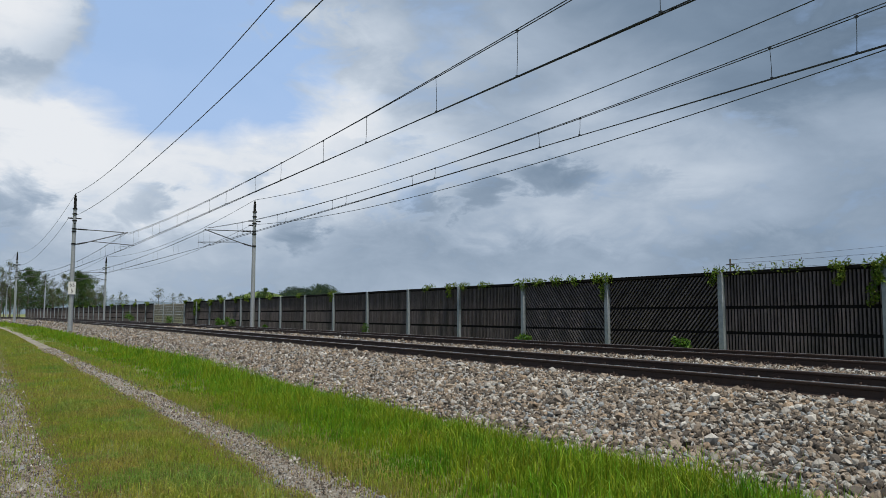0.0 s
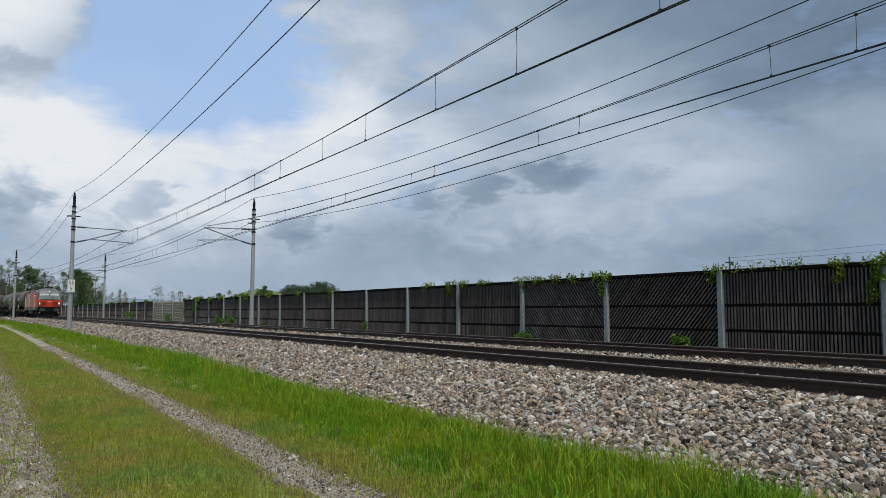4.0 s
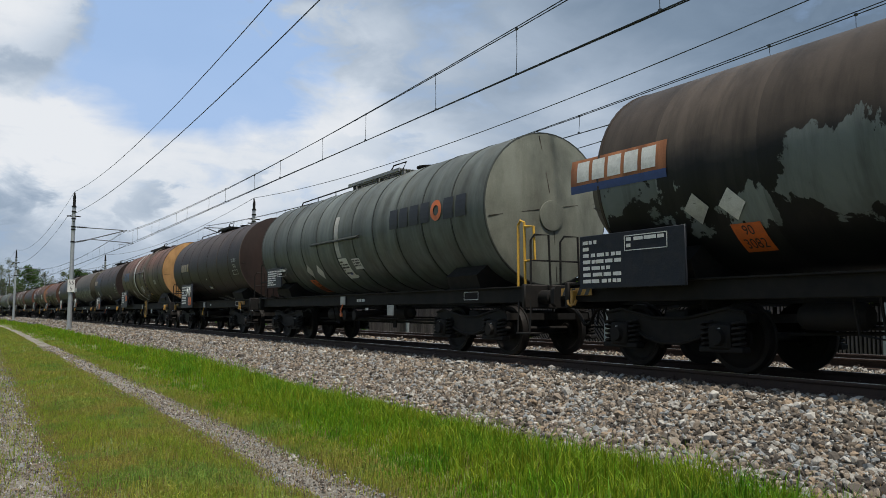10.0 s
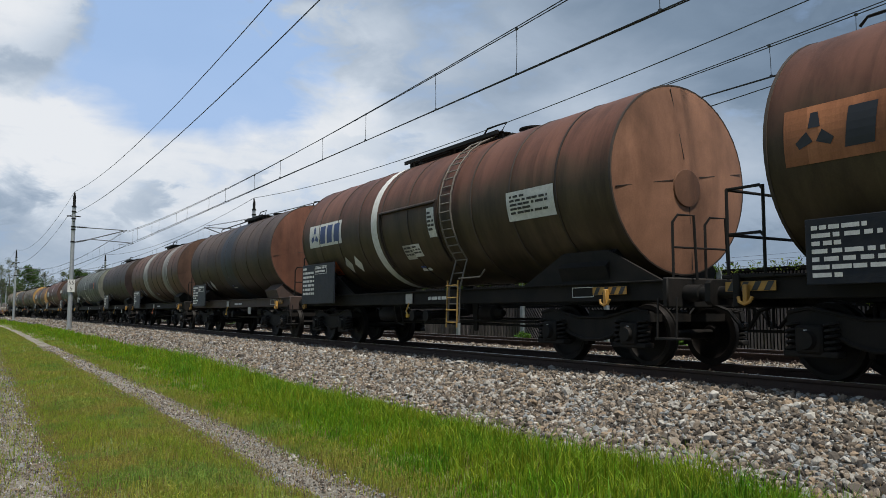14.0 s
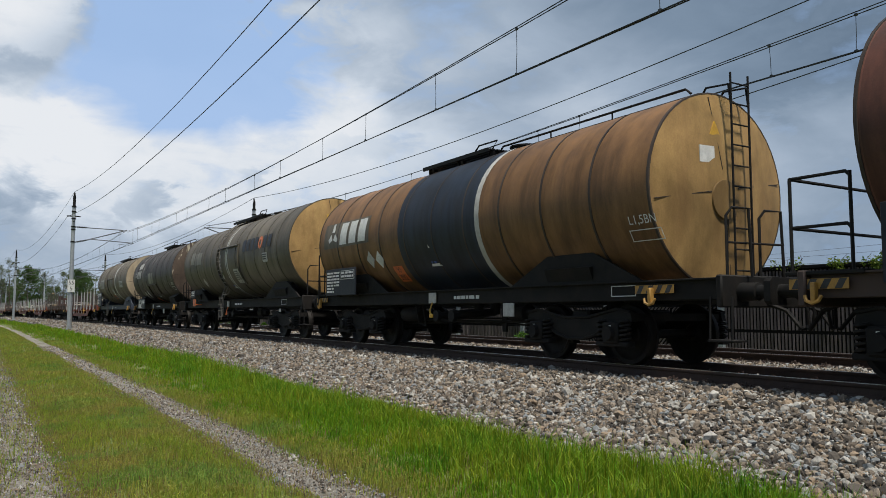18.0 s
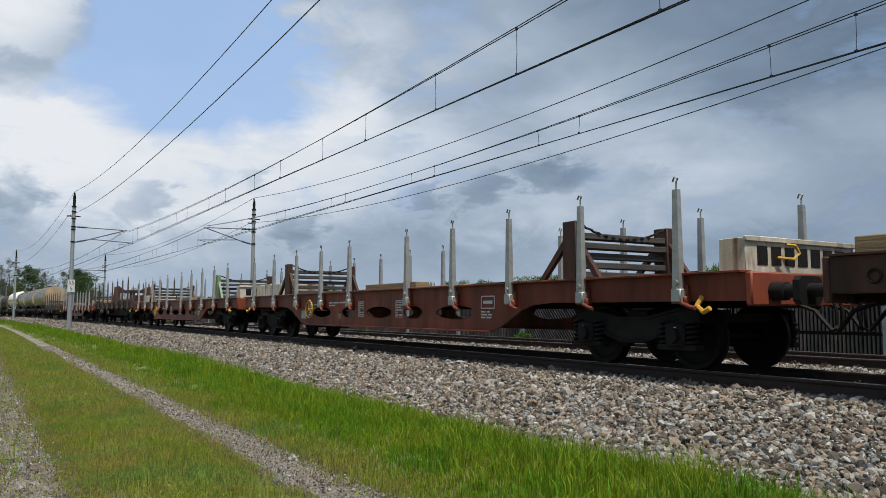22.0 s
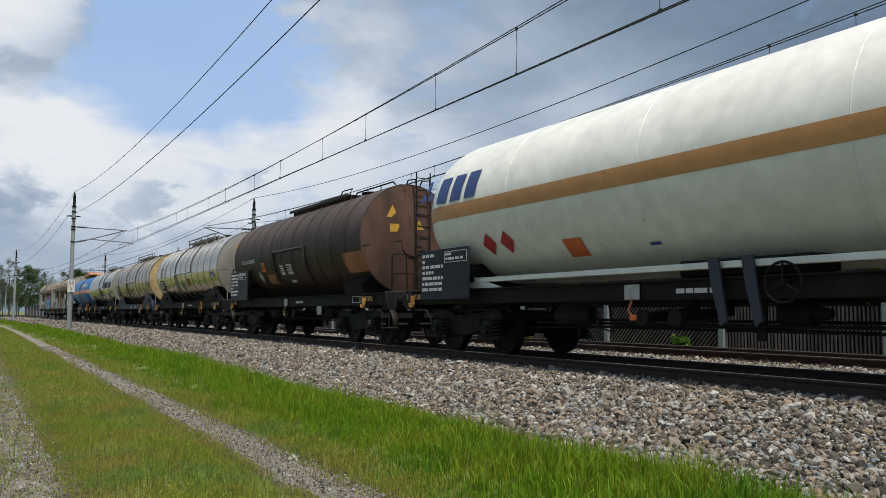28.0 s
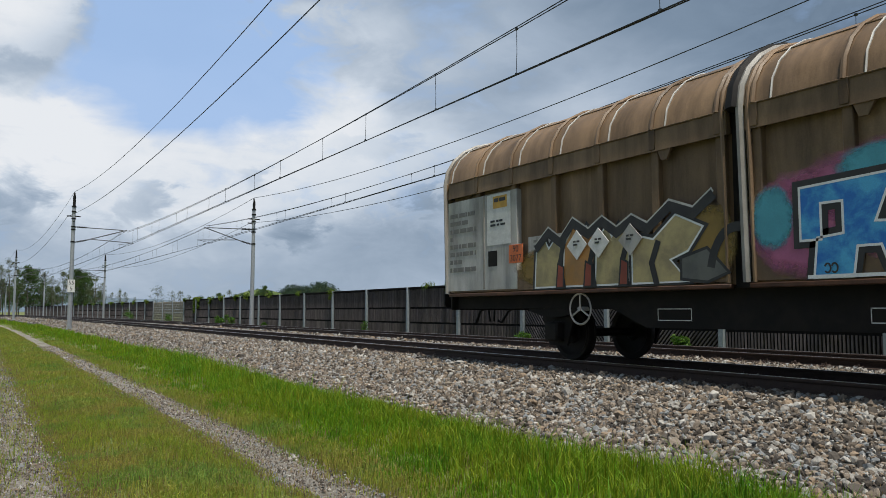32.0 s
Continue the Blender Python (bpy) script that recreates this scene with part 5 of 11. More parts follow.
    part("brake_rigging", Shape().tube([(-4.2, -0.6, 0.62), (-L + 4.2, -0.6, 0.62)], 0.025).tube([(-4.2, 0.5, 0.66), (-L + 4.2, 0.5, 0.66)], 0.025).tube([(-L / 2 - 1.5, -1.1, 1.0), (-L / 2 - 1.5, -1.0, 0.55), (-L / 2 - 1.2, -1.0, 0.5), (-L / 2 - 1.2, -1.1, 1.0)], 0.02), UNDER, w)
    if wheel:
        handwheel(w, -wheel[0], 0.98, wheel[1])
    if mark:
        kind, m0, m1, mz, mm = mark                 # from m0 to m1 behind the front buffers, at height mz
        if kind == "blades":
            h = (m0 - m1) / 3.85
            emblem_blades(-m0 + 0.5 * h, mz, h, mm, w, r, cz)
        elif kind == "loop":
            h = (m0 - m1) / 2
            lean = lambda z: 0.25 * (z - mz)
            rim = []
            for cx0, cz0, a0 in ((0.85, 0.28, 0.0), (0.35, 0.28, 0.5), (0.35, -0.28, 1.0), (0.85, -0.28, 1.5)):
                for k in range(5):
                    ang = math.pi * (a0 + k / 8)
                    rim.append((-m0 + h * (cx0 + 0.14 * math.cos(ang)), mz + h * (cz0 + 0.14 * math.sin(ang))))
            mx = sum(x for x, _ in rim) / len(rim)
            ring = [(x + lean(z), 0.0, z) for x, z in rim] + [(mx + (x - mx) * 0.78 + lean(z), 0.0, mz + (z - mz) * 0.78) for x, z in rim]
            n = len(rim)
            part("mark_outline", Shape().add(ring, [(k, (k + 1) % n, n + (k + 1) % n, n + k) for k in range(n)]).wrap(r, cz, 0.016), mm, w, "maroon outlined shape of the company mark", smooth=False)
            foot = slanted(-m0 + 1.1 * h, -m0 + 1.22 * h, -0.5 * h, mz - 0.42 * h, mz + 0.2 * h)
            part("mark_stroke", foot.wrap(r, cz, 0.016), mm, w, smooth=False)
            tail = slanted(-m0 + 1.75 * h, -m0 + 1.9 * h, 0.45 * h, mz - 0.5 * h, mz + 0.6 * h)
            part("mark_stroke", tail.wrap(r, cz, 0.016), mm, w, smooth=False)
        elif kind == "ring":
            block_mark(-m0, mz, (m0 - m1) / 5.3, 7, mm, w, r, cz, 4, ORANGE)
        else:
            block_mark(-m0, mz, (m0 - m1) / (kind * 0.78 - 0.16), kind, mm, w, r, cz)
    TRAIN.append((w, q, L))
    return w

# ---- tank wagons, front to rear ----
OCHRE = (0.30, 0.17, 0.07)
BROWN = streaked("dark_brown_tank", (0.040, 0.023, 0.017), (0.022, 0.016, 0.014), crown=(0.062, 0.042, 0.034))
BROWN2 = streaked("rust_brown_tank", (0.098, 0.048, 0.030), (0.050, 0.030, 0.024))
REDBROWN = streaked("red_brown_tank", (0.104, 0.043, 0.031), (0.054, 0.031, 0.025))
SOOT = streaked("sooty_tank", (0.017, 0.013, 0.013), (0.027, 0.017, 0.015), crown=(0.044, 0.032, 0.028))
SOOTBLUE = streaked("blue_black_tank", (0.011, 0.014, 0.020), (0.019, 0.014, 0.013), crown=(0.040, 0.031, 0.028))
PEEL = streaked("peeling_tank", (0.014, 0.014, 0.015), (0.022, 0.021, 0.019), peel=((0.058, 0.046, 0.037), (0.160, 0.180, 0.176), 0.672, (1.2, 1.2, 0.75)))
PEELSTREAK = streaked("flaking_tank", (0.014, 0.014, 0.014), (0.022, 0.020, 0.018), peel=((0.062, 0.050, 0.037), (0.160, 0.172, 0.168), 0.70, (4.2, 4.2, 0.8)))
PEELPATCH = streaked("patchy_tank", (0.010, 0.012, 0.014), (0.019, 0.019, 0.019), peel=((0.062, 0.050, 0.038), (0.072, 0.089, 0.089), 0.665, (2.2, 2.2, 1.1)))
PEELEND = streaked("peeling_end", (0.070, 0.060, 0.045), (0.042, 0.037, 0.030), third=(0.20, 0.22, 0.205), third_scale=1.3, third_edge=(0.57, 0.59))
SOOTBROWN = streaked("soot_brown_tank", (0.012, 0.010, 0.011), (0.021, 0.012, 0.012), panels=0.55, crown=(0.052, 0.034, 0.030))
SOOTEND = streaked("sooty_end", (0.033, 0.021, 0.018), (0.020, 0.015, 0.014))
GREEN = streaked("grey_green_tank", (0.118, 0.132, 0.124), (0.080, 0.080, 0.066), rough=0.5)
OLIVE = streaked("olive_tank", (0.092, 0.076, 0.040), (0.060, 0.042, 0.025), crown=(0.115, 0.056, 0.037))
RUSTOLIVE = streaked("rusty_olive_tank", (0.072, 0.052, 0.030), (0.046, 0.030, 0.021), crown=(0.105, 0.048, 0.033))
DRAB = streaked("drab_tank", (0.132, 0.112, 0.083), (0.082, 0.068, 0.052))
BEIGE = streaked("beige_tank", (0.165, 0.138, 0.098), (0.11, 0.088, 0.062))
SHABBY = streaked("shabby_tank", (0.050, 0.040, 0.034), (0.110, 0.092, 0.072), third=(0.24, 0.215, 0.175), third_scale=2.0, third_edge=(0.575, 0.615), panels=0.55, drips=0.5)
AMBER = streaked("amber_tank", (0.185, 0.098, 0.042), (0.10, 0.056, 0.03))
STEEL = material("clad_steel", (0.52, 0.405, 0.275), (0.41, 0.305, 0.20), 0.24, 0.92, scale=2, fine=80, stretch=(1, 1, 0.3), bump=0.04, spread=0.6)
BRIGHT = material("bright_steel", (0.72, 0.63, 0.49), (0.57, 0.465, 0.335), 0.18, 0.95, scale=2, fine=80, stretch=(1, 1, 0.3), bump=0.03, spread=0.5)
DULL = streaked("dull_steel", (0.46, 0.385, 0.29), (0.26, 0.20, 0.14), rough=0.30, metal=0.85, panels=0.55)
SILVEREND = material("silver_end", (0.54, 0.50, 0.42), (0.43, 0.385, 0.31), 0.34, 0.7, scale=2, fine=60, bump=0.03)
CREAM = streaked("cream_end", (0.41, 0.335, 0.235), (0.31, 0.245, 0.165))
YELLOWEND = streaked("yellow_end", (0.34, 0.215, 0.085), (0.24, 0.14, 0.058))
GOLDEND = streaked("gold_end", (0.40, 0.295, 0.150), (0.30, 0.215, 0.105))
OCHREEND = streaked("ochre_end", OCHRE, (0.20, 0.11, 0.05))
SALMON = streaked("salmon_end", (0.205, 0.105, 0.066), (0.145, 0.075, 0.048))
RUSTEND = streaked("rust_end", (0.092, 0.052, 0.037), (0.060, 0.038, 0.030))
REDEND = streaked("red_end", (0.17, 0.075, 0.05), (0.10, 0.05, 0.036))
GREENEND = streaked("green_grey_end", (0.20, 0.21, 0.175), (0.15, 0.15, 0.12))
GREYBAND = streaked("grey_band", (0.090, 0.087, 0.080), (0.055, 0.048, 0.042))
BLUEBAND = streaked("blue_band", (0.019, 0.026, 0.040), (0.020, 0.019, 0.020))
SILVERBAND = streaked("silver_band", (0.30, 0.30, 0.29), (0.16, 0.13, 0.11))
WORNGREY = streaked("worn_grey_band", (0.105, 0.108, 0.108), (0.040, 0.034, 0.032), third=(0.20, 0.205, 0.205), third_scale=1.6, third_edge=(0.50, 0.62))
DEEPBLUE = streaked("deep_blue_panel", (0.016, 0.030, 0.062), (0.022, 0.028, 0.040))
PALEDRAB = streaked("pale_drab_panel", (0.21, 0.20, 0.165), (0.15, 0.14, 0.11))
GREENSEAM = SEAMS["grey_green_tank"]
SHABBYEND = streaked("shabby_end", (0.085, 0.062, 0.048), (0.055, 0.042, 0.036), third=(0.38, 0.34, 0.25), third_scale=1.7, third_edge=(0.545, 0.565))
WALKGREY = material("galvanised_walkway", (0.30, 0.305, 0.31), (0.19, 0.19, 0.19), 0.6, 0.2, scale=7)
BROWNWALK = material("rusty_walkway", (0.052, 0.040, 0.034), (0.035, 0.028, 0.025), 0.7, scale=6)
MAROON = material("maroon_mark", (0.16, 0.022, 0.020), None, 0.5, scale=8, bump=0.03)
FADEDBLUE = material("faded_blue_mark", (0.055, 0.11, 0.20), (0.07, 0.09, 0.11), 0.55, scale=8, bump=0.03)
WHEELORANGE = material("rusty_orange_wheel", (0.30, 0.13, 0.05), (0.20, 0.10, 0.05), 0.6, scale=8)
NAVY = material("navy_frame", (0.030, 0.042, 0.068), (0.045, 0.045, 0.05), 0.6, scale=4)
BROWNFRAME = material("brown_frame", (0.060, 0.036, 0.028), (0.035, 0.027, 0.024), 0.7, scale=4)
CHARCOAL = material("charcoal_mark", (0.018, 0.020, 0.028), None, 0.55, scale=8, bump=0.03)
NIGHTBLUE = material("blue_mark", (0.035, 0.07, 0.22), None, 0.5, scale=8, bump=0.03)
TAN = material("tan_mark", (0.38, 0.30, 0.20), None, 0.55, scale=8, bump=0.03)


def build_tanks():
    T = tank_wagon
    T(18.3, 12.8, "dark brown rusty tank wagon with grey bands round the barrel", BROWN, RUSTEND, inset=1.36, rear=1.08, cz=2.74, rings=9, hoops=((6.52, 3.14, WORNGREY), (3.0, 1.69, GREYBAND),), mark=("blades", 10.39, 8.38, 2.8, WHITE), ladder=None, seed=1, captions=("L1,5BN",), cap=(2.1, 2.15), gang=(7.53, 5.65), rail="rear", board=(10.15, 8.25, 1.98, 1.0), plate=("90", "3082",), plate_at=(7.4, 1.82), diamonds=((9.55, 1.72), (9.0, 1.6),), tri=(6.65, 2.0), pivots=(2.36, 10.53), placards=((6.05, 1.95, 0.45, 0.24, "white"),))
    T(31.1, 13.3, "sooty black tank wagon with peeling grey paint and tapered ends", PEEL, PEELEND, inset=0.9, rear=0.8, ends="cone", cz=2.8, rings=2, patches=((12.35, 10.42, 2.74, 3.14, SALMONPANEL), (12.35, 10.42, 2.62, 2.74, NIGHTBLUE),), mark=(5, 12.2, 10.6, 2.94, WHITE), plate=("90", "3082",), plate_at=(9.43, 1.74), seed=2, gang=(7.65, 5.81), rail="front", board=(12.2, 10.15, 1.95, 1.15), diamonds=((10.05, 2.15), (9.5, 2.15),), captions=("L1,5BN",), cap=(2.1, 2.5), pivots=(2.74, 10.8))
    green = T(44.4, 15.5, "grey-green insulated tank wagon with pale end plate", GREEN, GREENEND, inset=1.46, rear=1.3, cz=2.79, rings=12, ring_mat=GREENSEAM, mark=("ring", 5.2, 2.06, 2.85, CHARCOAL), ladder=None, plate=("90", "3082",), plate_at=(10.86, 1.55), seed=3, stripes=False, gang=(9.4, 6.39), rail="rear", walk_mat=WALKGREY, board=(13.7, 12.4, 2.15, 1.55), diamonds=((10.59, 1.95), (9.9, 1.9),), placards=((8.1, 1.92, 0.5, 0.5, "white"), (7.35, 2.0, 0.45, 0.26, "white"),), patches=((8.35, 8.1, 2.2, 3.25, PALE),), ledge=(9.89, 6.86, 2.64), pivots=(2.6, 12.82))
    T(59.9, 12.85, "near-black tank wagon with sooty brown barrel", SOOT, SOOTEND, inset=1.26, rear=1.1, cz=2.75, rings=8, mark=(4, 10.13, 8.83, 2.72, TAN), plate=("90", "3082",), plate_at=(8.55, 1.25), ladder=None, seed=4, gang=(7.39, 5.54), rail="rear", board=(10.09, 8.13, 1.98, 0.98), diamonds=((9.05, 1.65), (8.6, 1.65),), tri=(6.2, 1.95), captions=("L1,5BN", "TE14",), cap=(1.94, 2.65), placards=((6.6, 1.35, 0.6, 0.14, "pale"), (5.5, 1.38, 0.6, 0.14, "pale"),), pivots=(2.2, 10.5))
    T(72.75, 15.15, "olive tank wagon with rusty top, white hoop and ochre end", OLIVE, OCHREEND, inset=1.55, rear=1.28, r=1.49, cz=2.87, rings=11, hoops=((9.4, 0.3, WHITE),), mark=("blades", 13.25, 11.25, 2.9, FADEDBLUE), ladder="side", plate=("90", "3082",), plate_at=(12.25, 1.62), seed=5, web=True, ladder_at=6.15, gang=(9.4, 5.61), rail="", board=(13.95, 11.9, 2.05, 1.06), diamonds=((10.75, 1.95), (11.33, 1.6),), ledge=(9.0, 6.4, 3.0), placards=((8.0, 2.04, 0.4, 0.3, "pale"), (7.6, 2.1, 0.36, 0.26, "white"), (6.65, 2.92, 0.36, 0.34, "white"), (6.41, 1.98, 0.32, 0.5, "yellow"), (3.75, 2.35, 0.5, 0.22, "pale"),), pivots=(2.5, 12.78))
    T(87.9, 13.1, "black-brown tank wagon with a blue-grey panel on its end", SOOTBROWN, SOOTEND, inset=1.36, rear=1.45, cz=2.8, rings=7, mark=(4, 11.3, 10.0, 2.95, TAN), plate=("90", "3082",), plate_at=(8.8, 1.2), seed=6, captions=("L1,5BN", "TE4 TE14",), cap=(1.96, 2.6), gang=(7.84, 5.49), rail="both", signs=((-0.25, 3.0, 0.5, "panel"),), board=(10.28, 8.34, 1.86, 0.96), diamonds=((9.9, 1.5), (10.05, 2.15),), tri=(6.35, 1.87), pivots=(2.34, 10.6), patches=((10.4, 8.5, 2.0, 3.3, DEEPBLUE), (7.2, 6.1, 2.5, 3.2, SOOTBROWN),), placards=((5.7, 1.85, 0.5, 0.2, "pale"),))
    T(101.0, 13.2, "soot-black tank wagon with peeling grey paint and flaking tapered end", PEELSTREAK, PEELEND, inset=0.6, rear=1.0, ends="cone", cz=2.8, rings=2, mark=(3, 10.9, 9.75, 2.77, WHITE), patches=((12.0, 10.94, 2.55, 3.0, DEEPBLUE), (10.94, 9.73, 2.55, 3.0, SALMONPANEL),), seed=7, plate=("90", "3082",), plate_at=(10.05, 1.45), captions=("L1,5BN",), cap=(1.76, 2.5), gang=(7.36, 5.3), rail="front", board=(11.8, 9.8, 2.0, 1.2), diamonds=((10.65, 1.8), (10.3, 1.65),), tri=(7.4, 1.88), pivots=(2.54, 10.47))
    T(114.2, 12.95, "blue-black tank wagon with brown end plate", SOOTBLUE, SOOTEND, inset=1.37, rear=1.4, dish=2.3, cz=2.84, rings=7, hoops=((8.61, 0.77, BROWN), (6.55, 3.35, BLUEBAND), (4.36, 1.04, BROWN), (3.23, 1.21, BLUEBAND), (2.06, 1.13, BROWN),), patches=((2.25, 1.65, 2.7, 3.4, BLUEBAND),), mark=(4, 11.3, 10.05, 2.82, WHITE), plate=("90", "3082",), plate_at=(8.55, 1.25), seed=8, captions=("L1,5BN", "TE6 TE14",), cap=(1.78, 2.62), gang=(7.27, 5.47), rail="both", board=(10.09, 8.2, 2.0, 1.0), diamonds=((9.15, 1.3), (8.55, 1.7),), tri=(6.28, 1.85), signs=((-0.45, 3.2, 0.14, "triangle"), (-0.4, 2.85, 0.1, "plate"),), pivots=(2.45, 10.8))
    T(127.15, 13.3, "rust-brown tank wagon with pale repair patches", RUSTOLIVE, BROWN2, inset=1.38, rear=1.2, cz=2.77, rings=6, patches=((11.85, 9.7, 2.45, 3.1, SALMONPANEL),), mark=("blades", 11.7, 9.95, 2.78, CHARCOAL), ladder=None, seed=9, plate=("90", "3082",), plate_at=(9.9, 1.35), signs=((-0.55, 3.95, 0.16, "patch"), (0.45, 3.6, 0.15, "patch"), (-0.75, 2.1, 0.13, "patch"), (0.55, 2.0, 0.16, "patch"), (-0.9, 2.75, 0.14, "patch"),), gang=(7.84, 6.07), rail="rear", board=(11.65, 9.73, 1.83, 1.1), diamonds=((9.25, 2.0), (8.72, 1.95),), tri=(6.9, 1.8), placards=((1.6, 2.1, 0.5, 0.36, "pale"),), ledge=(8.45, 4.95, 2.66), pivots=(2.23, 10.95))
    T(140.45, 14.75, "brown tank wagon with white hoop and salmon end plate", RUSTOLIVE, SALMON, inset=1.38, rear=1.02, r=1.49, cz=2.87, rings=11, hoops=((9.18, 0.3, WHITE),), patches=((13.2, 11.05, 2.55, 3.15, WHITE),), mark=("blades", 13.05, 11.2, 2.85, NIGHTBLUE), ladder="side", plate=("90", "3082",), plate_at=(12.0, 1.95), seed=10, web=True, ladder_at=5.9, gang=(9.31, 5.43), rail="", ledge=(8.85, 6.35, 3.05), board=(13.8, 11.55, 2.1, 1.02), diamonds=((11.1, 2.0), (10.55, 2.0),), placards=((7.8, 2.1, 0.4, 0.3, "pale"), (7.45, 2.12, 0.36, 0.26, "white"), (6.57, 2.63, 0.3, 0.6, "white"), (3.3, 2.62, 1.28, 0.5, "white"),), pivots=(2.3, 12.54))
    T(155.2, 13.7, "dark brown tank wagon with blue-grey band and red-brown end", BROWN, REDEND, inset=1.82, rear=1.4, cz=2.79, rings=9, hoops=((6.9, 1.4, BLUEBAND),), frame=BROWNFRAME, seed=11, gang=(7.53, 5.43), rail="rear", board=(11.9, 9.9, 1.91, 1.04))
    T(168.9, 14.7, "brown tank wagon patched with silver bands", BROWN2, RUSTEND, rings=11, hoops=((4.1, 1.1, SILVERBAND), (9.1, 1.2, SILVERBAND)), seed=12, rail="")
    T(183.6, 12.0, "soot-black tank wagon with dull grime", SOOT, SOOT, rings=7, seed=13, rail="rear")
    T(195.6, 15.5, "grey-green insulated tank wagon with bold dark mark", GREEN, GREENEND, inset=1.46, rear=1.0, cz=2.79, rings=12, ring_mat=GREENSEAM, mark=("ring", 5.95, 2.4, 2.85, CHARCOAL), ladder=None, plate=("90", "3082",), plate_at=(11.2, 1.6), seed=14, stripes=False, gang=(10.06, 6.64), rail="rear", walk_mat=WALKGREY, board=(14.0, 12.7, 2.15, 1.6), diamonds=((11.5, 1.95), (10.9, 1.95),), placards=((8.7, 1.95, 0.5, 0.5, "white"), (8.0, 2.0, 0.45, 0.26, "white"),), patches=((9.02, 8.76, 2.2, 3.25, PALE),), ledge=(10.5, 7.4, 2.64), pivots=(2.6, 13.0))
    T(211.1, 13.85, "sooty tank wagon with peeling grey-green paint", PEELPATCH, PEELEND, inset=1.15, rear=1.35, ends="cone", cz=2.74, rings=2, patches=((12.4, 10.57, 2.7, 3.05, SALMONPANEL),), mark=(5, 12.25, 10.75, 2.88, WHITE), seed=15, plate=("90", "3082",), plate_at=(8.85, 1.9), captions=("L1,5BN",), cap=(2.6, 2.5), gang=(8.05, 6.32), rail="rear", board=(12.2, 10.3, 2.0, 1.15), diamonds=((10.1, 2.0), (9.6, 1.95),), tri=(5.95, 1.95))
    T(224.95, 13.85, "red-brown tank wagon with a white hoop", REDBROWN, RUSTEND, inset=1.47, rear=1.4, cz=2.82, rings=9, hoops=((6.62, 0.3, WHITE),), patches=((12.1, 9.5, 2.5, 3.12, DEEPBLUE),), mark=("blades", 11.8, 9.7, 2.82, WHITE), frame=BROWNFRAME, seed=16, ladder=None, signs=((-0.35, 3.6, 0.32, "patch"), (0.5, 3.3, 0.2, "patch"),), gang=(7.28, 5.82), rail="rear", board=(12.25, 10.55, 1.93, 1.1), plate=("90", "3082",), plate_at=(10.05, 1.92), diamonds=((9.45, 1.95), (9.03, 1.78),), placards=((7.15, 1.85, 0.4, 0.2, "pale"),), pivots=(2.22, 11.56))
    T(238.8, 14.5, "amber-brown tank wagon with blue band and ochre end", AMBER, YELLOWEND, inset=1.56, rear=1.08, r=1.46, cz=2.6, rings=11, hoops=((7.42, 3.05, BLUEBAND), (5.82, 0.15, PALE),), patches=((13.1, 10.4, 2.45, 3.1, DRAB),), mark=("blades", 12.8, 10.6, 2.78, WHITE), seed=17, captions=("L1,5BN",), cap=(1.75, 2.1), signs=((-0.35, 3.1, 0.16, "patch"), (-0.15, 3.5, 0.12, "triangle"),), gang=(9.29, 6.64), rail="front", board=(12.95, 11.15, 1.9, 1.22), diamonds=((10.47, 2.04), (10.01, 2.02),), plate=("90", "3082",), plate_at=(9.33, 1.66), tri=(7.65, 1.95), web=True, pivots=(3.56, 11.54))
    T(253.4, 15.7, "drab olive tank wagon with a yellow end plate", DRAB, YELLOWEND, inset=1.22, rear=1.1, cz=2.82, rings=13, hoops=((7.9, 0.3, PALE),), mark=("ring", 5.9, 2.85, 3.08, CHARCOAL), ladder="side", seed=18, web=True, plate=("90", "3082",), stripes=False, signs=((-0.2, 3.7, 0.1, "plate"),), ladder_at=8.85, gang=(10.04, 6.4), rail="", ledge=(9.1, 6.4, 3.2), patches=((13.4, 12.75, 2.8, 3.3, PALEDRAB), (12.65, 11.6, 2.75, 3.25, PALEDRAB),), placards=((6.9, 2.1, 0.6, 0.5, "pale"), (3.45, 2.56, 0.5, 0.3, "pale"), (8.75, 2.5, 0.26, 0.9, "pale"),), diamonds=((11.65, 2.0), (12.9, 1.65),), boards=False, small_plate=True, pivots=(2.66, 13.15))
    T(269.1, 13.05, "shabby grey-brown tank wagon with flaking paint", SHABBY, SHABBYEND, inset=1.45, rear=1.15, cz=2.77, rings=9, mark=("blades", 11.1, 9.45, 2.88, PALE), seed=19, plate=("90", "3082",), plate_at=(7.6, 1.4), captions=("L1,5BN",), cap=(1.92, 2.15), gang=(7.68, 5.14), rail="front", board=(10.07, 8.25, 1.5, 0.96), diamonds=((9.55, 1.76), (8.8, 1.76),), tri=(6.55, 1.8), patches=((10.4, 9.3, 3.2, 3.5, PALE), (7.45, 6.2, 2.3, 2.85, PALEDRAB),), ledge=(7.6, 5.5, 2.24), pivots=(2.46, 10.6))
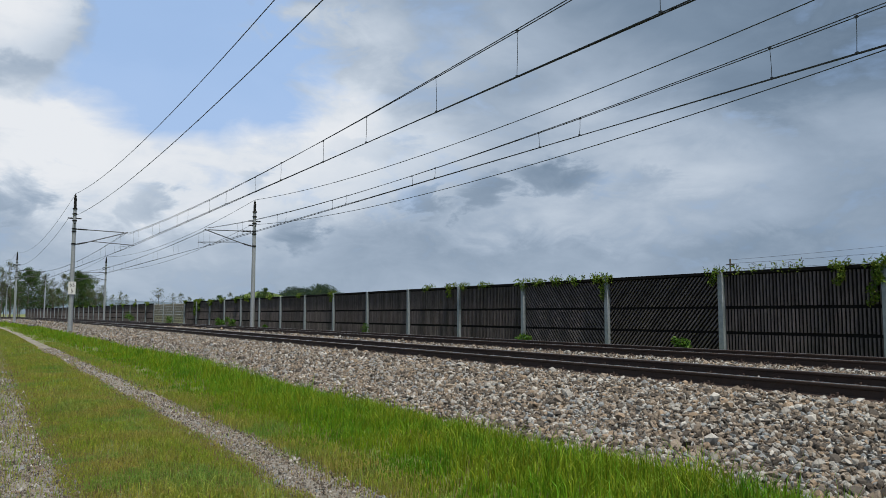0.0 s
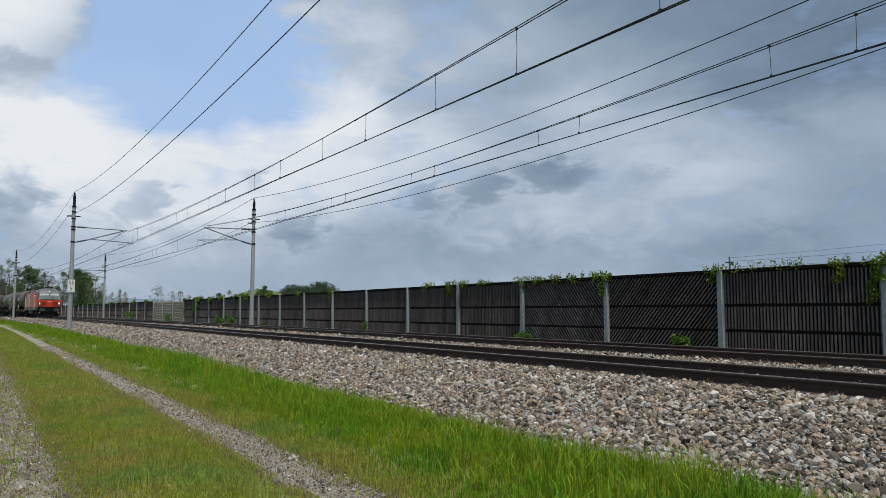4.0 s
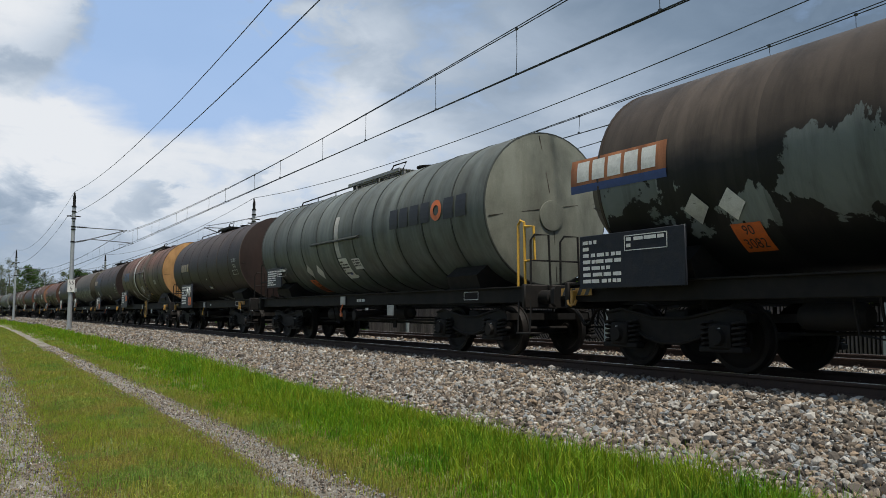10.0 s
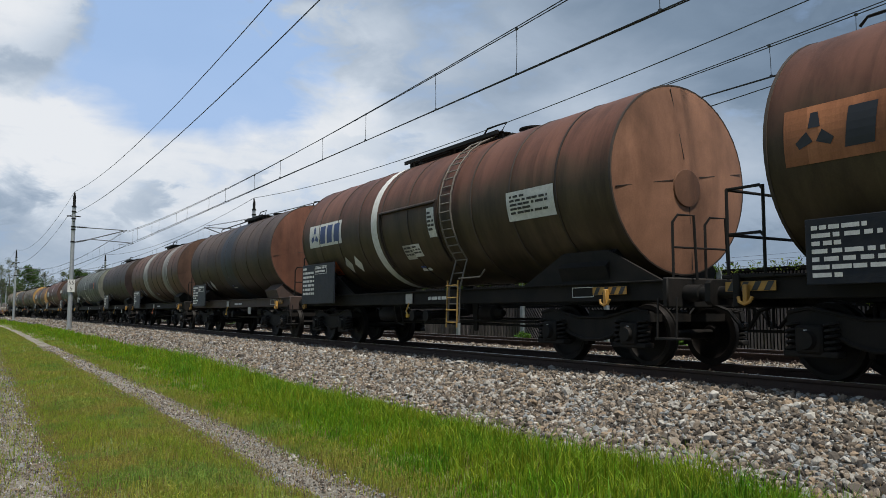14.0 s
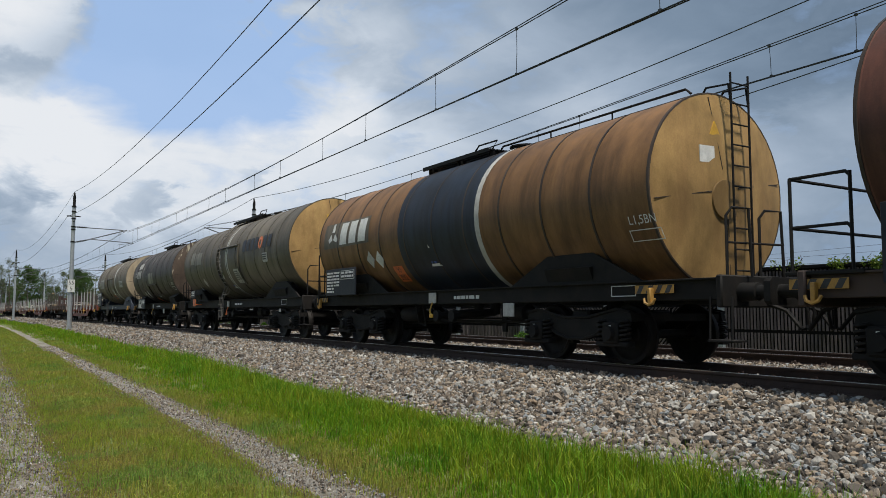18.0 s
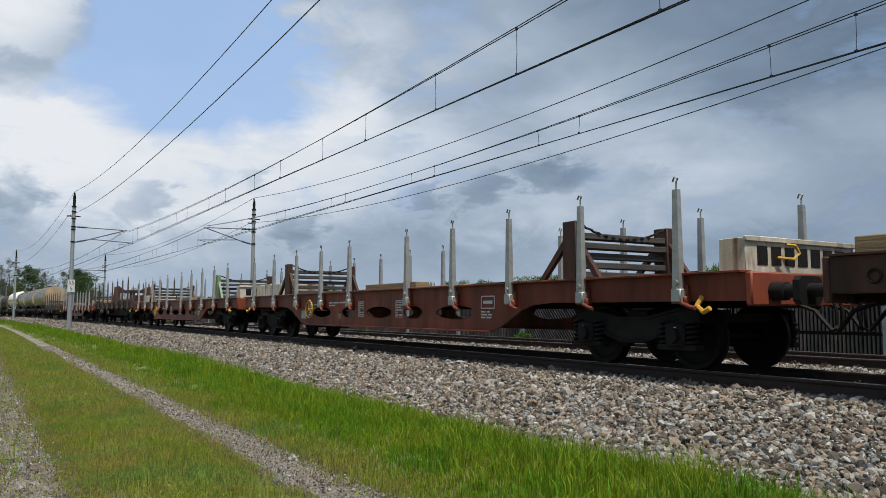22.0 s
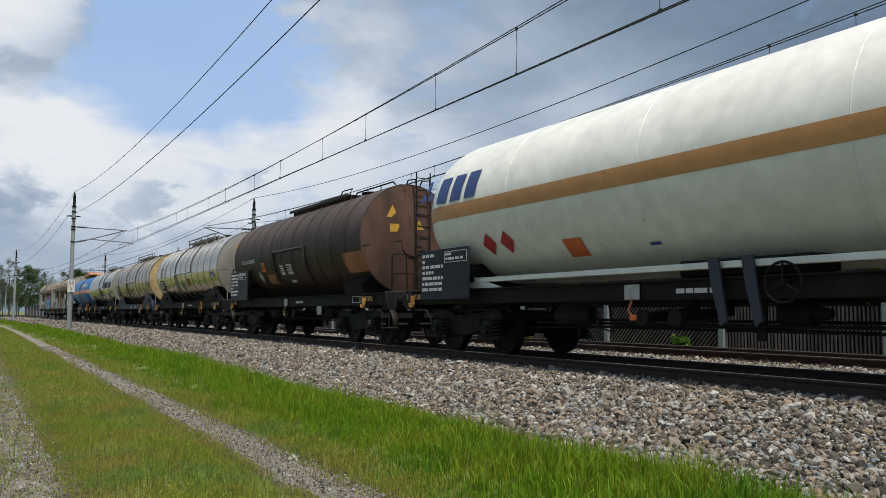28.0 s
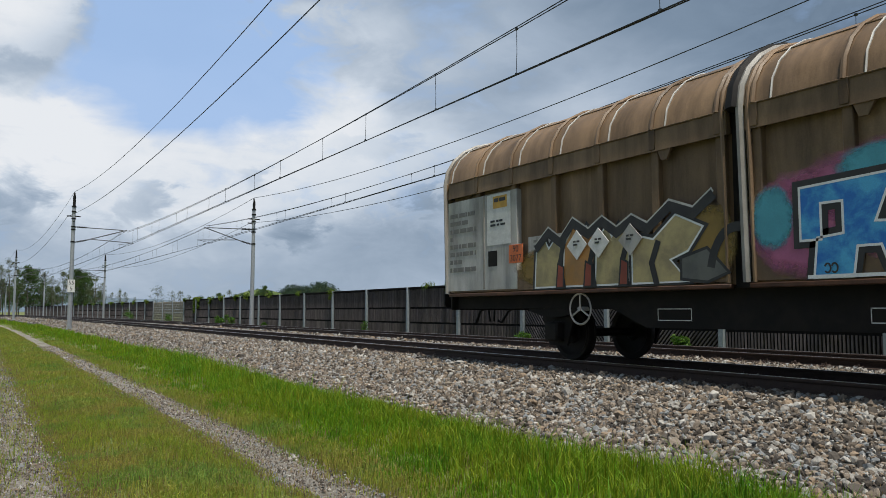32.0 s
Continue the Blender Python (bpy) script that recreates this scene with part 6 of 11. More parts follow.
    T(282.2, 15.15, "beige-brown tank wagon with white hoop and cream end", BEIGE, CREAM, inset=1.4, rear=1.45, r=1.49, cz=2.87, rings=12, hoops=((5.83, 0.34, WHITE),), mark=("blades", 13.3, 10.9, 2.78, PALE), ladder="side", seed=20, web=True, ladder_at=9.46, gang=(9.58, 6.1), rail="", ledge=(8.9, 6.4, 3.07), placards=((7.12, 2.13, 0.42, 0.36, "white"), (6.55, 2.1, 0.46, 0.36, "pale"), (7.75, 1.82, 0.42, 0.3, "orange"), (3.5, 2.57, 1.2, 0.4, "pale"), (9.95, 2.65, 0.22, 0.55, "yellow"),), board=(13.9, 12.0, 2.2, 1.2), diamonds=((6.9, 1.8), (6.45, 1.95),), frame=NAVY)
    T(440.0, 14.0, "weathered steel-clad tank wagon with cream end", DULL, CREAM, r=1.42, cz=2.66, rings=13, frame=UNDER, ladder=None, seed=21, boards=False, signs=((-0.55, 3.55, 0.15, "triangle"), (-0.5, 3.2, 0.12, "plate")), rear=1.28, inset=0.9, walk_mat=WALKGREY, rail="")
    T(454.0, 13.5, "weathered steel-clad tank wagon with amber end", DULL, CREAM, r=1.42, cz=2.66, rings=12, ladder=None, seed=22, boards=False, signs=((-0.55, 3.55, 0.15, "triangle"), (-0.5, 3.2, 0.12, "plate")), rear=1.28, inset=0.9, walk_mat=WALKGREY, rail="")
    T(467.5, 13.2, "shiny gold-tinted steel-clad tank wagon", STEEL, CREAM, inset=0.9, rear=1.36, r=1.42, cz=2.65, rings=10, frame=NAVY, mark=("blades", 11.05, 8.8, 2.72, NIGHTBLUE), ladder=None, seed=23, web=True, boards=False, signs=((-0.55, 3.55, 0.15, "triangle"), (-0.5, 3.2, 0.12, "plate"),), gang=(8.42, 3.9), rail="", walk_mat=WALKGREY, ledge=(8.04, 5.0, 2.55), placards=((10.35, 2.0, 0.9, 0.36, "dark"), (9.37, 1.9, 0.42, 0.3, "orange"), (6.9, 1.95, 0.6, 0.4, "pale"), (6.5, 1.9, 0.5, 0.36, "white"),), diamonds=((8.95, 2.05),), tri=(5.75, 1.9))
    T(496.2, 13.65, "dark red-brown tank wagon with warning signs on its end", BROWN, RUSTEND, inset=1.72, rear=1.35, r=1.4, cz=2.64, rings=12, seed=25, signs=((-0.55, 3.3, 0.17, "triangle"), (-0.5, 2.9, 0.13, "plate"), (0.2, 3.0, 0.14, "triangle"),), ledge=(8.1, 5.5, 2.67), placards=((7.54, 2.09, 0.3, 0.3, "white"), (6.9, 2.09, 0.42, 0.3, "white"), (9.23, 2.25, 0.38, 0.3, "orange"), (8.7, 1.85, 0.7, 0.3, "salmon"), (2.25, 2.05, 1.2, 0.5, "salmon"), (10.7, 2.5, 1.4, 0.12, "pale"),), board=(12.55, 10.6, 2.2, 1.2), diamonds=((9.7, 1.95),), gang=(8.86, 4.31), rail="front", walk_mat=BROWNWALK, ladder="end", pivots=(2.5, 11.23))
    T(509.85, 13.85, "mirror-bright steel-clad tank wagon reflecting the grass", BRIGHT, SILVEREND, inset=1.17, rear=1.1, r=1.39, cz=2.63, rings=12, end_rail=False, seed=26, web=True, wheel=(3.82, WHEELORANGE), boards=False, signs=((-0.55, 3.4, 0.15, "triangle"), (-0.5, 3.05, 0.12, "plate"),), ledge=(8.52, 5.45, 2.55), placards=((7.35, 1.98, 0.46, 0.4, "pale"), (6.1, 2.13, 0.34, 0.3, "orange"), (2.02, 2.3, 0.7, 0.26, "pale"), (11.6, 2.1, 0.9, 0.5, "dark"),), diamonds=((6.55, 2.1),), gang=(9.14, 4.4), rail="", walk_mat=WALKGREY, mark=("loop", 12.0, 10.85, 2.72, MAROON), pivots=(2.47, 11.53))
    T(523.7, 13.75, "gold-tinted steel-clad tank wagon with navy frame", STEEL, GOLDEND, inset=1.05, rear=1.18, r=1.4, cz=2.63, rings=12, frame=NAVY, end_rail=False, seed=27, web=True, wheel=(3.64, WHEELORANGE), boards=False, signs=((-0.55, 3.4, 0.15, "triangle"), (-0.5, 3.05, 0.12, "plate"),), ledge=(8.38, 5.2, 2.58), placards=((7.15, 1.95, 0.5, 0.46, "pale"), (11.7, 2.15, 0.9, 0.66, "dark"), (10.7, 1.93, 0.3, 0.26, "orange"), (1.73, 2.3, 0.6, 0.26, "pale"),), diamonds=((10.32, 1.97),), gang=(8.87, 4.52), rail="", walk_mat=WALKGREY, mark=("loop", 12.1, 10.8, 2.8, MAROON), pivots=(2.35, 11.38))
    silver = T(537.45, 13.25, "silver steel-clad tank wagon with dark company mark", BRIGHT, SILVEREND, inset=0.95, rear=0.65, r=1.36, cz=2.64, rings=12, mark=("ring", 4.7, 1.55, 2.72, CHARCOAL), ladder=None, seed=28, web=True, wheel=(9.19, WHEELORANGE), boards=False, gang=(8.02, 4.86), rail="rear", walk_mat=WALKGREY, ledge=(7.05, 5.05, 2.62), patches=((5.2, 4.95, 1.6, 2.6, WHITE),), placards=((11.05, 1.87, 1.15, 0.26, "dark"), (10.05, 1.88, 0.85, 0.28, "dark"), (7.9, 1.9, 0.8, 0.5, "dark"), (6.27, 2.2, 0.45, 0.4, "blue"), (5.65, 2.15, 0.36, 0.5, "white"), (6.87, 2.0, 0.3, 0.5, "yellow"), (2.6, 1.98, 0.36, 0.3, "orange"), (1.69, 2.2, 0.8, 0.3, "pale"),), diamonds=((3.11, 1.95),), pivots=(2.24, 11.03))

    for k in range(7):                               # the same mark on the end plate of the silver wagon
        y = -0.80 + 0.26 * k
        x = -0.865 + 0.125 * (1 - math.hypot(y, 0.68) / 1.36)
        if k == 4:
            part("end_mark_ring", Shape().lathe([(-0.005, 0.10), (0.005, 0.10), (0.005, 0.05), (-0.005, 0.05)], 18, "x", x, y, 3.33), ORANGE, silver)
        else:
            part("end_mark_block", Shape().box(x - 0.05, x + 0.006, y - 0.10, y + 0.10, 3.22, 3.44), CHARCOAL, silver)
    rd = part("roundel", Shape().lathe([(-0.03, 0.19), (0.012, 0.19), (0.012, 0.0)], 24, "x", -0.785, 0.1, 2.72), WHITE, silver, "white roundel with a red field")
    part("red_field", Shape().lathe([(0.012, 0.115), (0.016, 0.11), (0.016, 0.0)], 20, "x", -0.785, 0.1, 2.72), SIGNRED, rd)
    part("handrail", Shape().tube([(-1.0, -1.05, 1.24), (-1.0, -1.05, 2.36), (-0.93, -1.05, 2.44), (-0.82, -1.05, 2.40), (-0.8, -1.05, 1.24)], 0.026, 6).tube([(-0.8, -1.05, 2.32), (-0.55, -1.05, 2.30), (-0.52, -1.05, 1.72), (-0.8, -1.05, 1.70)], 0.024, 6), YELLOW, green, "bright yellow handrail at the tank end")


build_tanks()

# ---- the locomotive ----
LOCORED = material("loco_red", (0.66, 0.056, 0.018), (0.56, 0.046, 0.018), 0.42, scale=1.2, bump=0.02, fine=30, spread=0.7, third=(0.33, 0.042, 0.026), third_scale=0.45, third_edge=(0.58, 0.74))
LOCOGREY = material("loco_grey", (0.038, 0.043, 0.049), (0.050, 0.050, 0.050), 0.45, scale=2, bump=0.03)
ROOFGREY = material("roof_grey", (0.088, 0.097, 0.106), (0.062, 0.067, 0.072), 0.45, scale=2, bump=0.05)
MASKGREY = material("mask_grey", (0.036, 0.040, 0.045), (0.026, 0.028, 0.030), 0.4, scale=2, bump=0.02)
LOGOGREY = material("pale_grey_mark", (0.52, 0.53, 0.47), (0.44, 0.44, 0.39), 0.5, scale=2, bump=0.02)
SILVER = material("silver_rail", (0.52, 0.53, 0.53), (0.4, 0.4, 0.4), 0.4, 0.3, scale=8, bump=0.02)
SCREEN = glass("windscreen_glass", (0.10, 0.125, 0.125))
SCREEN.node_tree.nodes["Principled BSDF"].inputs["Coat Weight"].default_value = 1.0
LAMPLIT = material("lit_headlamp", (0.8, 0.75, 0.6), None, 0.3, bump=0, glow=((1.0, 0.80, 0.46), 5.0))
LAMPGLASS = glass("lamp_glass", (0.10, 0.11, 0.11), 0.12)
LENS = glass("lamp_lens", (0.42, 0.46, 0.46), 0.10)
DISC = material("brake_disc", (0.22, 0.25, 0.13), (0.15, 0.16, 0.10), 0.5, 0.3, scale=9)
BLIND = material("cab_blind", (0.26, 0.29, 0.30), None, 0.5, bump=0)


def loco_bogie(w, x):
    b = part("bogie", Shape().box(-2.2, 2.2, -0.9, 0.9, 0.62, 0.82, 0.03).box(-0.5, 0.5, -1.1, 1.1, 0.45, 0.75, 0.04), UNDER, w, "black four-wheel motor bogie", at=(x, 0, 0))
    for e in (-1, 1):
        out = [(-2.3, 0.55), (-2.25, 0.85), (-0.7, 0.95), (0.7, 0.95), (2.25, 0.85), (2.3, 0.55), (1.0, 0.62), (0.6, 0.40), (-0.6, 0.40), (-1.0, 0.62)]
        part("side_frame", Shape().prism(out, e * 1.02, e * 1.14), UNDER, b)
    for dx in (-1.5, 1.5):
        ws = part("wheel_set", shared("loco_wheel_set", lambda: wheel_pair(0.625), WHEEL), None, b, "large spoked-look driving wheels", at=(dx, 0, 0.625))
        for e in (-1, 1):
            part("brake_disc", Shape().lathe([(e * 0.775, 0.36), (e * 0.785, 0.37), (e * 0.785, 0.49), (e * 0.775, 0.50)], 36, "y"), DISC, ws, "greenish brake disc on the wheel face")
            for k in range(6):
                a = k * math.pi / 3
                part("disc_bolt", shared("disc_bolt", lambda: Shape().cyl((0, -0.012, 0), (0, 0.012, 0), 0.03, n=8), BLACK), None, ws, at=(0.43 * math.sin(a), e * 0.787, 0.43 * math.cos(a)))
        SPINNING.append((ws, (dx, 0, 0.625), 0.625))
        for e in (-1, 1):
            part("axle_box", Shape().box(dx - 0.22, dx + 0.22, e * 1.12 - 0.1, e * 1.12 + 0.1, 0.45, 0.8, 0.04).cyl((dx, e * 1.2, 0.625), (dx, e * 1.27, 0.625), 0.15, 0.13, 16), UNDER, b)
            for ex in (-0.42, 0.42):
                part("spring", Shape().tube([(dx + ex + 0.11 * math.cos(i * 0.8), e * 1.16 + 0.11 * math.sin(i * 0.8), 0.66 + 0.32 * i / 40) for i in range(41)], 0.026, 5), UNDER, b)
    part("damper", Shape().cyl((0.5, -1.24, 0.72), (1.05, -1.24, 0.75), 0.07, n=12).cyl((1.0, -1.24, 0.75), (1.45, -1.24, 0.78), 0.045, n=10).box(0.35, 0.62, -1.32, -1.15, 0.62, 0.86, 0.02), LOCOGREY, b, "grey hydraulic yaw damper")
    part("hose", Shape().tube([(-0.9, -1.2, 0.98), (-0.8, -1.26, 0.7), (-0.5, -1.26, 0.5), (-0.3, -1.2, 0.7)], 0.022).tube([(-1.9, -1.2, 1.0), (-1.8, -1.28, 0.6), (-1.5, -1.26, 0.42), (-1.2, -1.2, 0.6)], 0.018), BLACK, b)


def locomotive():
    L = 18.3
    w = thing("locomotive", "red and grey electric locomotive with lit headlamps and one raised pantograph", "locomotive")
    rings = []
    z_cab = (1.04, 1.44, 2.38, 3.34, 3.64, 3.89, 3.96)
    r0x = (-0.64, -0.53, -0.45, -0.96, -1.17, -1.48, -1.56)
    r0y = (1.36, 1.36, 1.34, 1.20, 1.04, 0.6, 0.0)
    r1x = [x - 0.17 for x in r0x]
    r1y = (1.45, 1.47, 1.455, 1.35, 1.16, 0.72, 0.0)
    full = (1.47, 1.50, 1.50, 1.47, 1.30, 0.8, 0.0)
    room_z = (1.04, 1.44, 2.38, 3.38, 3.70, 3.86, 3.90)
    room_y = (1.47, 1.50, 1.50, 1.47, 1.24, 0.8, 0.0)
    rings.append([(r0x[i], r0y[i], z_cab[i]) for i in range(7)])
    rings.append([(r1x[i], r1y[i], z_cab[i]) for i in range(7)])
    rings.append([(-2.35, full[i], z_cab[i]) for i in range(7)])
    rings.append([(-3.78, full[i], z_cab[i] + (0.03 if i > 3 else 0)) for i in range(7)])
    rings.append([(-3.80, room_y[i], room_z[i]) for i in range(7)])
    for r in rings[::-1]:
        rings.append([(-L - x, y, z) for x, y, z in r])
    n = len(rings)

    def strip_faces(a, b, lv, side):
        p = [rings[a][lv], rings[b][lv], rings[b][lv + 1], rings[a][lv + 1]]
        return [(x, side * y, z) for x, y, z in p]
    parts = {"skirt": Shape(), "body_side": Shape(), "cab_mask": Shape(), "rear_cab_mask": Shape(), "roof": Shape()}
    for a in range(n - 1):
        for side in (-1, 1):
            for lv in range(6):
                q4 = strip_faces(a, a + 1, lv, side)
                if lv == 0:
                    key = "skirt"
                elif lv == 1:
                    key = "body_side"
                elif lv == 2:
                    if a in (0, n - 2):
                        key = "cab_mask" if a == 0 else "rear_cab_mask"
                    elif a in (1, n - 3):
                        f, b2 = (rings[1], rings[2]) if a == 1 else (rings[n - 2], rings[n - 3])
                        u = 0.14
                        mid = tuple(f[3][k] + (b2[3][k] - f[3][k]) * u for k in range(3))
                        sg = lambda p: (p[0], side * p[1], p[2])
                        parts["cab_mask" if a == 1 else "rear_cab_mask"].add([sg(f[2]), sg(mid), sg(f[3])], ((0, 1, 2),))
                        parts["body_side"].add([sg(f[2]), sg(b2[2]), sg(b2[3]), sg(mid)], ((0, 1, 2, 3),))
                        continue
                    else:
                        key = "body_side"
                else:
                    key = "roof"
                parts[key].add(q4, ((0, 1, 2, 3),))
    for tag, lv_mats in (("front", 0), ("rear", n - 1)):
        R = rings[lv_mats]
        quad = lambda i: [(R[i][0], -R[i][1], R[i][2]), (R[i][0], R[i][1], R[i][2]), (R[i + 1][0], R[i + 1][1], R[i + 1][2]), (R[i + 1][0], -R[i + 1][1], R[i + 1][2])]
        part("buffer_beam", Shape().add(quad(0), ((0, 1, 2, 3),)), UNDER, w, "black buffer beam under the red front")
        part("cab_front", Shape().add(quad(1), ((0, 1, 2, 3),)), LOCORED, w, "red lower cab front")
        parts["cab_mask" if tag == "front" else "rear_cab_mask"].add(quad(2), ((0, 1, 2, 3),))
        for i in (3, 4, 5):
            parts["roof"].add(quad(i), ((0, 1, 2, 3),))
    mats = {"skirt": LOCOGREY, "body_side": LOCORED, "cab_mask": MASKGREY, "rear_cab_mask": MASKGREY, "roof": ROOFGREY}
    labels = {"skirt": "dark grey lower skirt", "body_side": "faded red body side", "cab_mask": "grey windscreen surround", "rear_cab_mask": "grey windscreen surround", "roof": "dark grey roof"}
    for k, s in parts.items():
        part(k.replace("rear_", ""), s.weld(), mats[k], w, labels[k])
    part("floor_pan", Shape().box(-L + 0.6, -0.6, -1.3, 1.3, 0.98, 1.06), UNDER, w)

    # front face: windscreen in two panes, grilles, lamps
    for flip in (0, 1):
        fx = (lambda x: x) if not flip else (lambda x: -L - x)
        d = 1 if not flip else -1
        z0, z1 = 2.46, 3.31
        xa = lambda z: -0.45 - 0.51 * (z - 2.38) / 0.96
        for e in (-1, 1):
            ya = 0.05
            pane = Shape().add([(fx(xa(z0) + 0.012), e * ya, z0), (fx(xa(z0) + 0.012), e * 1.30, z0), (fx(xa(z1) + 0.012), e * 1.18, z1), (fx(xa(z1) + 0.012), e * ya, z1)], ((0, 1, 2, 3),))
            wp = part("windscreen", pane, SCREEN, w, "dark reflecting windscreen pane")
            zb = 2.98
            # Roller blind made wide: its pale sheet also paints the sky's reflection.
            part("blind", Shape().add([(fx(xa(zb) + 0.016), e * 0.12, zb), (fx(xa(zb) + 0.016), e * 1.16, zb), (fx(xa(3.22) + 0.016), e * 1.10, 3.22), (fx(xa(3.22) + 0.016), e * 0.12, 3.22)], ((0, 1, 2, 3),)), BLIND, wp, "pale roller blind, widened to stand for reflected sky too")
            part("wiper", Shape().tube([(fx(-0.43), e * 0.25, 2.42), (fx(xa(2.9) + 0.04), e * 0.42, 2.9)], 0.014).tube([(fx(xa(2.55) + 0.035), e * 0.52, 2.55), (fx(xa(3.1) + 0.035), e * 0.36, 3.1)], 0.012), BLACK, w)
            for k in range(4):
                z = 1.56 + 0.16 * k
                part("grille_bar", Shape().box(fx(-0.515 + 0.014 * k) - 0.02, fx(-0.515 + 0.014 * k) + 0.02, min(e * (0.30 + 0.05 * k), e * 1.03), max(e * (0.30 + 0.05 * k), e * 1.03), z, z + 0.035), BLACK, w)
            lamp = part("headlight", Shape().prism([(e * 1.05, 1.58), (e * 1.355, 1.62), (e * 1.345, 2.10), (e * 1.05, 2.05)], fx(-0.56), fx(-0.44), "yz"), BLACK, w, "black-rimmed corner headlamp unit")
            part("lens", Shape().prism([(e * 1.08, 1.62), (e * 1.27, 1.65), (e * 1.255, 1.85), (e * 1.08, 1.84)], fx(-0.445), fx(-0.432), "yz"), LENS, lamp, "clear lower lamp lens")
            part("reflector", Shape().lathe([(0.0, 0.06), (0.02 * d, 0.055), (0.03 * d, 0.0)], 16, "x", fx(-0.44), e * 1.16, 1.94), LAMPLIT if not flip else LAMPGLASS, lamp, "lit round headlamp" if not flip else "")
            # Added hood: blocks the lamp's glow from the side.
            part("lamp_hood", Shape().lathe([(0.0, 0.062), (0.09 * d, 0.062), (0.09 * d, 0.075), (0.0, 0.075)], 18, "x", fx(-0.44), e * 1.16, 1.94), BLACK, lamp)
            part("reflector", Shape().lathe([(0.0, 0.075), (0.02 * d, 0.07), (0.03 * d, 0.0)], 16, "x", fx(-0.43), e * 1.17, 1.74), LENS, lamp)
        part("top_lamp", Shape().lathe([(0.0, 0.055), (0.02 * d, 0.05), (0.03 * d, 0.0)], 16, "x", fx(-1.085), 0.0, 3.48), LAMPLIT if not flip else LAMPGLASS, w, "lit round lamp above the windscreen" if not flip else "")
        part("lamp_hood", Shape().lathe([(-0.06 * d, 0.062), (0.03 * d, 0.062), (0.03 * d, 0.07), (-0.06 * d, 0.07)], 18, "x", fx(-1.09), 0.0, 3.48), MASKGREY, w)
        s = Shape()
        for k in range(3):
            s.box(fx(-0.475) - 0.012, fx(-0.475) + 0.012, -0.24 + 0.17 * k, -0.1 + 0.17 * k, 2.12, 2.26, 0.004)
        part("company_mark", s, LOGOGREY, w, "small pale company mark of plain blocks")
        part("wiper_box", Shape().box(fx(-0.45) - 0.02, fx(-0.45) + 0.02, -1.1, 1.1, 2.395, 2.44, 0.01), BLACK, w)
        part("snow_plough", Shape().prism([(-1.2, 0.13), (-1.28, 0.42), (1.28, 0.42), (1.2, 0.13)], fx(-0.78) - 0.05, fx(-0.78) + 0.05, "yz"), UNDER, w, "black steel snow plough")
        part("bogie_front", Shape().box(fx(-1.12) - 0.08, fx(-1.12) + 0.08, -1.15, 1.15, 0.36, 1.04, 0.03), UNDER, w, "black frame behind the buffers")
        for e in (-1, 1):
            part("plough_bracket", Shape().box(fx(-0.95) - 0.1, fx(-0.95) + 0.1, e * 0.7 - 0.1, e * 0.7 + 0.1, 0.4, 1.02, 0.02), UNDER, w)
        for e in (-1, 1):
            b = part("buffer", Shape().lathe([(0.0, 0.0), (0.0, 0.2), (0.12, 0.2), (0.14, 0.15), (0.35, 0.14), (0.36, 0.1), (0.58, 0.1)], 18, "x").prism([(-0.31, -0.13), (-0.28, -0.17), (0.28, -0.17), (0.31, -0.13), (0.31, 0.13), (0.28, 0.17), (-0.28, 0.17), (-0.31, 0.13)], 0.56, 0.62, "yz"), LOCOGREY, w, "wide dark buffer", at=(fx(-0.62), e * 0.875, 1.06))
            if flip:
                b.rotation_euler = (0, 0, math.pi)
            part("step_box", Shape().box(min(fx(-1.0), fx(-0.66)), max(fx(-1.0), fx(-0.66)), e * 1.36 - 0.08, e * 1.36 + 0.06, 0.86, 1.06, 0.02).box(min(fx(-0.96), fx(-0.70)), max(fx(-0.96), fx(-0.70)), e * 1.34 - 0.1, e * 1.34 + 0.05, 0.5, 0.56, 0.01).box(min(fx(-0.99), fx(-0.94)), max(fx(-0.99), fx(-0.94)), e * 1.34 - 0.08, e * 1.34 + 0.04, 0.5, 0.9, 0.01), UNDER, w)
            part("reflector_plate", Shape().box(fx(-0.6) - 0.01, fx(-0.6) + 0.01, e * 1.15 - 0.09, e * 1.15 + 0.09, 0.60, 0.74, 0.004), YELLOW, w, "small yellow plate")
        part("coupling_hook", Shape().box(min(fx(-0.62), fx(-0.15)), max(fx(-0.62), fx(-0.15)), -0.04, 0.04, 0.98, 1.08, 0.01).tube([(fx(-0.4), -0.08, 1.0), (fx(-0.28), -0.09, 0.7), (fx(-0.3), 0.0, 0.62), (fx(-0.28), 0.09, 0.7), (fx(-0.4), 0.08, 1.0)], 0.025), BLACK, w)
        part("brake_hose", Shape().tube([(fx(-0.6), 0.35, 1.1), (fx(-0.4), 0.38, 0.8), (fx(-0.5), 0.5, 0.55), (fx(-0.6), 0.6, 0.9)], 0.025).tube([(fx(-0.6), -0.3, 1.0), (fx(-0.4), -0.34, 0.75), (fx(-0.45), -0.42, 0.58), (fx(-0.6), -0.5, 0.85)], 0.025).tube([(fx(-0.6), 0.55, 1.12), (fx(-0.38), 0.62, 0.85), (fx(-0.45), 0.68, 0.6), (fx(-0.6), 0.72, 0.95)], 0.02), BLACK, w)

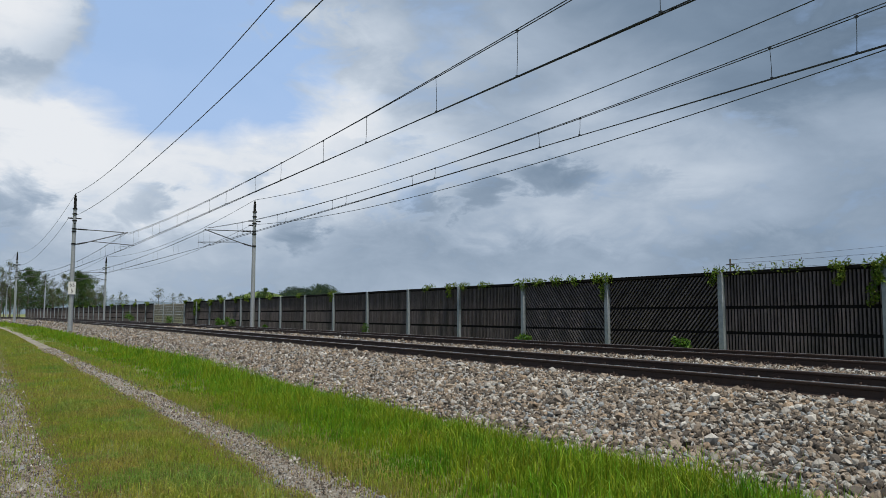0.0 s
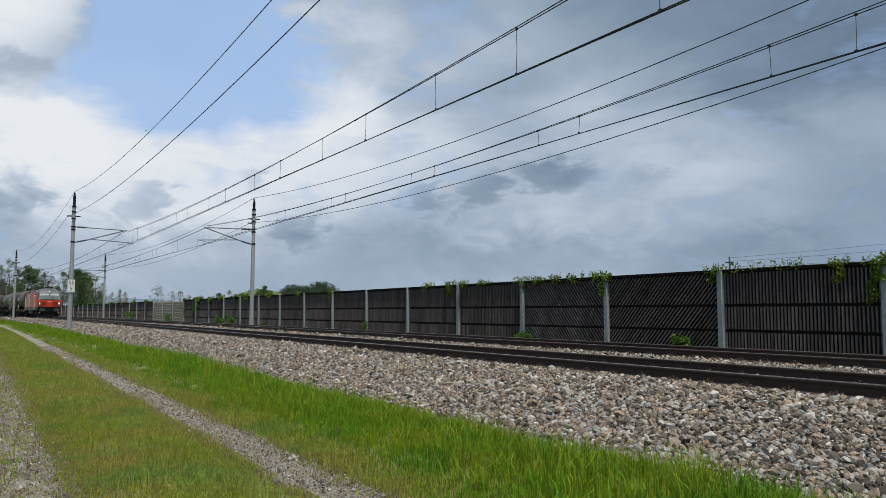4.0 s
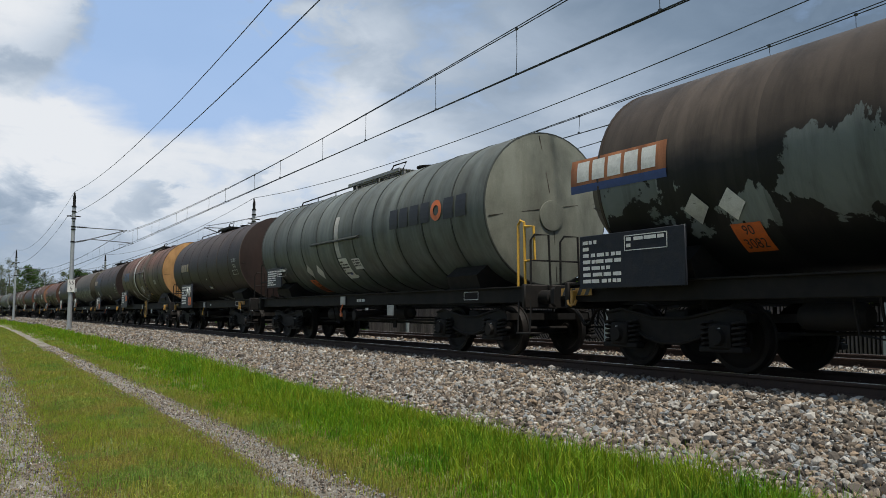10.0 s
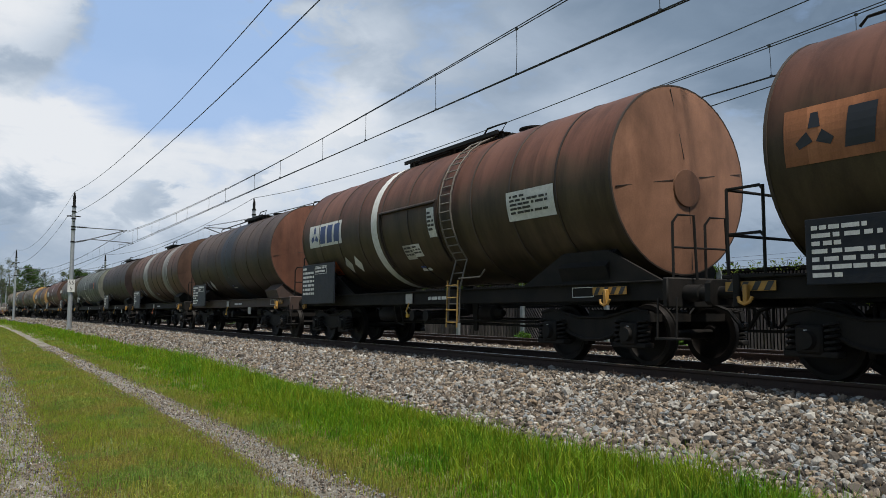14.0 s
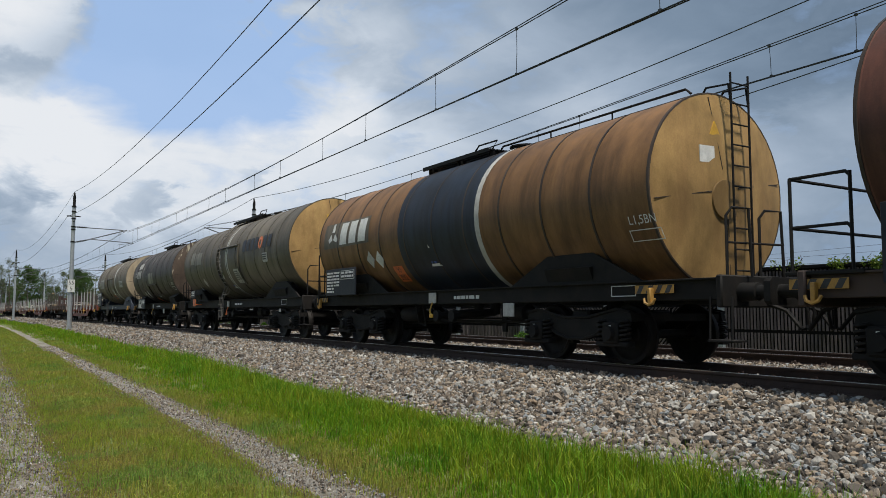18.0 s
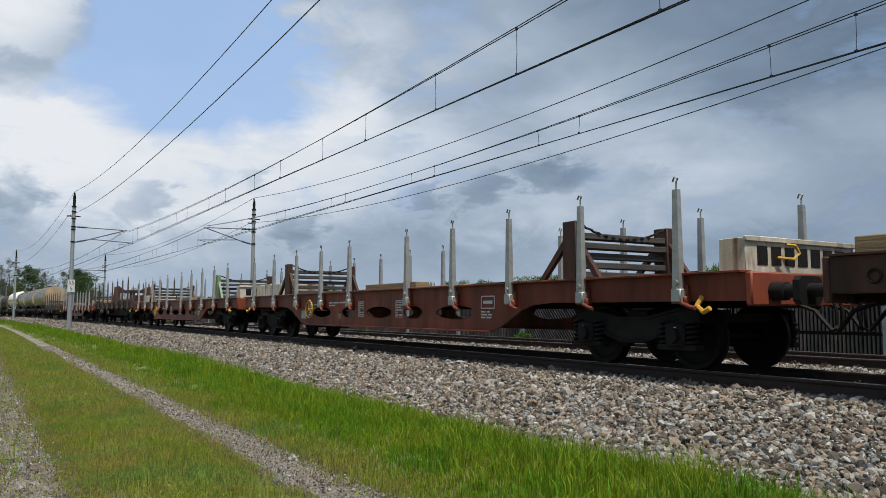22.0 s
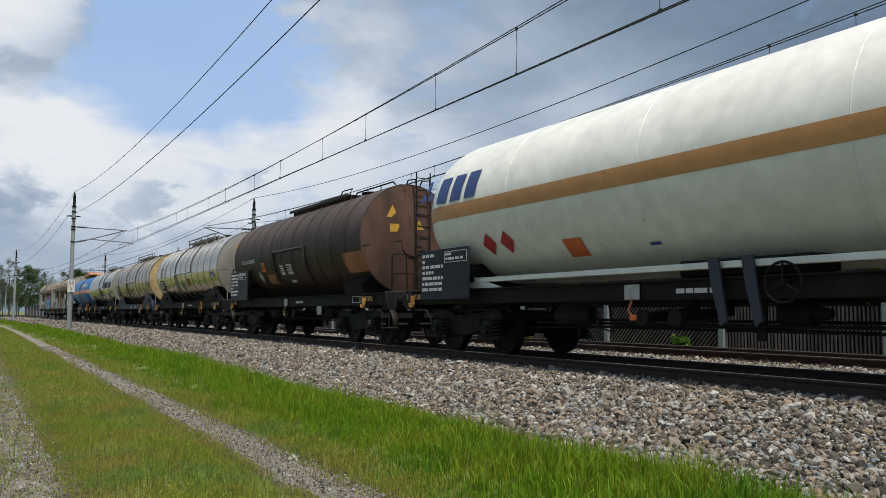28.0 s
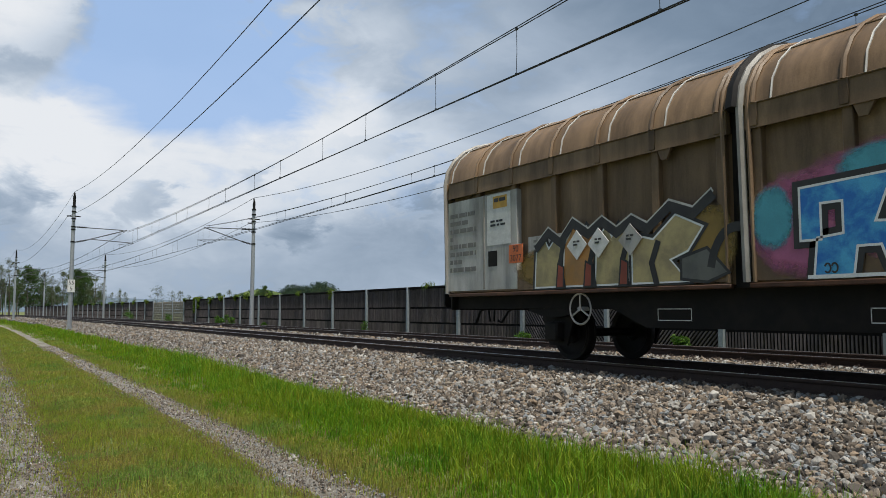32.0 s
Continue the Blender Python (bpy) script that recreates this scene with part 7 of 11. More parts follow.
    # doors, rails and marks on the near flank, repeated on the far one
    for e in (-1, 1):
        for dx in (-2.72, -L + 2.72):
            door = part("cab_door", frame_rect(dx - 0.36, dx + 0.36, 1.5, 3.3, 0, 0.018).moved(0, e * 1.502, 0), BLACK, w, "red cab door with rounded dark window")
            rim = [(dx - 0.24 + 0.06, 2.50), (dx + 0.24 - 0.06, 2.50), (dx + 0.24, 2.56), (dx + 0.24, 3.16), (dx + 0.18, 3.23), (dx - 0.18, 3.23), (dx - 0.24, 3.16), (dx - 0.24, 2.56)]
            part("window_frame", Shape().prism(rim, e * 1.485, e * 1.507), BLACK, door)
            pane = [(dx - 0.17, 2.58), (dx + 0.17, 2.58), (dx + 0.2, 2.62), (dx + 0.2, 3.0), (dx + 0.17, 3.06), (dx - 0.17, 3.06), (dx - 0.2, 3.0), (dx - 0.2, 2.62)]
            part("window_pane", Shape().prism(pane, e * 1.505, e * 1.511), GLASSY, door, "pale reflecting pane")
            for rx in (-0.43, 0.43):
                part("door_rail", Shape().tube([(dx + rx, e * 1.50, 2.98), (dx + rx, e * 1.58, 2.92), (dx + rx, e * 1.58, 1.36), (dx + rx, e * 1.50, 1.32)], 0.022), SILVER, w, "silver grab rail")
            part("door_handle", Shape().tube([(dx + 0.28, e * 1.52, 1.82), (dx + 0.12, e * 1.55, 1.82)], 0.015).cyl((dx + 0.28, e * 1.5, 1.82), (dx + 0.28, e * 1.53, 1.82), 0.03, n=10), SILVER, door)
            part("kick_plate", Shape().box(dx - 0.28, dx + 0.28, e * 1.505 - 0.004, e * 1.505 + 0.004, 1.50, 1.56), SILVER, door)
            st = Shape().box(dx - 0.2, dx + 0.2, e * 1.475 - 0.01, e * 1.475 + 0.01, 1.12, 1.32)
            part("step_recess", st, BLACK, w)
            ld = Shape().tube([(dx - 0.22, e * 1.42, 1.05), (dx - 0.2, e * 1.42, 0.38)], 0.022).tube([(dx + 0.22, e * 1.42, 1.05), (dx + 0.2, e * 1.42, 0.38)], 0.022)
            for z in (0.4, 0.75):
                ld.box(dx - 0.2, dx + 0.2, e * 1.42 - 0.06, e * 1.42 + 0.06, z, z + 0.03)
            part("cab_ladder", ld, LOCOGREY, w)
            part("side_lamp", Shape().lathe([(0, 0.07), (0.06 * e, 0.07), (0.09 * e, 0.0)], 12, "y", dx - 0.75, e * 1.5, 2.98).box(dx - 0.8, dx - 0.7, e * 1.51 - 0.01, e * 1.51 + 0.01, 2.76, 2.88), SILVER, w)
        for hx in (-1.55, -8.3, -8.75, -12.0, -12.45):
            part("filler_cap", Shape().lathe([(0, 0.11), (0.01 * e, 0.1), (0.012 * e, 0.0)], 16, "y", hx, e * 1.492, 1.24), BLACK, w)
        y = e * 1.507
        ring = ring_flat(-13.95, 2.41, 0.55, 0.90, 36)
        ring.v = [(x, y, 2.41 + (z - 2.41) * 1.06) for x, _, z in ring.v]
        part("company_mark", ring, LOGOGREY, w, "large pale grey ring, part of the company mark", smooth=False)
        bar = Shape().add([(-14.12, y - e * 0.0, 2.62), (-13.90, y, 2.62), (-13.28, y + e * 0.003, 3.34), (-13.55, y + e * 0.003, 3.34)], ((0, 1, 2, 3),)).moved(0, e * 0.004, 0)
        part("company_mark", bar, LOGOGREY, w, "slanted pale bar, part of the company mark", smooth=False)
        for x0, x1 in ((-12.76, -11.38), (-11.02, -9.6)):
            rr = 0.46
            arc = lambda cx, cz, r0, a0, a1: [(cx + r0 * math.cos(a0 + (a1 - a0) * k / 6), cz + r0 * math.sin(a0 + (a1 - a0) * k / 6)) for k in range(7)]
            outer = [*arc(x0 + rr, 1.46 + rr, rr, math.pi, 1.5 * math.pi), *arc(x1 - rr, 1.46 + rr, rr, -math.pi / 2, 0), *arc(x1 - rr, 3.30 - rr, rr, 0, math.pi / 2), *arc(x0 + rr, 3.30 - rr, rr, math.pi / 2, math.pi)]
            slab = Shape().prism(outer, min(e * 1.503, y), max(e * 1.503, y))
            part("company_mark", slab, LOGOGREY, w, "large pale grey block, part of the company mark", smooth=False)
        for k, (px, pw) in enumerate(((-11.9, 1.0), (-9.6, 0.7), (-8.1, 0.9), (-5.4, 0.5), (-3.4, 0.4))):
            part("print", bars(1, px, 1.27, pw, 0.09, 5 + 3 * k, e * 1.497), PALE, w, smooth=False)
        for px in (-6.6, -7.3, -11.0, -12.6, -15.2):
            part("white_mark", Shape().box(px, px + 0.05, e * 1.487 - 0.002, e * 1.487 + 0.002, 1.08, 1.15), WHITE, w)
        part("print", bars(6, -4.2, 1.42, 0.5, 0.4, 6, e * 1.497), WHITE, w, smooth=False)
        part("print", bars(1, -6.2, 1.27, 1.6, 0.1, 8, e * 1.497), YELLOW, w, smooth=False)
        part("warning_sign", Shape().add([(-1.42, e * 1.492, 1.12), (-1.18, e * 1.492, 1.12), (-1.30, e * 1.492, 1.32)], ((0, 1, 2),)), YELLOW, w, "small yellow warning triangle", smooth=False)
        part("warning_sign", Shape().add([(-3.70, e * 1.47, 3.40), (-3.50, e * 1.47, 3.40), (-3.60, e * 1.36, 3.60)], ((0, 1, 2),)), YELLOW, w, "small yellow warning triangle", smooth=False)
        rv = Shape()
        for k in range(34):
            rv.cyl((-4.0 - 0.32 * k, e * 1.44, 3.43), (-4.0 - 0.32 * k, e * 1.472, 3.40), 0.014, n=6)
        part("roof_bolts", rv, SILVER, w)["kind"] = "stuff"
        for k in range(5):
            a = -3.95 - 2.1 * k
            part("roof_panel", Shape().add([(a, e * 1.43, 3.44), (a - 2.0, e * 1.43, 3.44), (a - 2.0, e * 1.27, 3.66), (a, e * 1.27, 3.66)], ((0, 1, 2, 3),)).moved(0, e * 0.012, 0.01), ROOFGREY if k in (2,) else BLACK, w, "louvred roof edge panel")
    for x in (-8.0, -9.9, -11.3):
        part("equipment_box", Shape().box(x - 0.35, x + 0.35, -1.35, -1.05, 0.55, 1.0, 0.03), LOCOGREY, w, "grey equipment box below the floor")
    part("transformer", Shape().box(-11.2, -7.9, -1.0, 1.0, 0.36, 1.0, 0.06), UNDER, w)
    for pts in (((-7.4, 1.0), (-7.2, 0.85), (-6.9, 0.6), (-6.6, 0.55)), ((-7.0, 1.02), (-6.8, 0.7), (-6.4, 0.62), (-6.2, 0.95)), ((-12.3, 1.02), (-12.1, 0.72), (-11.8, 0.66), (-11.65, 0.95)), ((-5.9, 1.0), (-5.75, 0.62), (-5.5, 0.5))):
        part("pipe", Shape().tube([(x, -1.24, z) for x, z in pts], 0.024), UNDER, w)
    part("air_reservoir", Shape().lathe([(-0.45, 0.0), (-0.42, 0.13), (-0.36, 0.16), (0.36, 0.16), (0.42, 0.13), (0.45, 0.0)], 16, "x", -9.2, -1.15, 0.78), UNDER, w)
    for x in (-8.0, -11.3):
        for dx in (-0.2, 0.1):
            part("warning_sign", Shape().add([(x + dx, -1.352, 0.72), (x + dx + 0.13, -1.352, 0.72), (x + dx + 0.065, -1.352, 0.83)], ((0, 1, 2),)), YELLOW, w, "small yellow warning triangle", smooth=False)
    part("earth_plate", Shape().box(-9.95, -9.75, -1.36, -1.352, 0.62, 0.72, 0.002), WHITE, w, "small white plate")
    for x in (-10.45, -10.28, -10.11, -9.94):
        part("white_mark", Shape().box(x, x + 0.11, -1.487, -1.483, 1.09, 1.17), WHITE, w)
    for x in (-4.57, -14.0):
        loco_bogie(w, x)

    # roof gear
    for x, half, high in ((-6.5, 0.35, 3.98), (-8.6, 0.5, 4.0), (-10.2, 0.3, 4.03), (-12.4, 0.45, 3.98)):
        part("roof_box", Shape().box(x - half, x + half, -0.45, 0.45, 3.9, high, 0.03), BLACK, w)
    part("roof_cable", Shape().tube([(-5.6, 0.55, 4.06), (-8.2, 0.6, 4.1), (-10.8, 0.55, 4.06)], 0.022), BLACK, w)
    for x in (-5.6, -6.9, -7.7, -9.2, -10.8, -13.2):
        for y in (-0.55, 0.55):
            part("roof_insulator", shared("roof_insulator", lambda: Shape().lathe([(0, 0.08), (0.02, 0.05), (0.04, 0.085), (0.06, 0.05), (0.08, 0.085), (0.10, 0.05), (0.13, 0.045), (0.14, 0.0)], 12, "z"), BLACK), None, w, at=(x, y, 3.92))
    part("roof_cable", Shape().tube([(-5.6, -0.55, 4.06), (-7.0, -0.55, 4.07), (-9.2, -0.55, 4.05), (-10.8, -0.5, 4.08), (-13.2, -0.55, 4.06)], 0.022), BLACK, w)
    for nm, x0, up in (("pantograph", -5.1, True), ("pantograph", -14.6, False)):
        p = part(nm, Shape().box(x0 - 0.9, x0 + 0.9, -0.55, -0.47, 4.08, 4.14).box(x0 - 0.9, x0 + 0.9, 0.47, 0.55, 4.08, 4.14).box(x0 - 0.05, x0 + 0.05, -0.5, 0.5, 4.07, 4.15).box(x0 + 0.8, x0 + 0.9, -0.5, 0.5, 4.07, 4.15), BLACK, w, "raised pantograph touching the wire" if up else "folded pantograph")
        if up:
            k, h = (-2.45, 0, 4.95), (-4.45, 0, 5.58)
            base = (-3.9, 0, 4.12)
        else:
            k, h, base = (x0 + 1.3, 0, 4.22), (x0 - 0.4, 0, 4.34), (x0 - 0.6, 0, 4.14)
        part("lower_arm", Shape().cyl(base, k, 0.05, 0.04, 10), BLACK, p)
        part("thrust_rod", Shape().tube([(base[0] + 0.45, 0.12, base[2]), (k[0] - 0.08, 0.1, k[2] - 0.05)], 0.016), BLACK, p)
        part("upper_arm", Shape().tube([(k[0], -0.15, k[2]), (h[0], -0.42, h[2])], 0.02).tube([(k[0], 0.15, k[2]), (h[0], 0.42, h[2])], 0.02).tube([(k[0], -0.15, k[2]), (k[0], 0.15, k[2])], 0.05), BLACK, p)
        hd = Shape()
        for dx in (-0.18, 0.18):
            hd.tube([(h[0] + dx, -0.95, h[2] - 0.17), (h[0] + dx, -0.8, h[2] - 0.02), (h[0] + dx, -0.55, h[2] + 0.075), (h[0] + dx, 0.55, h[2] + 0.075), (h[0] + dx, 0.8, h[2] - 0.02), (h[0] + dx, 0.95, h[2] - 0.17)], 0.022)
        hd.tube([(h[0] - 0.18, -0.4, h[2] + 0.05), (h[0] + 0.18, -0.4, h[2] + 0.05)], 0.02).tube([(h[0] - 0.18, 0.4, h[2] + 0.05), (h[0] + 0.18, 0.4, h[2] + 0.05)], 0.02)
        part("pan_head", hd, BLACK, p)
    part("horn", Shape().lathe([(0, 0.03), (0.2, 0.05), (0.28, 0.1)], 12, "x", -1.95, 0.3, 4.02), BLACK, w)
    part("antenna", Shape().box(-2.1, -1.9, -0.36, -0.24, 3.9, 4.06, 0.03), BLACK, w)
    TRAIN.append((w, 0.0, L))


GLASSY = glass("cab_side_glass", (0.25, 0.32, 0.36), 0.04)
locomotive()

# ---- stake wagons ----
FLATRED = streaked("stake_wagon_red", (0.215, 0.052, 0.028), (0.115, 0.035, 0.024))
FLATBROWN = streaked("stake_wagon_brown", (0.076, 0.034, 0.024), (0.042, 0.026, 0.021))
RACKBROWN = streaked("rack_brown", (0.074, 0.036, 0.025), (0.042, 0.026, 0.021))
DARKWOOD = material("dark_timber", (0.055, 0.048, 0.046), (0.10, 0.085, 0.075), 0.85, scale=5, stretch=(1, 0.3, 3), bump=0.3)
PALEWOOD = material("pale_timber", (0.30, 0.21, 0.115), (0.20, 0.135, 0.075), 0.8, scale=5, stretch=(0.3, 1, 3), bump=0.3)
CREAMBOX = streaked("cream_box", (0.66, 0.62, 0.52), (0.42, 0.31, 0.20), third=(0.20, 0.09, 0.045), third_edge=(0.58, 0.66))
GREENPLATE = material("green_plate", (0.20, 0.30, 0.17), (0.14, 0.2, 0.12), 0.6, scale=4)
STAKE = material("stake_steel", (0.42, 0.425, 0.41), (0.27, 0.265, 0.25), 0.5, 0.5, scale=6)
DARKSTAKE = material("dark_stake", (0.075, 0.058, 0.052), (0.05, 0.036, 0.03), 0.6, 0.2, scale=6)


def stake_shape(h):
    s = Shape()
    a, b, c = 0.066, 0.042, 0.05
    pts = [(-a, -0.05, 0), (a, -0.05, 0), (a, 0.05, 0), (-a, 0.05, 0), (-b, -0.035, h), (b, -0.035, h), (b, 0.035, h), (-b, 0.035, h)]
    s.add(pts, ((0, 3, 2, 1), (4, 5, 6, 7), (0, 1, 5, 4), (1, 2, 6, 5), (2, 3, 7, 6), (3, 0, 4, 7)))
    s.tube([(0, 0, h - 0.02), (0, 0, h + 0.1), (0.03, 0, h + 0.15), (-0.03, 0, h + 0.17), (-0.06, 0, h + 0.11)], 0.014, 5)
    return s.box(-0.085, 0.085, -0.065, 0.065, -0.02, 0.16, 0.015).cyl((0.0, -0.07, 0.24), (0.0, -0.045, 0.24), 0.04, n=10)


def stakes(w, offsets, z0, z1, mat, key, skip=()):
    for e in (-1, 1):
        for i, o in enumerate(offsets):
            if (e, i) in skip:
                continue
            part("stake", shared("stake_" + key, lambda: stake_shape(z1 - z0), mat), None, w, "upright tapered steel stake with a hook on top" if i == 0 else "", at=(-o, e * 1.38, z0))


def cradle(w, x, mat, near=None):
    """Cross rack: two braced uprights, a pile of dark beams between them and a slack chain."""
    for e in (-1, 1):
        m = near if (near and e < 0) else mat
        part("rack_upright", Shape().box(x - 0.16, x + 0.16, e * 1.06 - 0.07, e * 1.06 + 0.07, 1.28, 2.28, 0.012).prism([(x - 0.16, 2.0), (x - 0.16, 1.85), (x - 0.75, 1.28), (x - 0.87, 1.28)], e * 1.06 - 0.04, e * 1.06 + 0.04).prism([(x + 0.16, 2.0), (x + 0.16, 1.85), (x + 0.6, 1.28), (x + 0.72, 1.28)], e * 1.06 - 0.04, e * 1.06 + 0.04), m, w, "green-painted rack upright" if (near and e < 0) else "brown braced rack upright")
    for k in range(5):
        z = 1.36 + 0.16 * k
        part("beam", Shape().box(x - 0.14 + 0.02 * (k % 2), x + 0.14 - 0.03 * (k % 3), -1.0, 1.0, z, z + 0.10, 0.01), DARKWOOD, w, "dark timber beam" if k == 0 else "")
    ch = []
    for i in range(25):
        u = i / 24
        ch.append((x + 0.1 + (0.02 if i % 2 else -0.02), -1.0 + 2.0 * u, 2.25 - 0.22 * 4 * u * (1 - u)))
    part("chain", Shape().tube(ch, 0.02, 5), BLACK, w, "slack steel chain")


def red_stake_wagon(q, L, seed, green=False):
    w = thing("stake_wagon", "rusty red stake wagon with silver stakes and oval-pierced girders", "stake wagon", "stake wagons")
    m = 0.55

    def girder(e):
        pts = [(-m, 1.30), (-m, 0.94), (-4.3, 0.95), (-4.75, 0.92), (-5.1, 0.82), (-5.55, 0.60), (-5.85, 0.48), (-6.3, 0.45), (-L + 6.3, 0.45), (-L + 5.9, 0.48), (-L + 5.6, 0.60), (-L + 5.1, 0.82), (-L + 4.75, 0.92), (-L + 4.3, 0.95), (-L + m, 0.94), (-L + m, 1.30)]
        holes = []
        for c, hw in ((7.25, 0.72), (8.95, 0.42), (10.6, 0.66), (12.3, 0.42), (14.05, 0.62)):
            if c < L - 6.2:
                holes.append([(-c + hw * math.cos(2 * math.pi * k / 20), 0.79 + 0.135 * math.sin(2 * math.pi * k / 20)) for k in range(20)])
        s = Shape().pierced(pts, holes, e * 1.26 - 0.02, e * 1.26 + 0.02)
        return s.box(-L + m, -m, e * 1.26 - 0.12, e * 1.26 + 0.10, 1.29, 1.32, 0.005).box(-L + 6, -6, e * 1.26 - 0.10, e * 1.26 + 0.06, 0.43, 0.46, 0.004)
    for e in (-1, 1):
        part("side_girder", girder(e), FLATRED, w, "deep red girder pierced with oval holes")
    d = Shape()
    for k in range(44):
        a = -L + m + (L - 2 * m) * k / 44
        d.box(a, a + (L - 2 * m) / 44 - 0.01, -1.2, 1.2, 1.22, 1.28)
    part("deck", d, DARKWOOD, w, "dark plank deck")["kind"] = "stuff"
    part("centre_sill", Shape().box(-L + m, -m, -0.25, 0.25, 0.86, 1.2), UNDER, w)
    for x in (-m, -L + m - 0.1):
        part("headstock", Shape().box(x, x + 0.1, -1.3, 1.3, 0.88, 1.3, 0.02), FLATRED, w)
    offs = (1.52, 3.43, 5.3, 7.17, 9.05, 12.05, 13.9, 15.78, 17.75, 19.75)
    offs = [o for o in offs if o < L - 0.9]
    stakes(w, offs, 0.95, 2.44, STAKE, "silver")
    for i, o in enumerate(offs):
        for e in (-1, 1):
            part("stake_pocket", shared("stake_pocket_red", lambda: Shape().box(-0.13, 0.13, -0.06, 0.06, -0.01, 0.09, 0.015).box(-0.11, 0.11, 0.0, 0.06, 0.0, 0.24, 0.01).tube([(0.0, -0.05, 0.02), (0.25, -0.12, -0.05), (0.34, -0.12, -0.07)], 0.03), FLATRED), None, w, at=(-o, e * 1.34, 0.92))
    cradle(w, -4.0, RACKBROWN, GREENPLATE if green else None)
    cradle(w, -L + 4.15, RACKBROWN)
    c = part("crate", Shape().box(-1.02, -0.94, -1.18, 1.18, 1.3, 1.74, 0.01).box(-0.70, -0.62, -1.18, 1.18, 1.3, 1.74, 0.01).box(-0.96, -0.68, -1.18, -1.12, 1.3, 1.74, 0.008).box(-0.96, -0.68, 1.12, 1.18, 1.3, 1.74, 0.008).box(-0.64, -0.59, -1.2, 1.2, 1.69, 1.76, 0.01), CREAMBOX, w, "cream steel end crate")
    for k in range(7):
        part("crate_slot", Shape().box(-0.622, -0.612, -0.95 + 0.28 * k, -0.75 + 0.28 * k, 1.40, 1.64), BLACK, c)
    part("winch_handle", Shape().tube([(-0.58, -0.6, 1.5), (-0.5, -0.38, 1.48), (-0.48, -0.28, 1.56), (-0.5, -0.34, 1.66), (-0.55, -0.45, 1.67)], 0.02), YELLOW, w, "yellow lashing winch")
    part("stowage_bin", Shape().box(-L + 0.45, -L + 3.0, -0.9, 0.4, 1.3, 1.72, 0.015), CREAMBOX, w, "rust-streaked cream stowage bin")
    part("timber_bolster", Shape().box(-12.0, -9.4, -0.95, -0.6, 1.3, 1.48, 0.01).box(-12.2, -9.2, 0.2, 0.6, 1.3, 1.44, 0.01), PALEWOOD, w, "loose pale timber bolster")
    handwheel(w, {31: -6.8, 33: -L + 6.9}.get(seed, -L + 7.0), 0.88, YELLOW, -1.45)
    if seed == 36:
        part("tension_bar", Shape().tube([(-17.85, -1.38, 2.60), (-18.9, -1.38, 2.54), (-19.8, -1.38, 2.60)], 0.035), YELLOW, w, "yellow stake tie bar")
    sq = frame_rect(-6.32, -5.88, 0.86, 1.1, -1.283, 0.02)
    part("company_mark", sq.box(-6.25, -5.95, -1.286, -1.283, 0.95, 1.01), WHITE, w, "white framed company mark", smooth=False)
    part("print", bars(3, -6.32, 0.82, 0.36, 0.16, seed, -1.284), WHITE, w, smooth=False)
    part("print", bars(2, -L + 7.9, 1.06, 1.1, 0.14, seed + 9, -1.284), WHITE, w, smooth=False)
    part("print", bars(1, -L + 6.45, 1.02, 0.7, 0.07, seed + 8, -1.284), WHITE, w, smooth=False)
    for x, k in ((-L + 6.45, 3), (-L + 9.75, 5), (-L + 11.72, 6)):
        f = frame_rect(x, x + 0.32, 0.68, 1.06, -1.283)
        g = bars(6, x + 0.04, 1.03, 0.25, 0.34, seed + k, -1.284)
        part("print", f.add(g.v, g.f), WHITE, w, smooth=False)
    lettering("GE", 0.12, WHITE, w, (-L + 8.6, -1.286, 0.68))
    part("label_holder", Shape().box(-L + 5.9, -L + 6.27, -1.29, -1.28, 0.61, 0.84, 0.004), PALE, w, "pale paper label in a holder")
    part("tow_hook", Shape().tube([(-1.2, -1.3, 1.0), (-1.22, -1.38, 0.88), (-1.1, -1.4, 0.8), (-1.0, -1.4, 0.85)], 0.035), YELLOW, w, "yellow tow hook")
    part("tow_hook", Shape().tube([(-L + 1.2, -1.3, 1.0), (-L + 1.22, -1.38, 0.88), (-L + 1.1, -1.4, 0.8), (-L + 1.0, -1.4, 0.85)], 0.035), YELLOW, w, "yellow tow hook")
    for x in (-2.7, -L + 2.68):
        bogie(w, x)
    buffers(w, L)
    TRAIN.append((w, q, L))


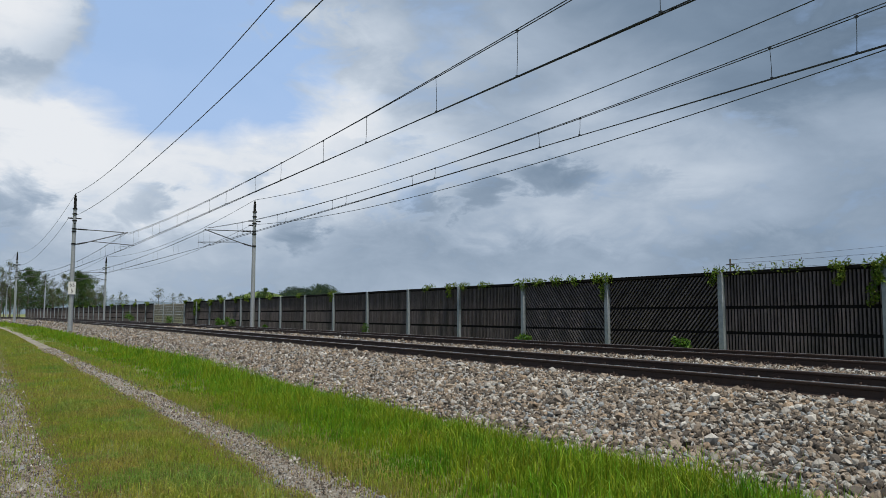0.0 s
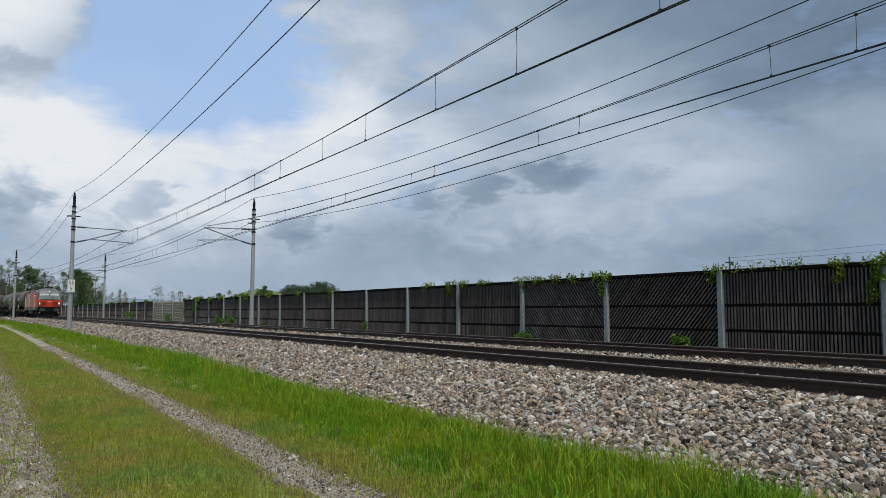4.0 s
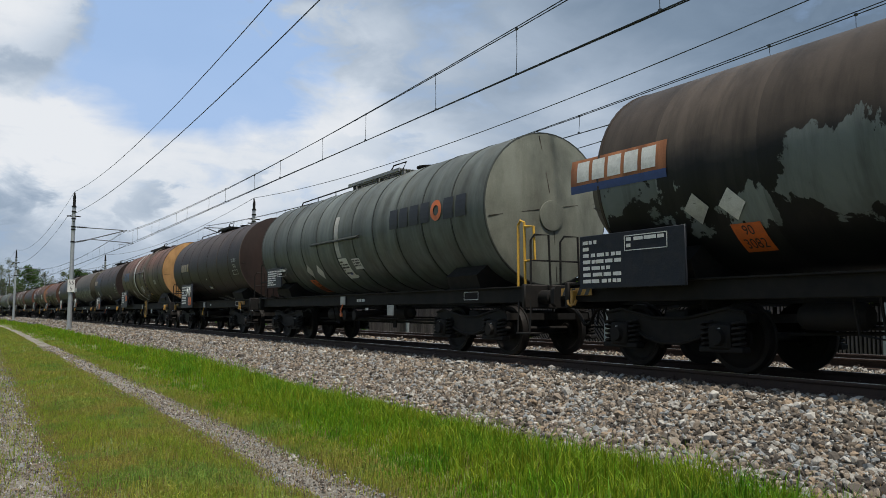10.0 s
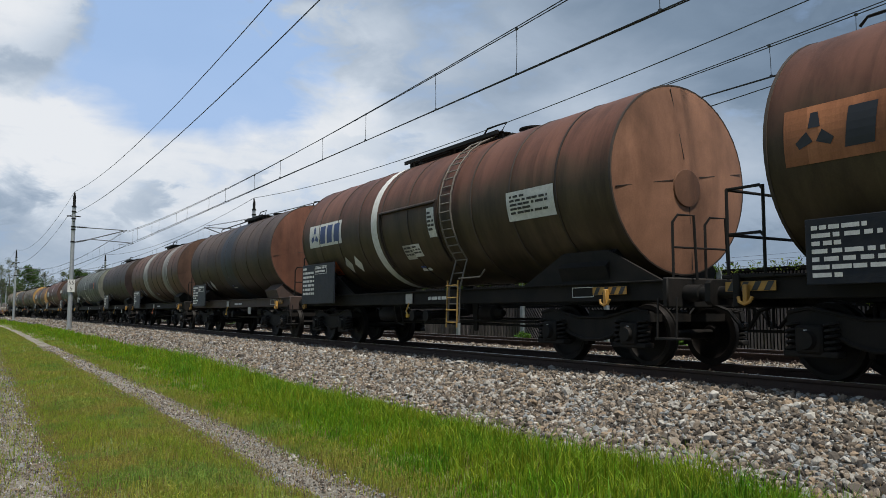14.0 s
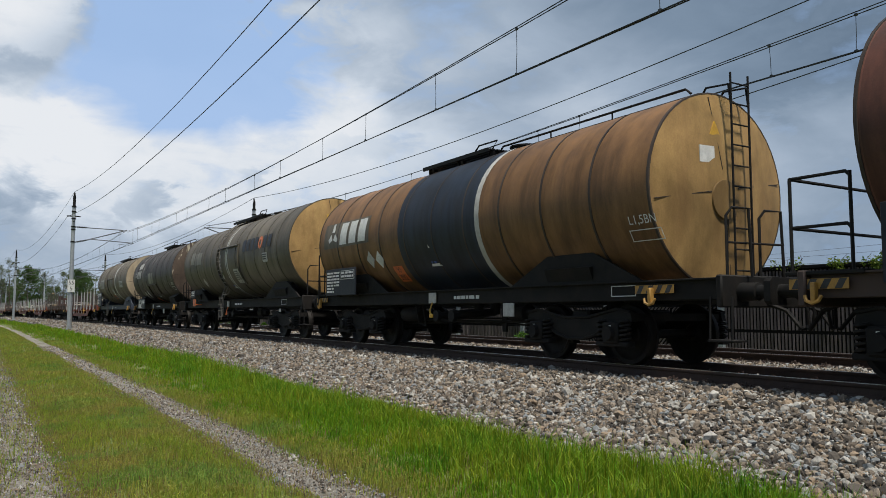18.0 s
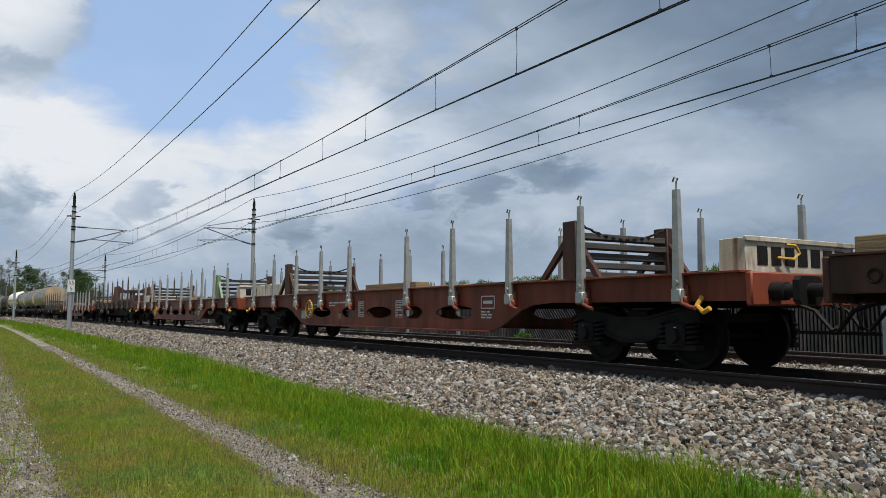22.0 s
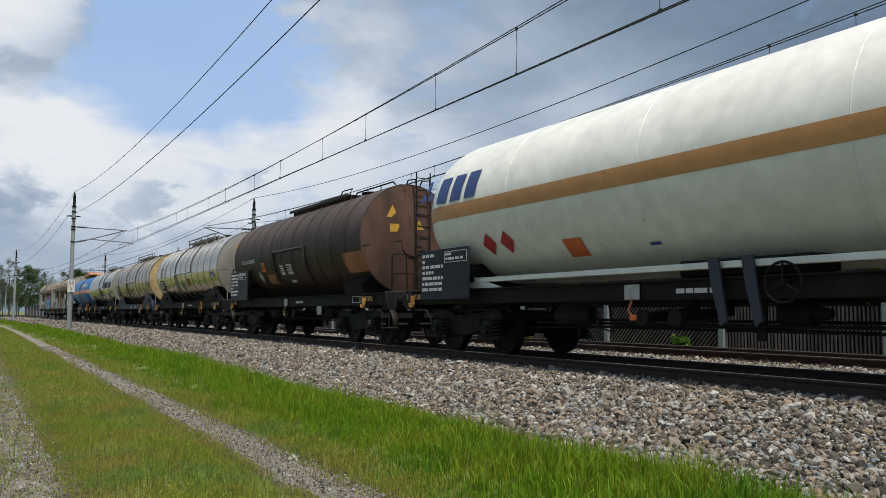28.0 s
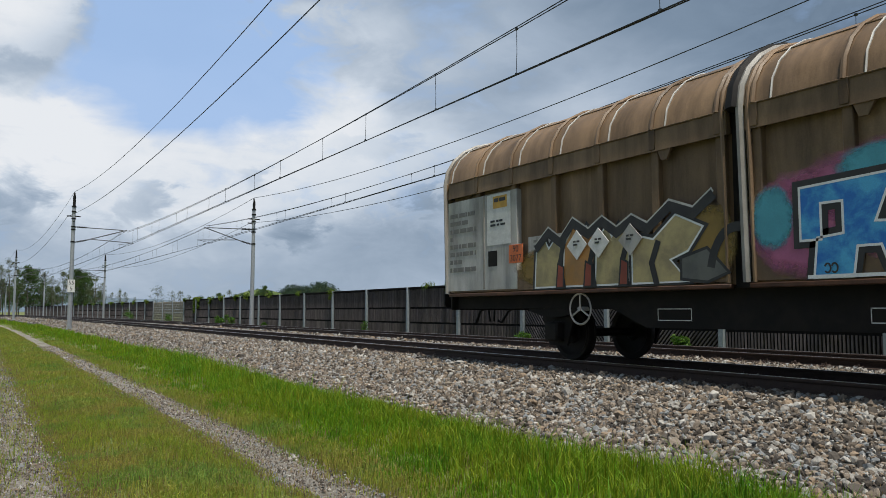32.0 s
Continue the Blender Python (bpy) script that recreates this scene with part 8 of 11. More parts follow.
def brown_stake_wagon(q, L, seed, frames=True):
    w = thing("stake_wagon", "brown flat wagon with dark stakes and rusty transport frames", "stake wagon", "stake wagons")
    m = 0.55
    for e in (-1, 1):
        part("side_beam", Shape().box(-L + m, -m, e * 1.28 - 0.03, e * 1.28 + 0.03, 1.0, 1.42, 0.015).box(-L + m, -m, e * 1.28 - 0.08, e * 1.28 + 0.06, 1.41, 1.44, 0.004), FLATBROWN, w, "brown riveted side beam")
    d = Shape()
    for k in range(36):
        a = -L + m + (L - 2 * m) * k / 36
        d.box(a, a + (L - 2 * m) / 36 - 0.01, -1.25, 1.25, 1.24, 1.32)
    part("deck", d, DARKWOOD, w, "dark plank deck")["kind"] = "stuff"
    for y0 in (-0.75, 0.6):
        part("belly_girder", Shape().prism([(-3.5, 1.2), (-4.8, 0.55), (-L + 4.8, 0.55), (-L + 3.5, 1.2)], y0, y0 + 0.15), UNDER, w, "black fish-bellied girder")
    part("centre_sill", Shape().box(-L + m, -m, -0.3, 0.3, 0.9, 1.2), UNDER, w)
    for x in (-m, -L + m - 0.1):
        part("headstock", Shape().box(x, x + 0.1, -1.3, 1.3, 0.9, 1.42, 0.02), FLATBROWN, w)
    offs = [o for o in (2.12, 4.17, 6.22, 8.3, 10.42, 12.55, 14.7, 16.85) if o < L - 1]
    stakes(w, offs, 1.0, 2.80, DARKSTAKE, "dark")
    for o in offs:
        for e in (-1, 1):
            part("stake_pocket", shared("stake_pocket_brown", lambda: Shape().box(-0.13, 0.13, -0.07, 0.07, -0.08, 0.12, 0.015).box(0.1, 0.3, -0.09, 0.02, -0.08, 0.1, 0.02), FLATBROWN), None, w, at=(-o, e * 1.36, 1.0))
        part("lashing_ring", shared("lashing_ring", lambda: Shape().lathe([(-0.014, 0.07), (0, 0.056), (0.014, 0.07), (0, 0.084), (-0.014, 0.07)], 12, "y"), BLACK), None, w, at=(-o - 1.0, -1.33, 1.18))
    if frames:
        for x in (-8.28, -9.48):
            f = part("transport_frame", Shape().box(x - 0.1, x + 0.1, -0.62, 0.62, 2.12, 2.30, 0.01), RACKBROWN, w, "rusty brown steel transport frame")
            for e in (-1, 1):
                part("frame_leg", Shape().prism([(e * 1.15, 1.33), (e * 1.08, 2.56), (e * 0.97, 2.56), (e * 0.60, 2.29), (e * 0.60, 2.12), (e * 0.90, 2.12), (e * 0.94, 1.33)], x - 0.11, x + 0.11, "yz"), RACKBROWN, f)
            part("frame_mid_post", Shape().box(x - 0.05, x + 0.05, -0.08, 0.08, 1.62, 2.14, 0.01), RACKBROWN, f)
            part("lifting_eye", Shape().lathe([(-0.018, 0.065), (0, 0.048), (0.018, 0.065), (0, 0.082), (-0.018, 0.065)], 12, "x", x, 0.1, 2.36), RACKBROWN, f)
            for k in range(3):
                part("frame_board", Shape().box(x - 0.17 + 0.03 * k, x + 0.17 - 0.02 * k, -0.92, 0.92, 1.34 + 0.105 * k, 1.435 + 0.105 * k, 0.006), PALEWOOD if k == 0 else RACKBROWN, f)
        for k in range(3):
            for y0 in (-0.95, 0.2):
                part("stacked_board", Shape().box(-9.36, -8.40, y0, y0 + 0.75, 1.33 + 0.11 * k, 1.43 + 0.11 * k, 0.006), PALEWOOD if k != 1 else RACKBROWN, w, "board stacked between the frames" if k == 0 and y0 < 0 else "")
        part("chain", Shape().tube([(-7.85, -1.2, 1.55), (-7.05, -1.34, 1.46), (-6.15, -1.4, 1.12), (-5.85, -1.4, 1.05)], 0.022), BLACK, w)
    else:
        cradle(w, -L + 3.2, RACKBROWN)
        part("timber_bolster", Shape().box(-12.0, -9.6, -0.9, -0.5, 1.33, 1.52, 0.01), PALEWOOD, w, "loose pale timber bolster")
    part("end_box", Shape().box(-0.80, -0.62, -1.24, 1.24, 1.40, 1.80, 0.012).box(-0.62, -0.58, -1.2, -1.08, 1.40, 1.80, 0.01).box(-0.62, -0.58, 1.08, 1.2, 1.40, 1.80, 0.01), RACKBROWN, w, "brown folding end board")
    part("stowage_box", Shape().box(-2.9, -1.0, -0.95, -0.5, 1.32, 1.62, 0.015), PALEWOOD, w, "weathered pale timber box")
    part("stowage_bin", Shape().box(-L + 0.6, -L + 3.4, -0.9, 0.3, 1.33, 1.66, 0.015), PALEWOOD if frames else FLATBROWN, w, "weathered pale timber bin" if frames else "brown steel bin")
    b0, b1, by = (-10.42, -12.55, -1.38) if seed == 32 else (-14.7, -16.85, -1.38)
    if seed == 32:
        part("tension_bar", Shape().tube([(-4.17, 1.38, 2.88), (-5.2, 1.38, 2.80), (-6.22, 1.38, 2.88)], 0.03), YELLOW, w)
    if seed != 35:
        part("tension_bar", Shape().tube([(b0, by, 2.88), ((b0 + b1) / 2, by, 2.82), (b1, by, 2.88)], 0.03), YELLOW, w, "yellow stake tie bar")
    part("print", bars(2, -L + 4.65, 0.96, 1.2, 0.2, seed, -1.3), WHITE, w, smooth=False)
    part("number_board", Shape().box(-L + 4.55, -L + 6.15, -1.295, -1.27, 0.72, 1.0), BOARD, w, "black board with small white print")
    part("label_holder", Shape().box(-L + 8.25, -L + 8.6, -1.3, -1.28, 0.68, 1.02, 0.004), PALE, w, "pale label holder")
    part("air_tank", Shape().lathe([(-0.4, 0.0), (-0.38, 0.15), (-0.3, 0.2), (0.3, 0.2), (0.38, 0.15), (0.4, 0.0)], 16, "x", -L + 6.6, -0.95, 0.8), RACKBROWN, w)
    part("tow_hook", Shape().tube([(-1.2, -1.3, 1.0), (-1.22, -1.38, 0.88), (-1.1, -1.4, 0.8), (-1.0, -1.4, 0.85)], 0.035), YELLOW, w, "yellow tow hook")
    for x in (-2.6, -L + 2.55):
        bogie(w, x)
    buffers(w, L)
    TRAIN.append((w, q, L))


red_stake_wagon(297.35, 21.4, 31)
brown_stake_wagon(318.75, 18.9, 32)
red_stake_wagon(337.65, 21.45, 33)
red_stake_wagon(359.1, 21.45, 34, green=True)
brown_stake_wagon(380.48, 18.95, 35)
red_stake_wagon(399.45, 21.45, 36)
brown_stake_wagon(420.9, 18.95, 37, frames=False)

# ---- special tank wagons ----
GASWHITE = material("gas_tank_white", (0.86, 0.855, 0.80), (0.80, 0.79, 0.73), 0.36, scale=0.8, bump=0.01, fine=3, spread=0.5)
STRIPE = material("orange_stripe", (0.62, 0.30, 0.10), None, 0.45, scale=3, bump=0.02)
GRILLBLUE = material("bright_blue_tank", (0.016, 0.145, 0.40), (0.020, 0.10, 0.29), 0.48, scale=1.0, bump=0.02, fine=30)
PINKSTRIPE = material("salmon_stripe", (0.72, 0.30, 0.17), (0.6, 0.25, 0.15), 0.45, scale=3, bump=0.02)
HATCH = material("orange_hatch", (0.52, 0.20, 0.08), (0.4, 0.15, 0.07), 0.6, scale=4)


def gas_wagon():
    L, r, cz = 15.5, 1.48, 2.82
    w = tank_wagon(480.7, L, "long white gas tank wagon with an orange stripe", GASWHITE, GASWHITE, ends="dome", rings=0, r=r, cz=cz, mark=("blades", 14.1, 12.05, 3.22, NIGHTBLUE), ladder=None, gangway=False, rail="", seed=24, inset=0.5, rear=0.95, dome=1.35, end_rail=False, board=(14.1, 12.3, 2.05, 1.05), diamonds=(), pivots=(2.69, 13.03))
    part("stripe", Shape().lathe([(-L + 2.3, r + 0.005), (-1.85, r + 0.005)], 10, "x", 0, 0, cz, a0=math.pi - 0.055, a1=math.pi + 0.137), STRIPE, w, "orange stripe along the barrel")
    part("stripe", Shape().lathe([(-L + 2.3, r + 0.005), (-1.85, r + 0.005)], 10, "x", 0, 0, cz, a0=-0.137, a1=0.055), STRIPE, w)
    for xe, d in ((-0.5, 1), (-L + 0.95, -1)):
        dome_band(w, xe, d, 1.35, r, cz, cz - r * math.sin(0.137), cz + r * math.sin(0.055), STRIPE)
    for x, d in ((-1.3, -1), (-L + 1.3, 1)):
        part("saddle_skirt", Shape().prism([(x, 1.25), (x, 1.72), (x + 0.7 * d, 1.72), (x + 2.6 * d, 1.25)], -1.20, -1.15), GASWHITE, w, "pale grey tank support")
    ring = Shape().lathe([(0.0, 0.30), (0.08, 0.30), (0.09, 0.24), (0.08, 0.0)], 24, "x", -0.86, -0.4, 2.04)
    fl = part("flange", ring, SILVER, w, "round bolted flange on the tank end")
    for k in range(20):
        a = k * math.pi / 10
        part("bolt", shared("flange_bolt", lambda: Shape().cyl((0, 0, 0), (0.04, 0, 0), 0.018, n=6), BLACK), None, fl, at=(-0.79, -0.4 + 0.265 * math.cos(a), 2.04 + 0.265 * math.sin(a)))
    for x in (-11.09, -7.96, -4.85, -1.9):
        part("weld_seam", Shape().lathe([(-0.006, r), (0, r + 0.006), (0.006, r)], 40, "x", x, 0, cz), GASWHITE, w)
    for x in (-11.85, -11.3):
        diamond(w, x, 2.05, 0.2, SIGNRED, r, cz, False)
    s = curved_patch(-9.87, -9.43, 1.70, 1.98, r, cz, 0.012, 4)
    part("hazard_plate", s, ORANGE, w, "orange hazard plate")
    part("support_rail", Shape().box(-12.4, -2.6, -1.22, -1.12, 1.36, 1.45, 0.01), GASWHITE, w, "white support rail under the barrel")
    for x in (-6.84, -6.33):
        part("inlet_lever", Shape().prism([(x - 0.08, 1.5), (x + 0.08, 1.5), (x + 0.2, 0.7), (x + 0.1, 0.62), (x - 0.02, 1.1)], -1.3, -1.26), NAVY, w, "blue-grey valve lever")
    part("valve_box", Shape().box(-7.6, -5.6, -1.05, -0.5, 1.28, 1.5, 0.02), UNDER, w)
    handwheel(w, -5.83, 1.15, BLACK)


def blue_wagon():
    L, r, cz = 13.3, 1.37, 2.53
    w = tank_wagon(550.7, L, "bright blue tank wagon with salmon stripe and orange hatch cover", GRILLBLUE, GRILLBLUE, ends="dome", rings=2, r=r, cz=cz, ladder="side", rail="", gangway=True, seed=29, mark=None, ladder_at=5.2, signs=((-0.3, 3.35, 0.12, "triangle"),), boards=False, diamonds=(), rear=1.92, inset=0.75, end_rail=False)
    for a0, a1 in ((math.pi - 0.10, math.pi + 0.11), (-0.11, 0.10)):
        part("stripe", Shape().lathe([(-L + 2.47, r + 0.005), (-1.3, r + 0.005)], 10, "x", 0, 0, cz, a0=a0, a1=a1), PINKSTRIPE, w, "salmon stripe along the barrel")
    for xe, d in ((-0.75, 1), (-L + 1.92, -1)):
        dome_band(w, xe, d, 0.55, r, cz, cz - r * math.sin(0.11), cz + r * math.sin(0.10), PINKSTRIPE)
    part("hatch_cover", Shape().prism([(-L / 2 - 2.4, 4.08), (-L / 2 - 2.3, 4.28), (-L / 2 + 0.5, 4.36), (-L / 2 + 0.7, 4.16), (-L / 2 + 0.4, 3.86), (-L / 2 - 2.3, 3.86)], -0.6, 0.6), HATCH, w, "angular orange hatch cover")
    part("gangway_fence", Shape().tube([(-L / 2 + 0.6, -0.5, 4.2), (-L / 2 + 0.7, -0.5, 4.62), (-L / 2 + 2.4, -0.5, 4.55), (-L / 2 + 2.6, -0.5, 4.1)], 0.02), BLACK, w)
    block_mark(-11.2, 2.99, 0.30, 6, WHITE, w, r, cz)
    block_mark(-1.85, 2.98, 0.26, 3, WHITE, w, r, cz)
    part("dome_box", Shape().box(-1.2, -0.75, -0.35, -0.05, 3.35, 3.75, 0.03), BLACK, w)
    block_mark(-4.05, 3.07, 0.30, 7, WHITE, w, r, cz, 4, ORANGE)
    oval = ring_flat(-3.28, 3.08, 0.93, 1.0, 32)
    oval.v = [(x, y, 3.08 + (z - 3.08) * 0.3) for x, y, z in oval.v]
    part("mark_oval", oval.wrap(r, cz, 0.012), STRIPE, w, "orange oval round the company mark", smooth=False)
    # broad dark data board along the rear of the frame
    bd = part("data_board", Shape().box(-L + 1.8, -L + 4.2, -1.47, -1.43, 1.2, 2.0, 0.008), BOARD, w, "broad dark board with white print and signs")
    for xb in (-L + 2.3, -L + 3.7):
        part("bracket", Shape().tube([(xb, -1.43, 1.3), (xb, -1.1, 1.15)], 0.03), UNDER, bd)
    part("print", bars(2, -L + 1.85, 1.84, 0.34, 0.2, 291, -1.471), WHITE, bd, smooth=False)
    part("print", bars(1, -L + 1.86, 1.64, 0.6, 0.1, 292, -1.471), WHITE, bd, smooth=False)
    part("print", bars(1, -L + 1.86, 1.5, 0.26, 0.07, 293, -1.471), WHITE, bd, smooth=False)
    part("print_frame", frame_rect(-L + 2.15, -L + 2.42, 1.79, 1.96, -1.471), WHITE, bd, smooth=False)
    lettering("GE", 0.11, WHITE, bd, (-L + 2.285, -1.474, 1.875))
    part("print_frame", frame_rect(-L + 1.88, -L + 2.22, 1.24, 1.42, -1.471).box(-L + 1.98, -L + 2.18, -1.474, -1.471, 1.28, 1.35), WHITE, bd, smooth=False)
    for x, z, dark in ((-L + 2.58, 1.78, False), (-L + 2.95, 1.81, True)):
        k = 0.2
        sg = part("hazard_diamond", Shape().prism([(x - k, z), (x, z - k), (x + k, z), (x, z + k)], -1.478, -1.471), WHITE, bd, "white hazard diamond", smooth=False)
        if dark:
            part("black_half", Shape().prism([(x - k * 0.86, z - 0.02), (x, z - k * 0.9), (x + k * 0.86, z - 0.02)], -1.481, -1.478), SIGNBLACK, sg, smooth=False)
        part("print", bars(2, x - 0.07, z + 0.09, 0.14, 0.07, 294, -1.479), SIGNBLACK, sg, smooth=False)
    for x0, x1, z0, z1, n in ((2.72, 3.0, 1.55, 1.64, 1), (2.72, 3.0, 1.38, 1.53, 2), (2.74, 3.0, 1.25, 1.34, 1), (3.19, 3.52, 1.66, 1.83, 2), (3.1, 3.72, 1.36, 1.60, 3)):
        g = bars(n, -L + x0 + 0.03, z1 - 0.02, x1 - x0 - 0.06, z1 - z0 - 0.03, int(x0 * 50 + z0 * 90), -1.471)
        part("print_frame", frame_rect(-L + x0, -L + x1, z0, z1, -1.471).add(g.v, g.f), WHITE, bd, smooth=False)
    part("print", bars(1, -L + 3.15, 1.31, 0.4, 0.06, 298, -1.471), WHITE, bd, smooth=False)
    ws = part("warning_plate", Shape().box(-L + 3.7, -L + 4.02, -1.479, -1.471, 1.76, 2.0, 0.003), WHITE, bd, "white plate with a red triangle")
    part("red_triangle", Shape().prism([(-L + 3.77, 1.95), (-L + 3.86, 1.81), (-L + 3.95, 1.95)], -1.482, -1.479), SIGNRED, ws, smooth=False)
    st = part("lower_board", Shape().box(-L + 1.7, -L + 3.6, -1.40, -1.36, 0.92, 1.14, 0.006), BOARD, w, "dark lower board with white print")
    part("label_holder", Shape().box(-L + 1.75, -L + 1.98, -1.408, -1.40, 0.96, 1.11, 0.003), PALE, st)
    part("print", bars(1, -L + 2.75, 1.04, 0.5, 0.06, 299, -1.401), WHITE, st, smooth=False)
    part("chute", Shape().prism([(-1.5, 1.0), (-1.1, 1.5), (-0.9, 1.5), (-1.2, 0.9)], -1.3, -1.15), HATCH, w)


gas_wagon()
blue_wagon()

# ---- sliding-wall vans ----
TARP = streaked("van_brown", (0.200, 0.132, 0.078), (0.125, 0.085, 0.055))
VANEND = streaked("van_grey_end", (0.36, 0.345, 0.315), (0.20, 0.165, 0.13))
VANPANEL = streaked("van_pale_panel", (0.42, 0.415, 0.395), (0.29, 0.27, 0.245))
WORNORANGE = streaked("van_worn_orange", (0.42, 0.14, 0.07), (0.26, 0.11, 0.07), third=(0.5, 0.48, 0.45), third_scale=3.0, third_edge=(0.55, 0.66))
FADEDPRINT = material("faded_print", (0.17, 0.165, 0.155), (0.23, 0.22, 0.20), 0.6, scale=9, bump=0.02)


def spray(name, base, second):
    return material("spray_" + name, base, second, 0.6, scale=3.4, bump=0.02, spread=0.85)


SPRAYS = {"yellow": spray("yellow", (0.42, 0.35, 0.17), (0.25, 0.21, 0.12)), "silver": spray("silver", (0.50, 0.50, 0.47), (0.34, 0.34, 0.32)),
          "blue": spray("blue", (0.012, 0.15, 0.50), (0.08, 0.42, 0.68)), "grey": spray("grey", (0.12, 0.125, 0.115), (0.08, 0.085, 0.08)),
          "frost": spray("frost", (0.36, 0.44, 0.48), (0.05, 0.32, 0.60)), "white": spray("white", (0.72, 0.75, 0.75), (0.62, 0.66, 0.66)),
          "orange": spray("orange", (0.45, 0.22, 0.06), (0.36, 0.2, 0.08)), "pink": spray("pink", (0.46, 0.16, 0.30), (0.36, 0.13, 0.24)),
          "red": spray("red", (0.30, 0.065, 0.035), (0.22, 0.05, 0.03)), "black": spray("black", (0.018, 0.018, 0.02), (0.03, 0.03, 0.03))}


def sprayed_cloud(name, base):
    """Paint blown on thinly: it fades out towards the rim of its patch in ragged speckle."""
    m = material("cloud_" + name, base, tuple(c * 0.75 for c in base), 0.65, scale=3, bump=0.02)
    t = m.node_tree
    co = t.nodes.new("ShaderNodeTexCoord").outputs["Generated"]
    sep = t.nodes.new("ShaderNodeSeparateXYZ")
    link(t, co, sep.inputs[0])
    p, q = (math_node(t, "MULTIPLY", math_node(t, "SUBTRACT", sep.outputs[i], 0.5), 2.0) for i in (0, 2))
    d = math_node(t, "ADD", math_node(t, "MULTIPLY", p, p), math_node(t, "MULTIPLY", q, q))
    d = math_node(t, "ADD", d, math_node(t, "MULTIPLY", math_node(t, "SUBTRACT", noise_node(t, co, 5.0, 5, 0.6), 0.5), 1.1))
    link(t, map_range(t, d, 0.45, 0.95, 0.92, 0.0), t.nodes["Principled BSDF"].inputs["Alpha"])
    return m


CLOUDS = {"pink": sprayed_cloud("pink", (0.42, 0.13, 0.25)), "orange": sprayed_cloud("orange", (0.40, 0.19, 0.04)), "sky": sprayed_cloud("sky", (0.08, 0.36, 0.46)),
          "ochre": sprayed_cloud("ochre", (0.26, 0.17, 0.04)), "grey": sprayed_cloud("grey", (0.24, 0.24, 0.18))}


class Mural:
    """Graffiti on one wall: soft clouds, outlined forms and loose strokes, each layer a hair above the last; m = metres behind the buffers."""

    def __init__(self, w, y):
        self.w, self.y, self.k = w, y, 0

    def lift(self):
        self.k += 1
        return self.y - 0.0006 * self.k

    def cloud(self, m, z, broad, tall, tone):
        y = self.lift()
        part("sprayed_cloud", Shape().box(-m - broad, -m + broad, y - 0.0004, y, max(z - tall, 1.16), z + tall), CLOUDS[tone], self.w, smooth=False)

    def band(self, pts, wid, tone, name, closed=False):
        y, st = self.lift(), Shape()
        pts = [Vector((-m, z)) for m, z in pts]
        n = len(pts)
        rim = []
        for i, p in enumerate(pts):
            before = pts[i - 1] if i or closed else None
            after = pts[(i + 1) % n] if i < n - 1 or closed else None
            d = (p - before).normalized() if before is not None else (after - p).normalized()
            e = (after - p).normalized() if after is not None else d
            mid = d + e
            mid = mid.normalized() if mid.length > 0.3 else Vector((-d.y, d.x))
            side = Vector((-mid.y, mid.x)) * wid * min(1.7, 1 / max(0.4, mid.dot(e)))
            if not closed and i in (0, n - 1):
                p = p + (d if i else -e) * wid * 0.5
            rim.append((p - side, p + side))
        st.v = [(v.x, y, max(v.y, 1.16)) for pair in rim for v in pair]
        st.f = [(2 * i, 2 * ((i + 1) % n), 2 * ((i + 1) % n) + 1, 2 * i + 1) for i in range(n if closed else n - 1)]
        part(name, st, SPRAYS[tone], self.w, smooth=False)

    def form(self, pts, tone, line=0.085, rim="white"):
        self.band(pts, line, "black", "graffiti_outline", True)
        y = self.lift()
        st = Shape()
        st.add([(-m, y, z) for m, z in pts], (tuple(range(len(pts))),))
        part("graffiti_form", st, SPRAYS[tone], self.w, smooth=False)
        if rim:
            self.band(pts, 0.014, rim, "graffiti_rim", True)

    def loop(self, m, z, broad, tall, tone, wid=0.02, a0=0.0, a1=6.1):
        self.band([(m + broad * math.cos(a0 + (a1 - a0) * i / 12), z + tall * math.sin(a0 + (a1 - a0) * i / 12)) for i in range(13)], wid, tone, "graffiti_stroke")


def dome_form(m, z, broad, high):
    """A round-shouldered form standing on z."""
    return [(m + broad, z)] + [(m + broad * math.cos(math.pi * k / 6), z + high * 0.6 + high * 0.4 * math.sin(math.pi * k / 6)) for k in range(7)] + [(m - broad, z)]


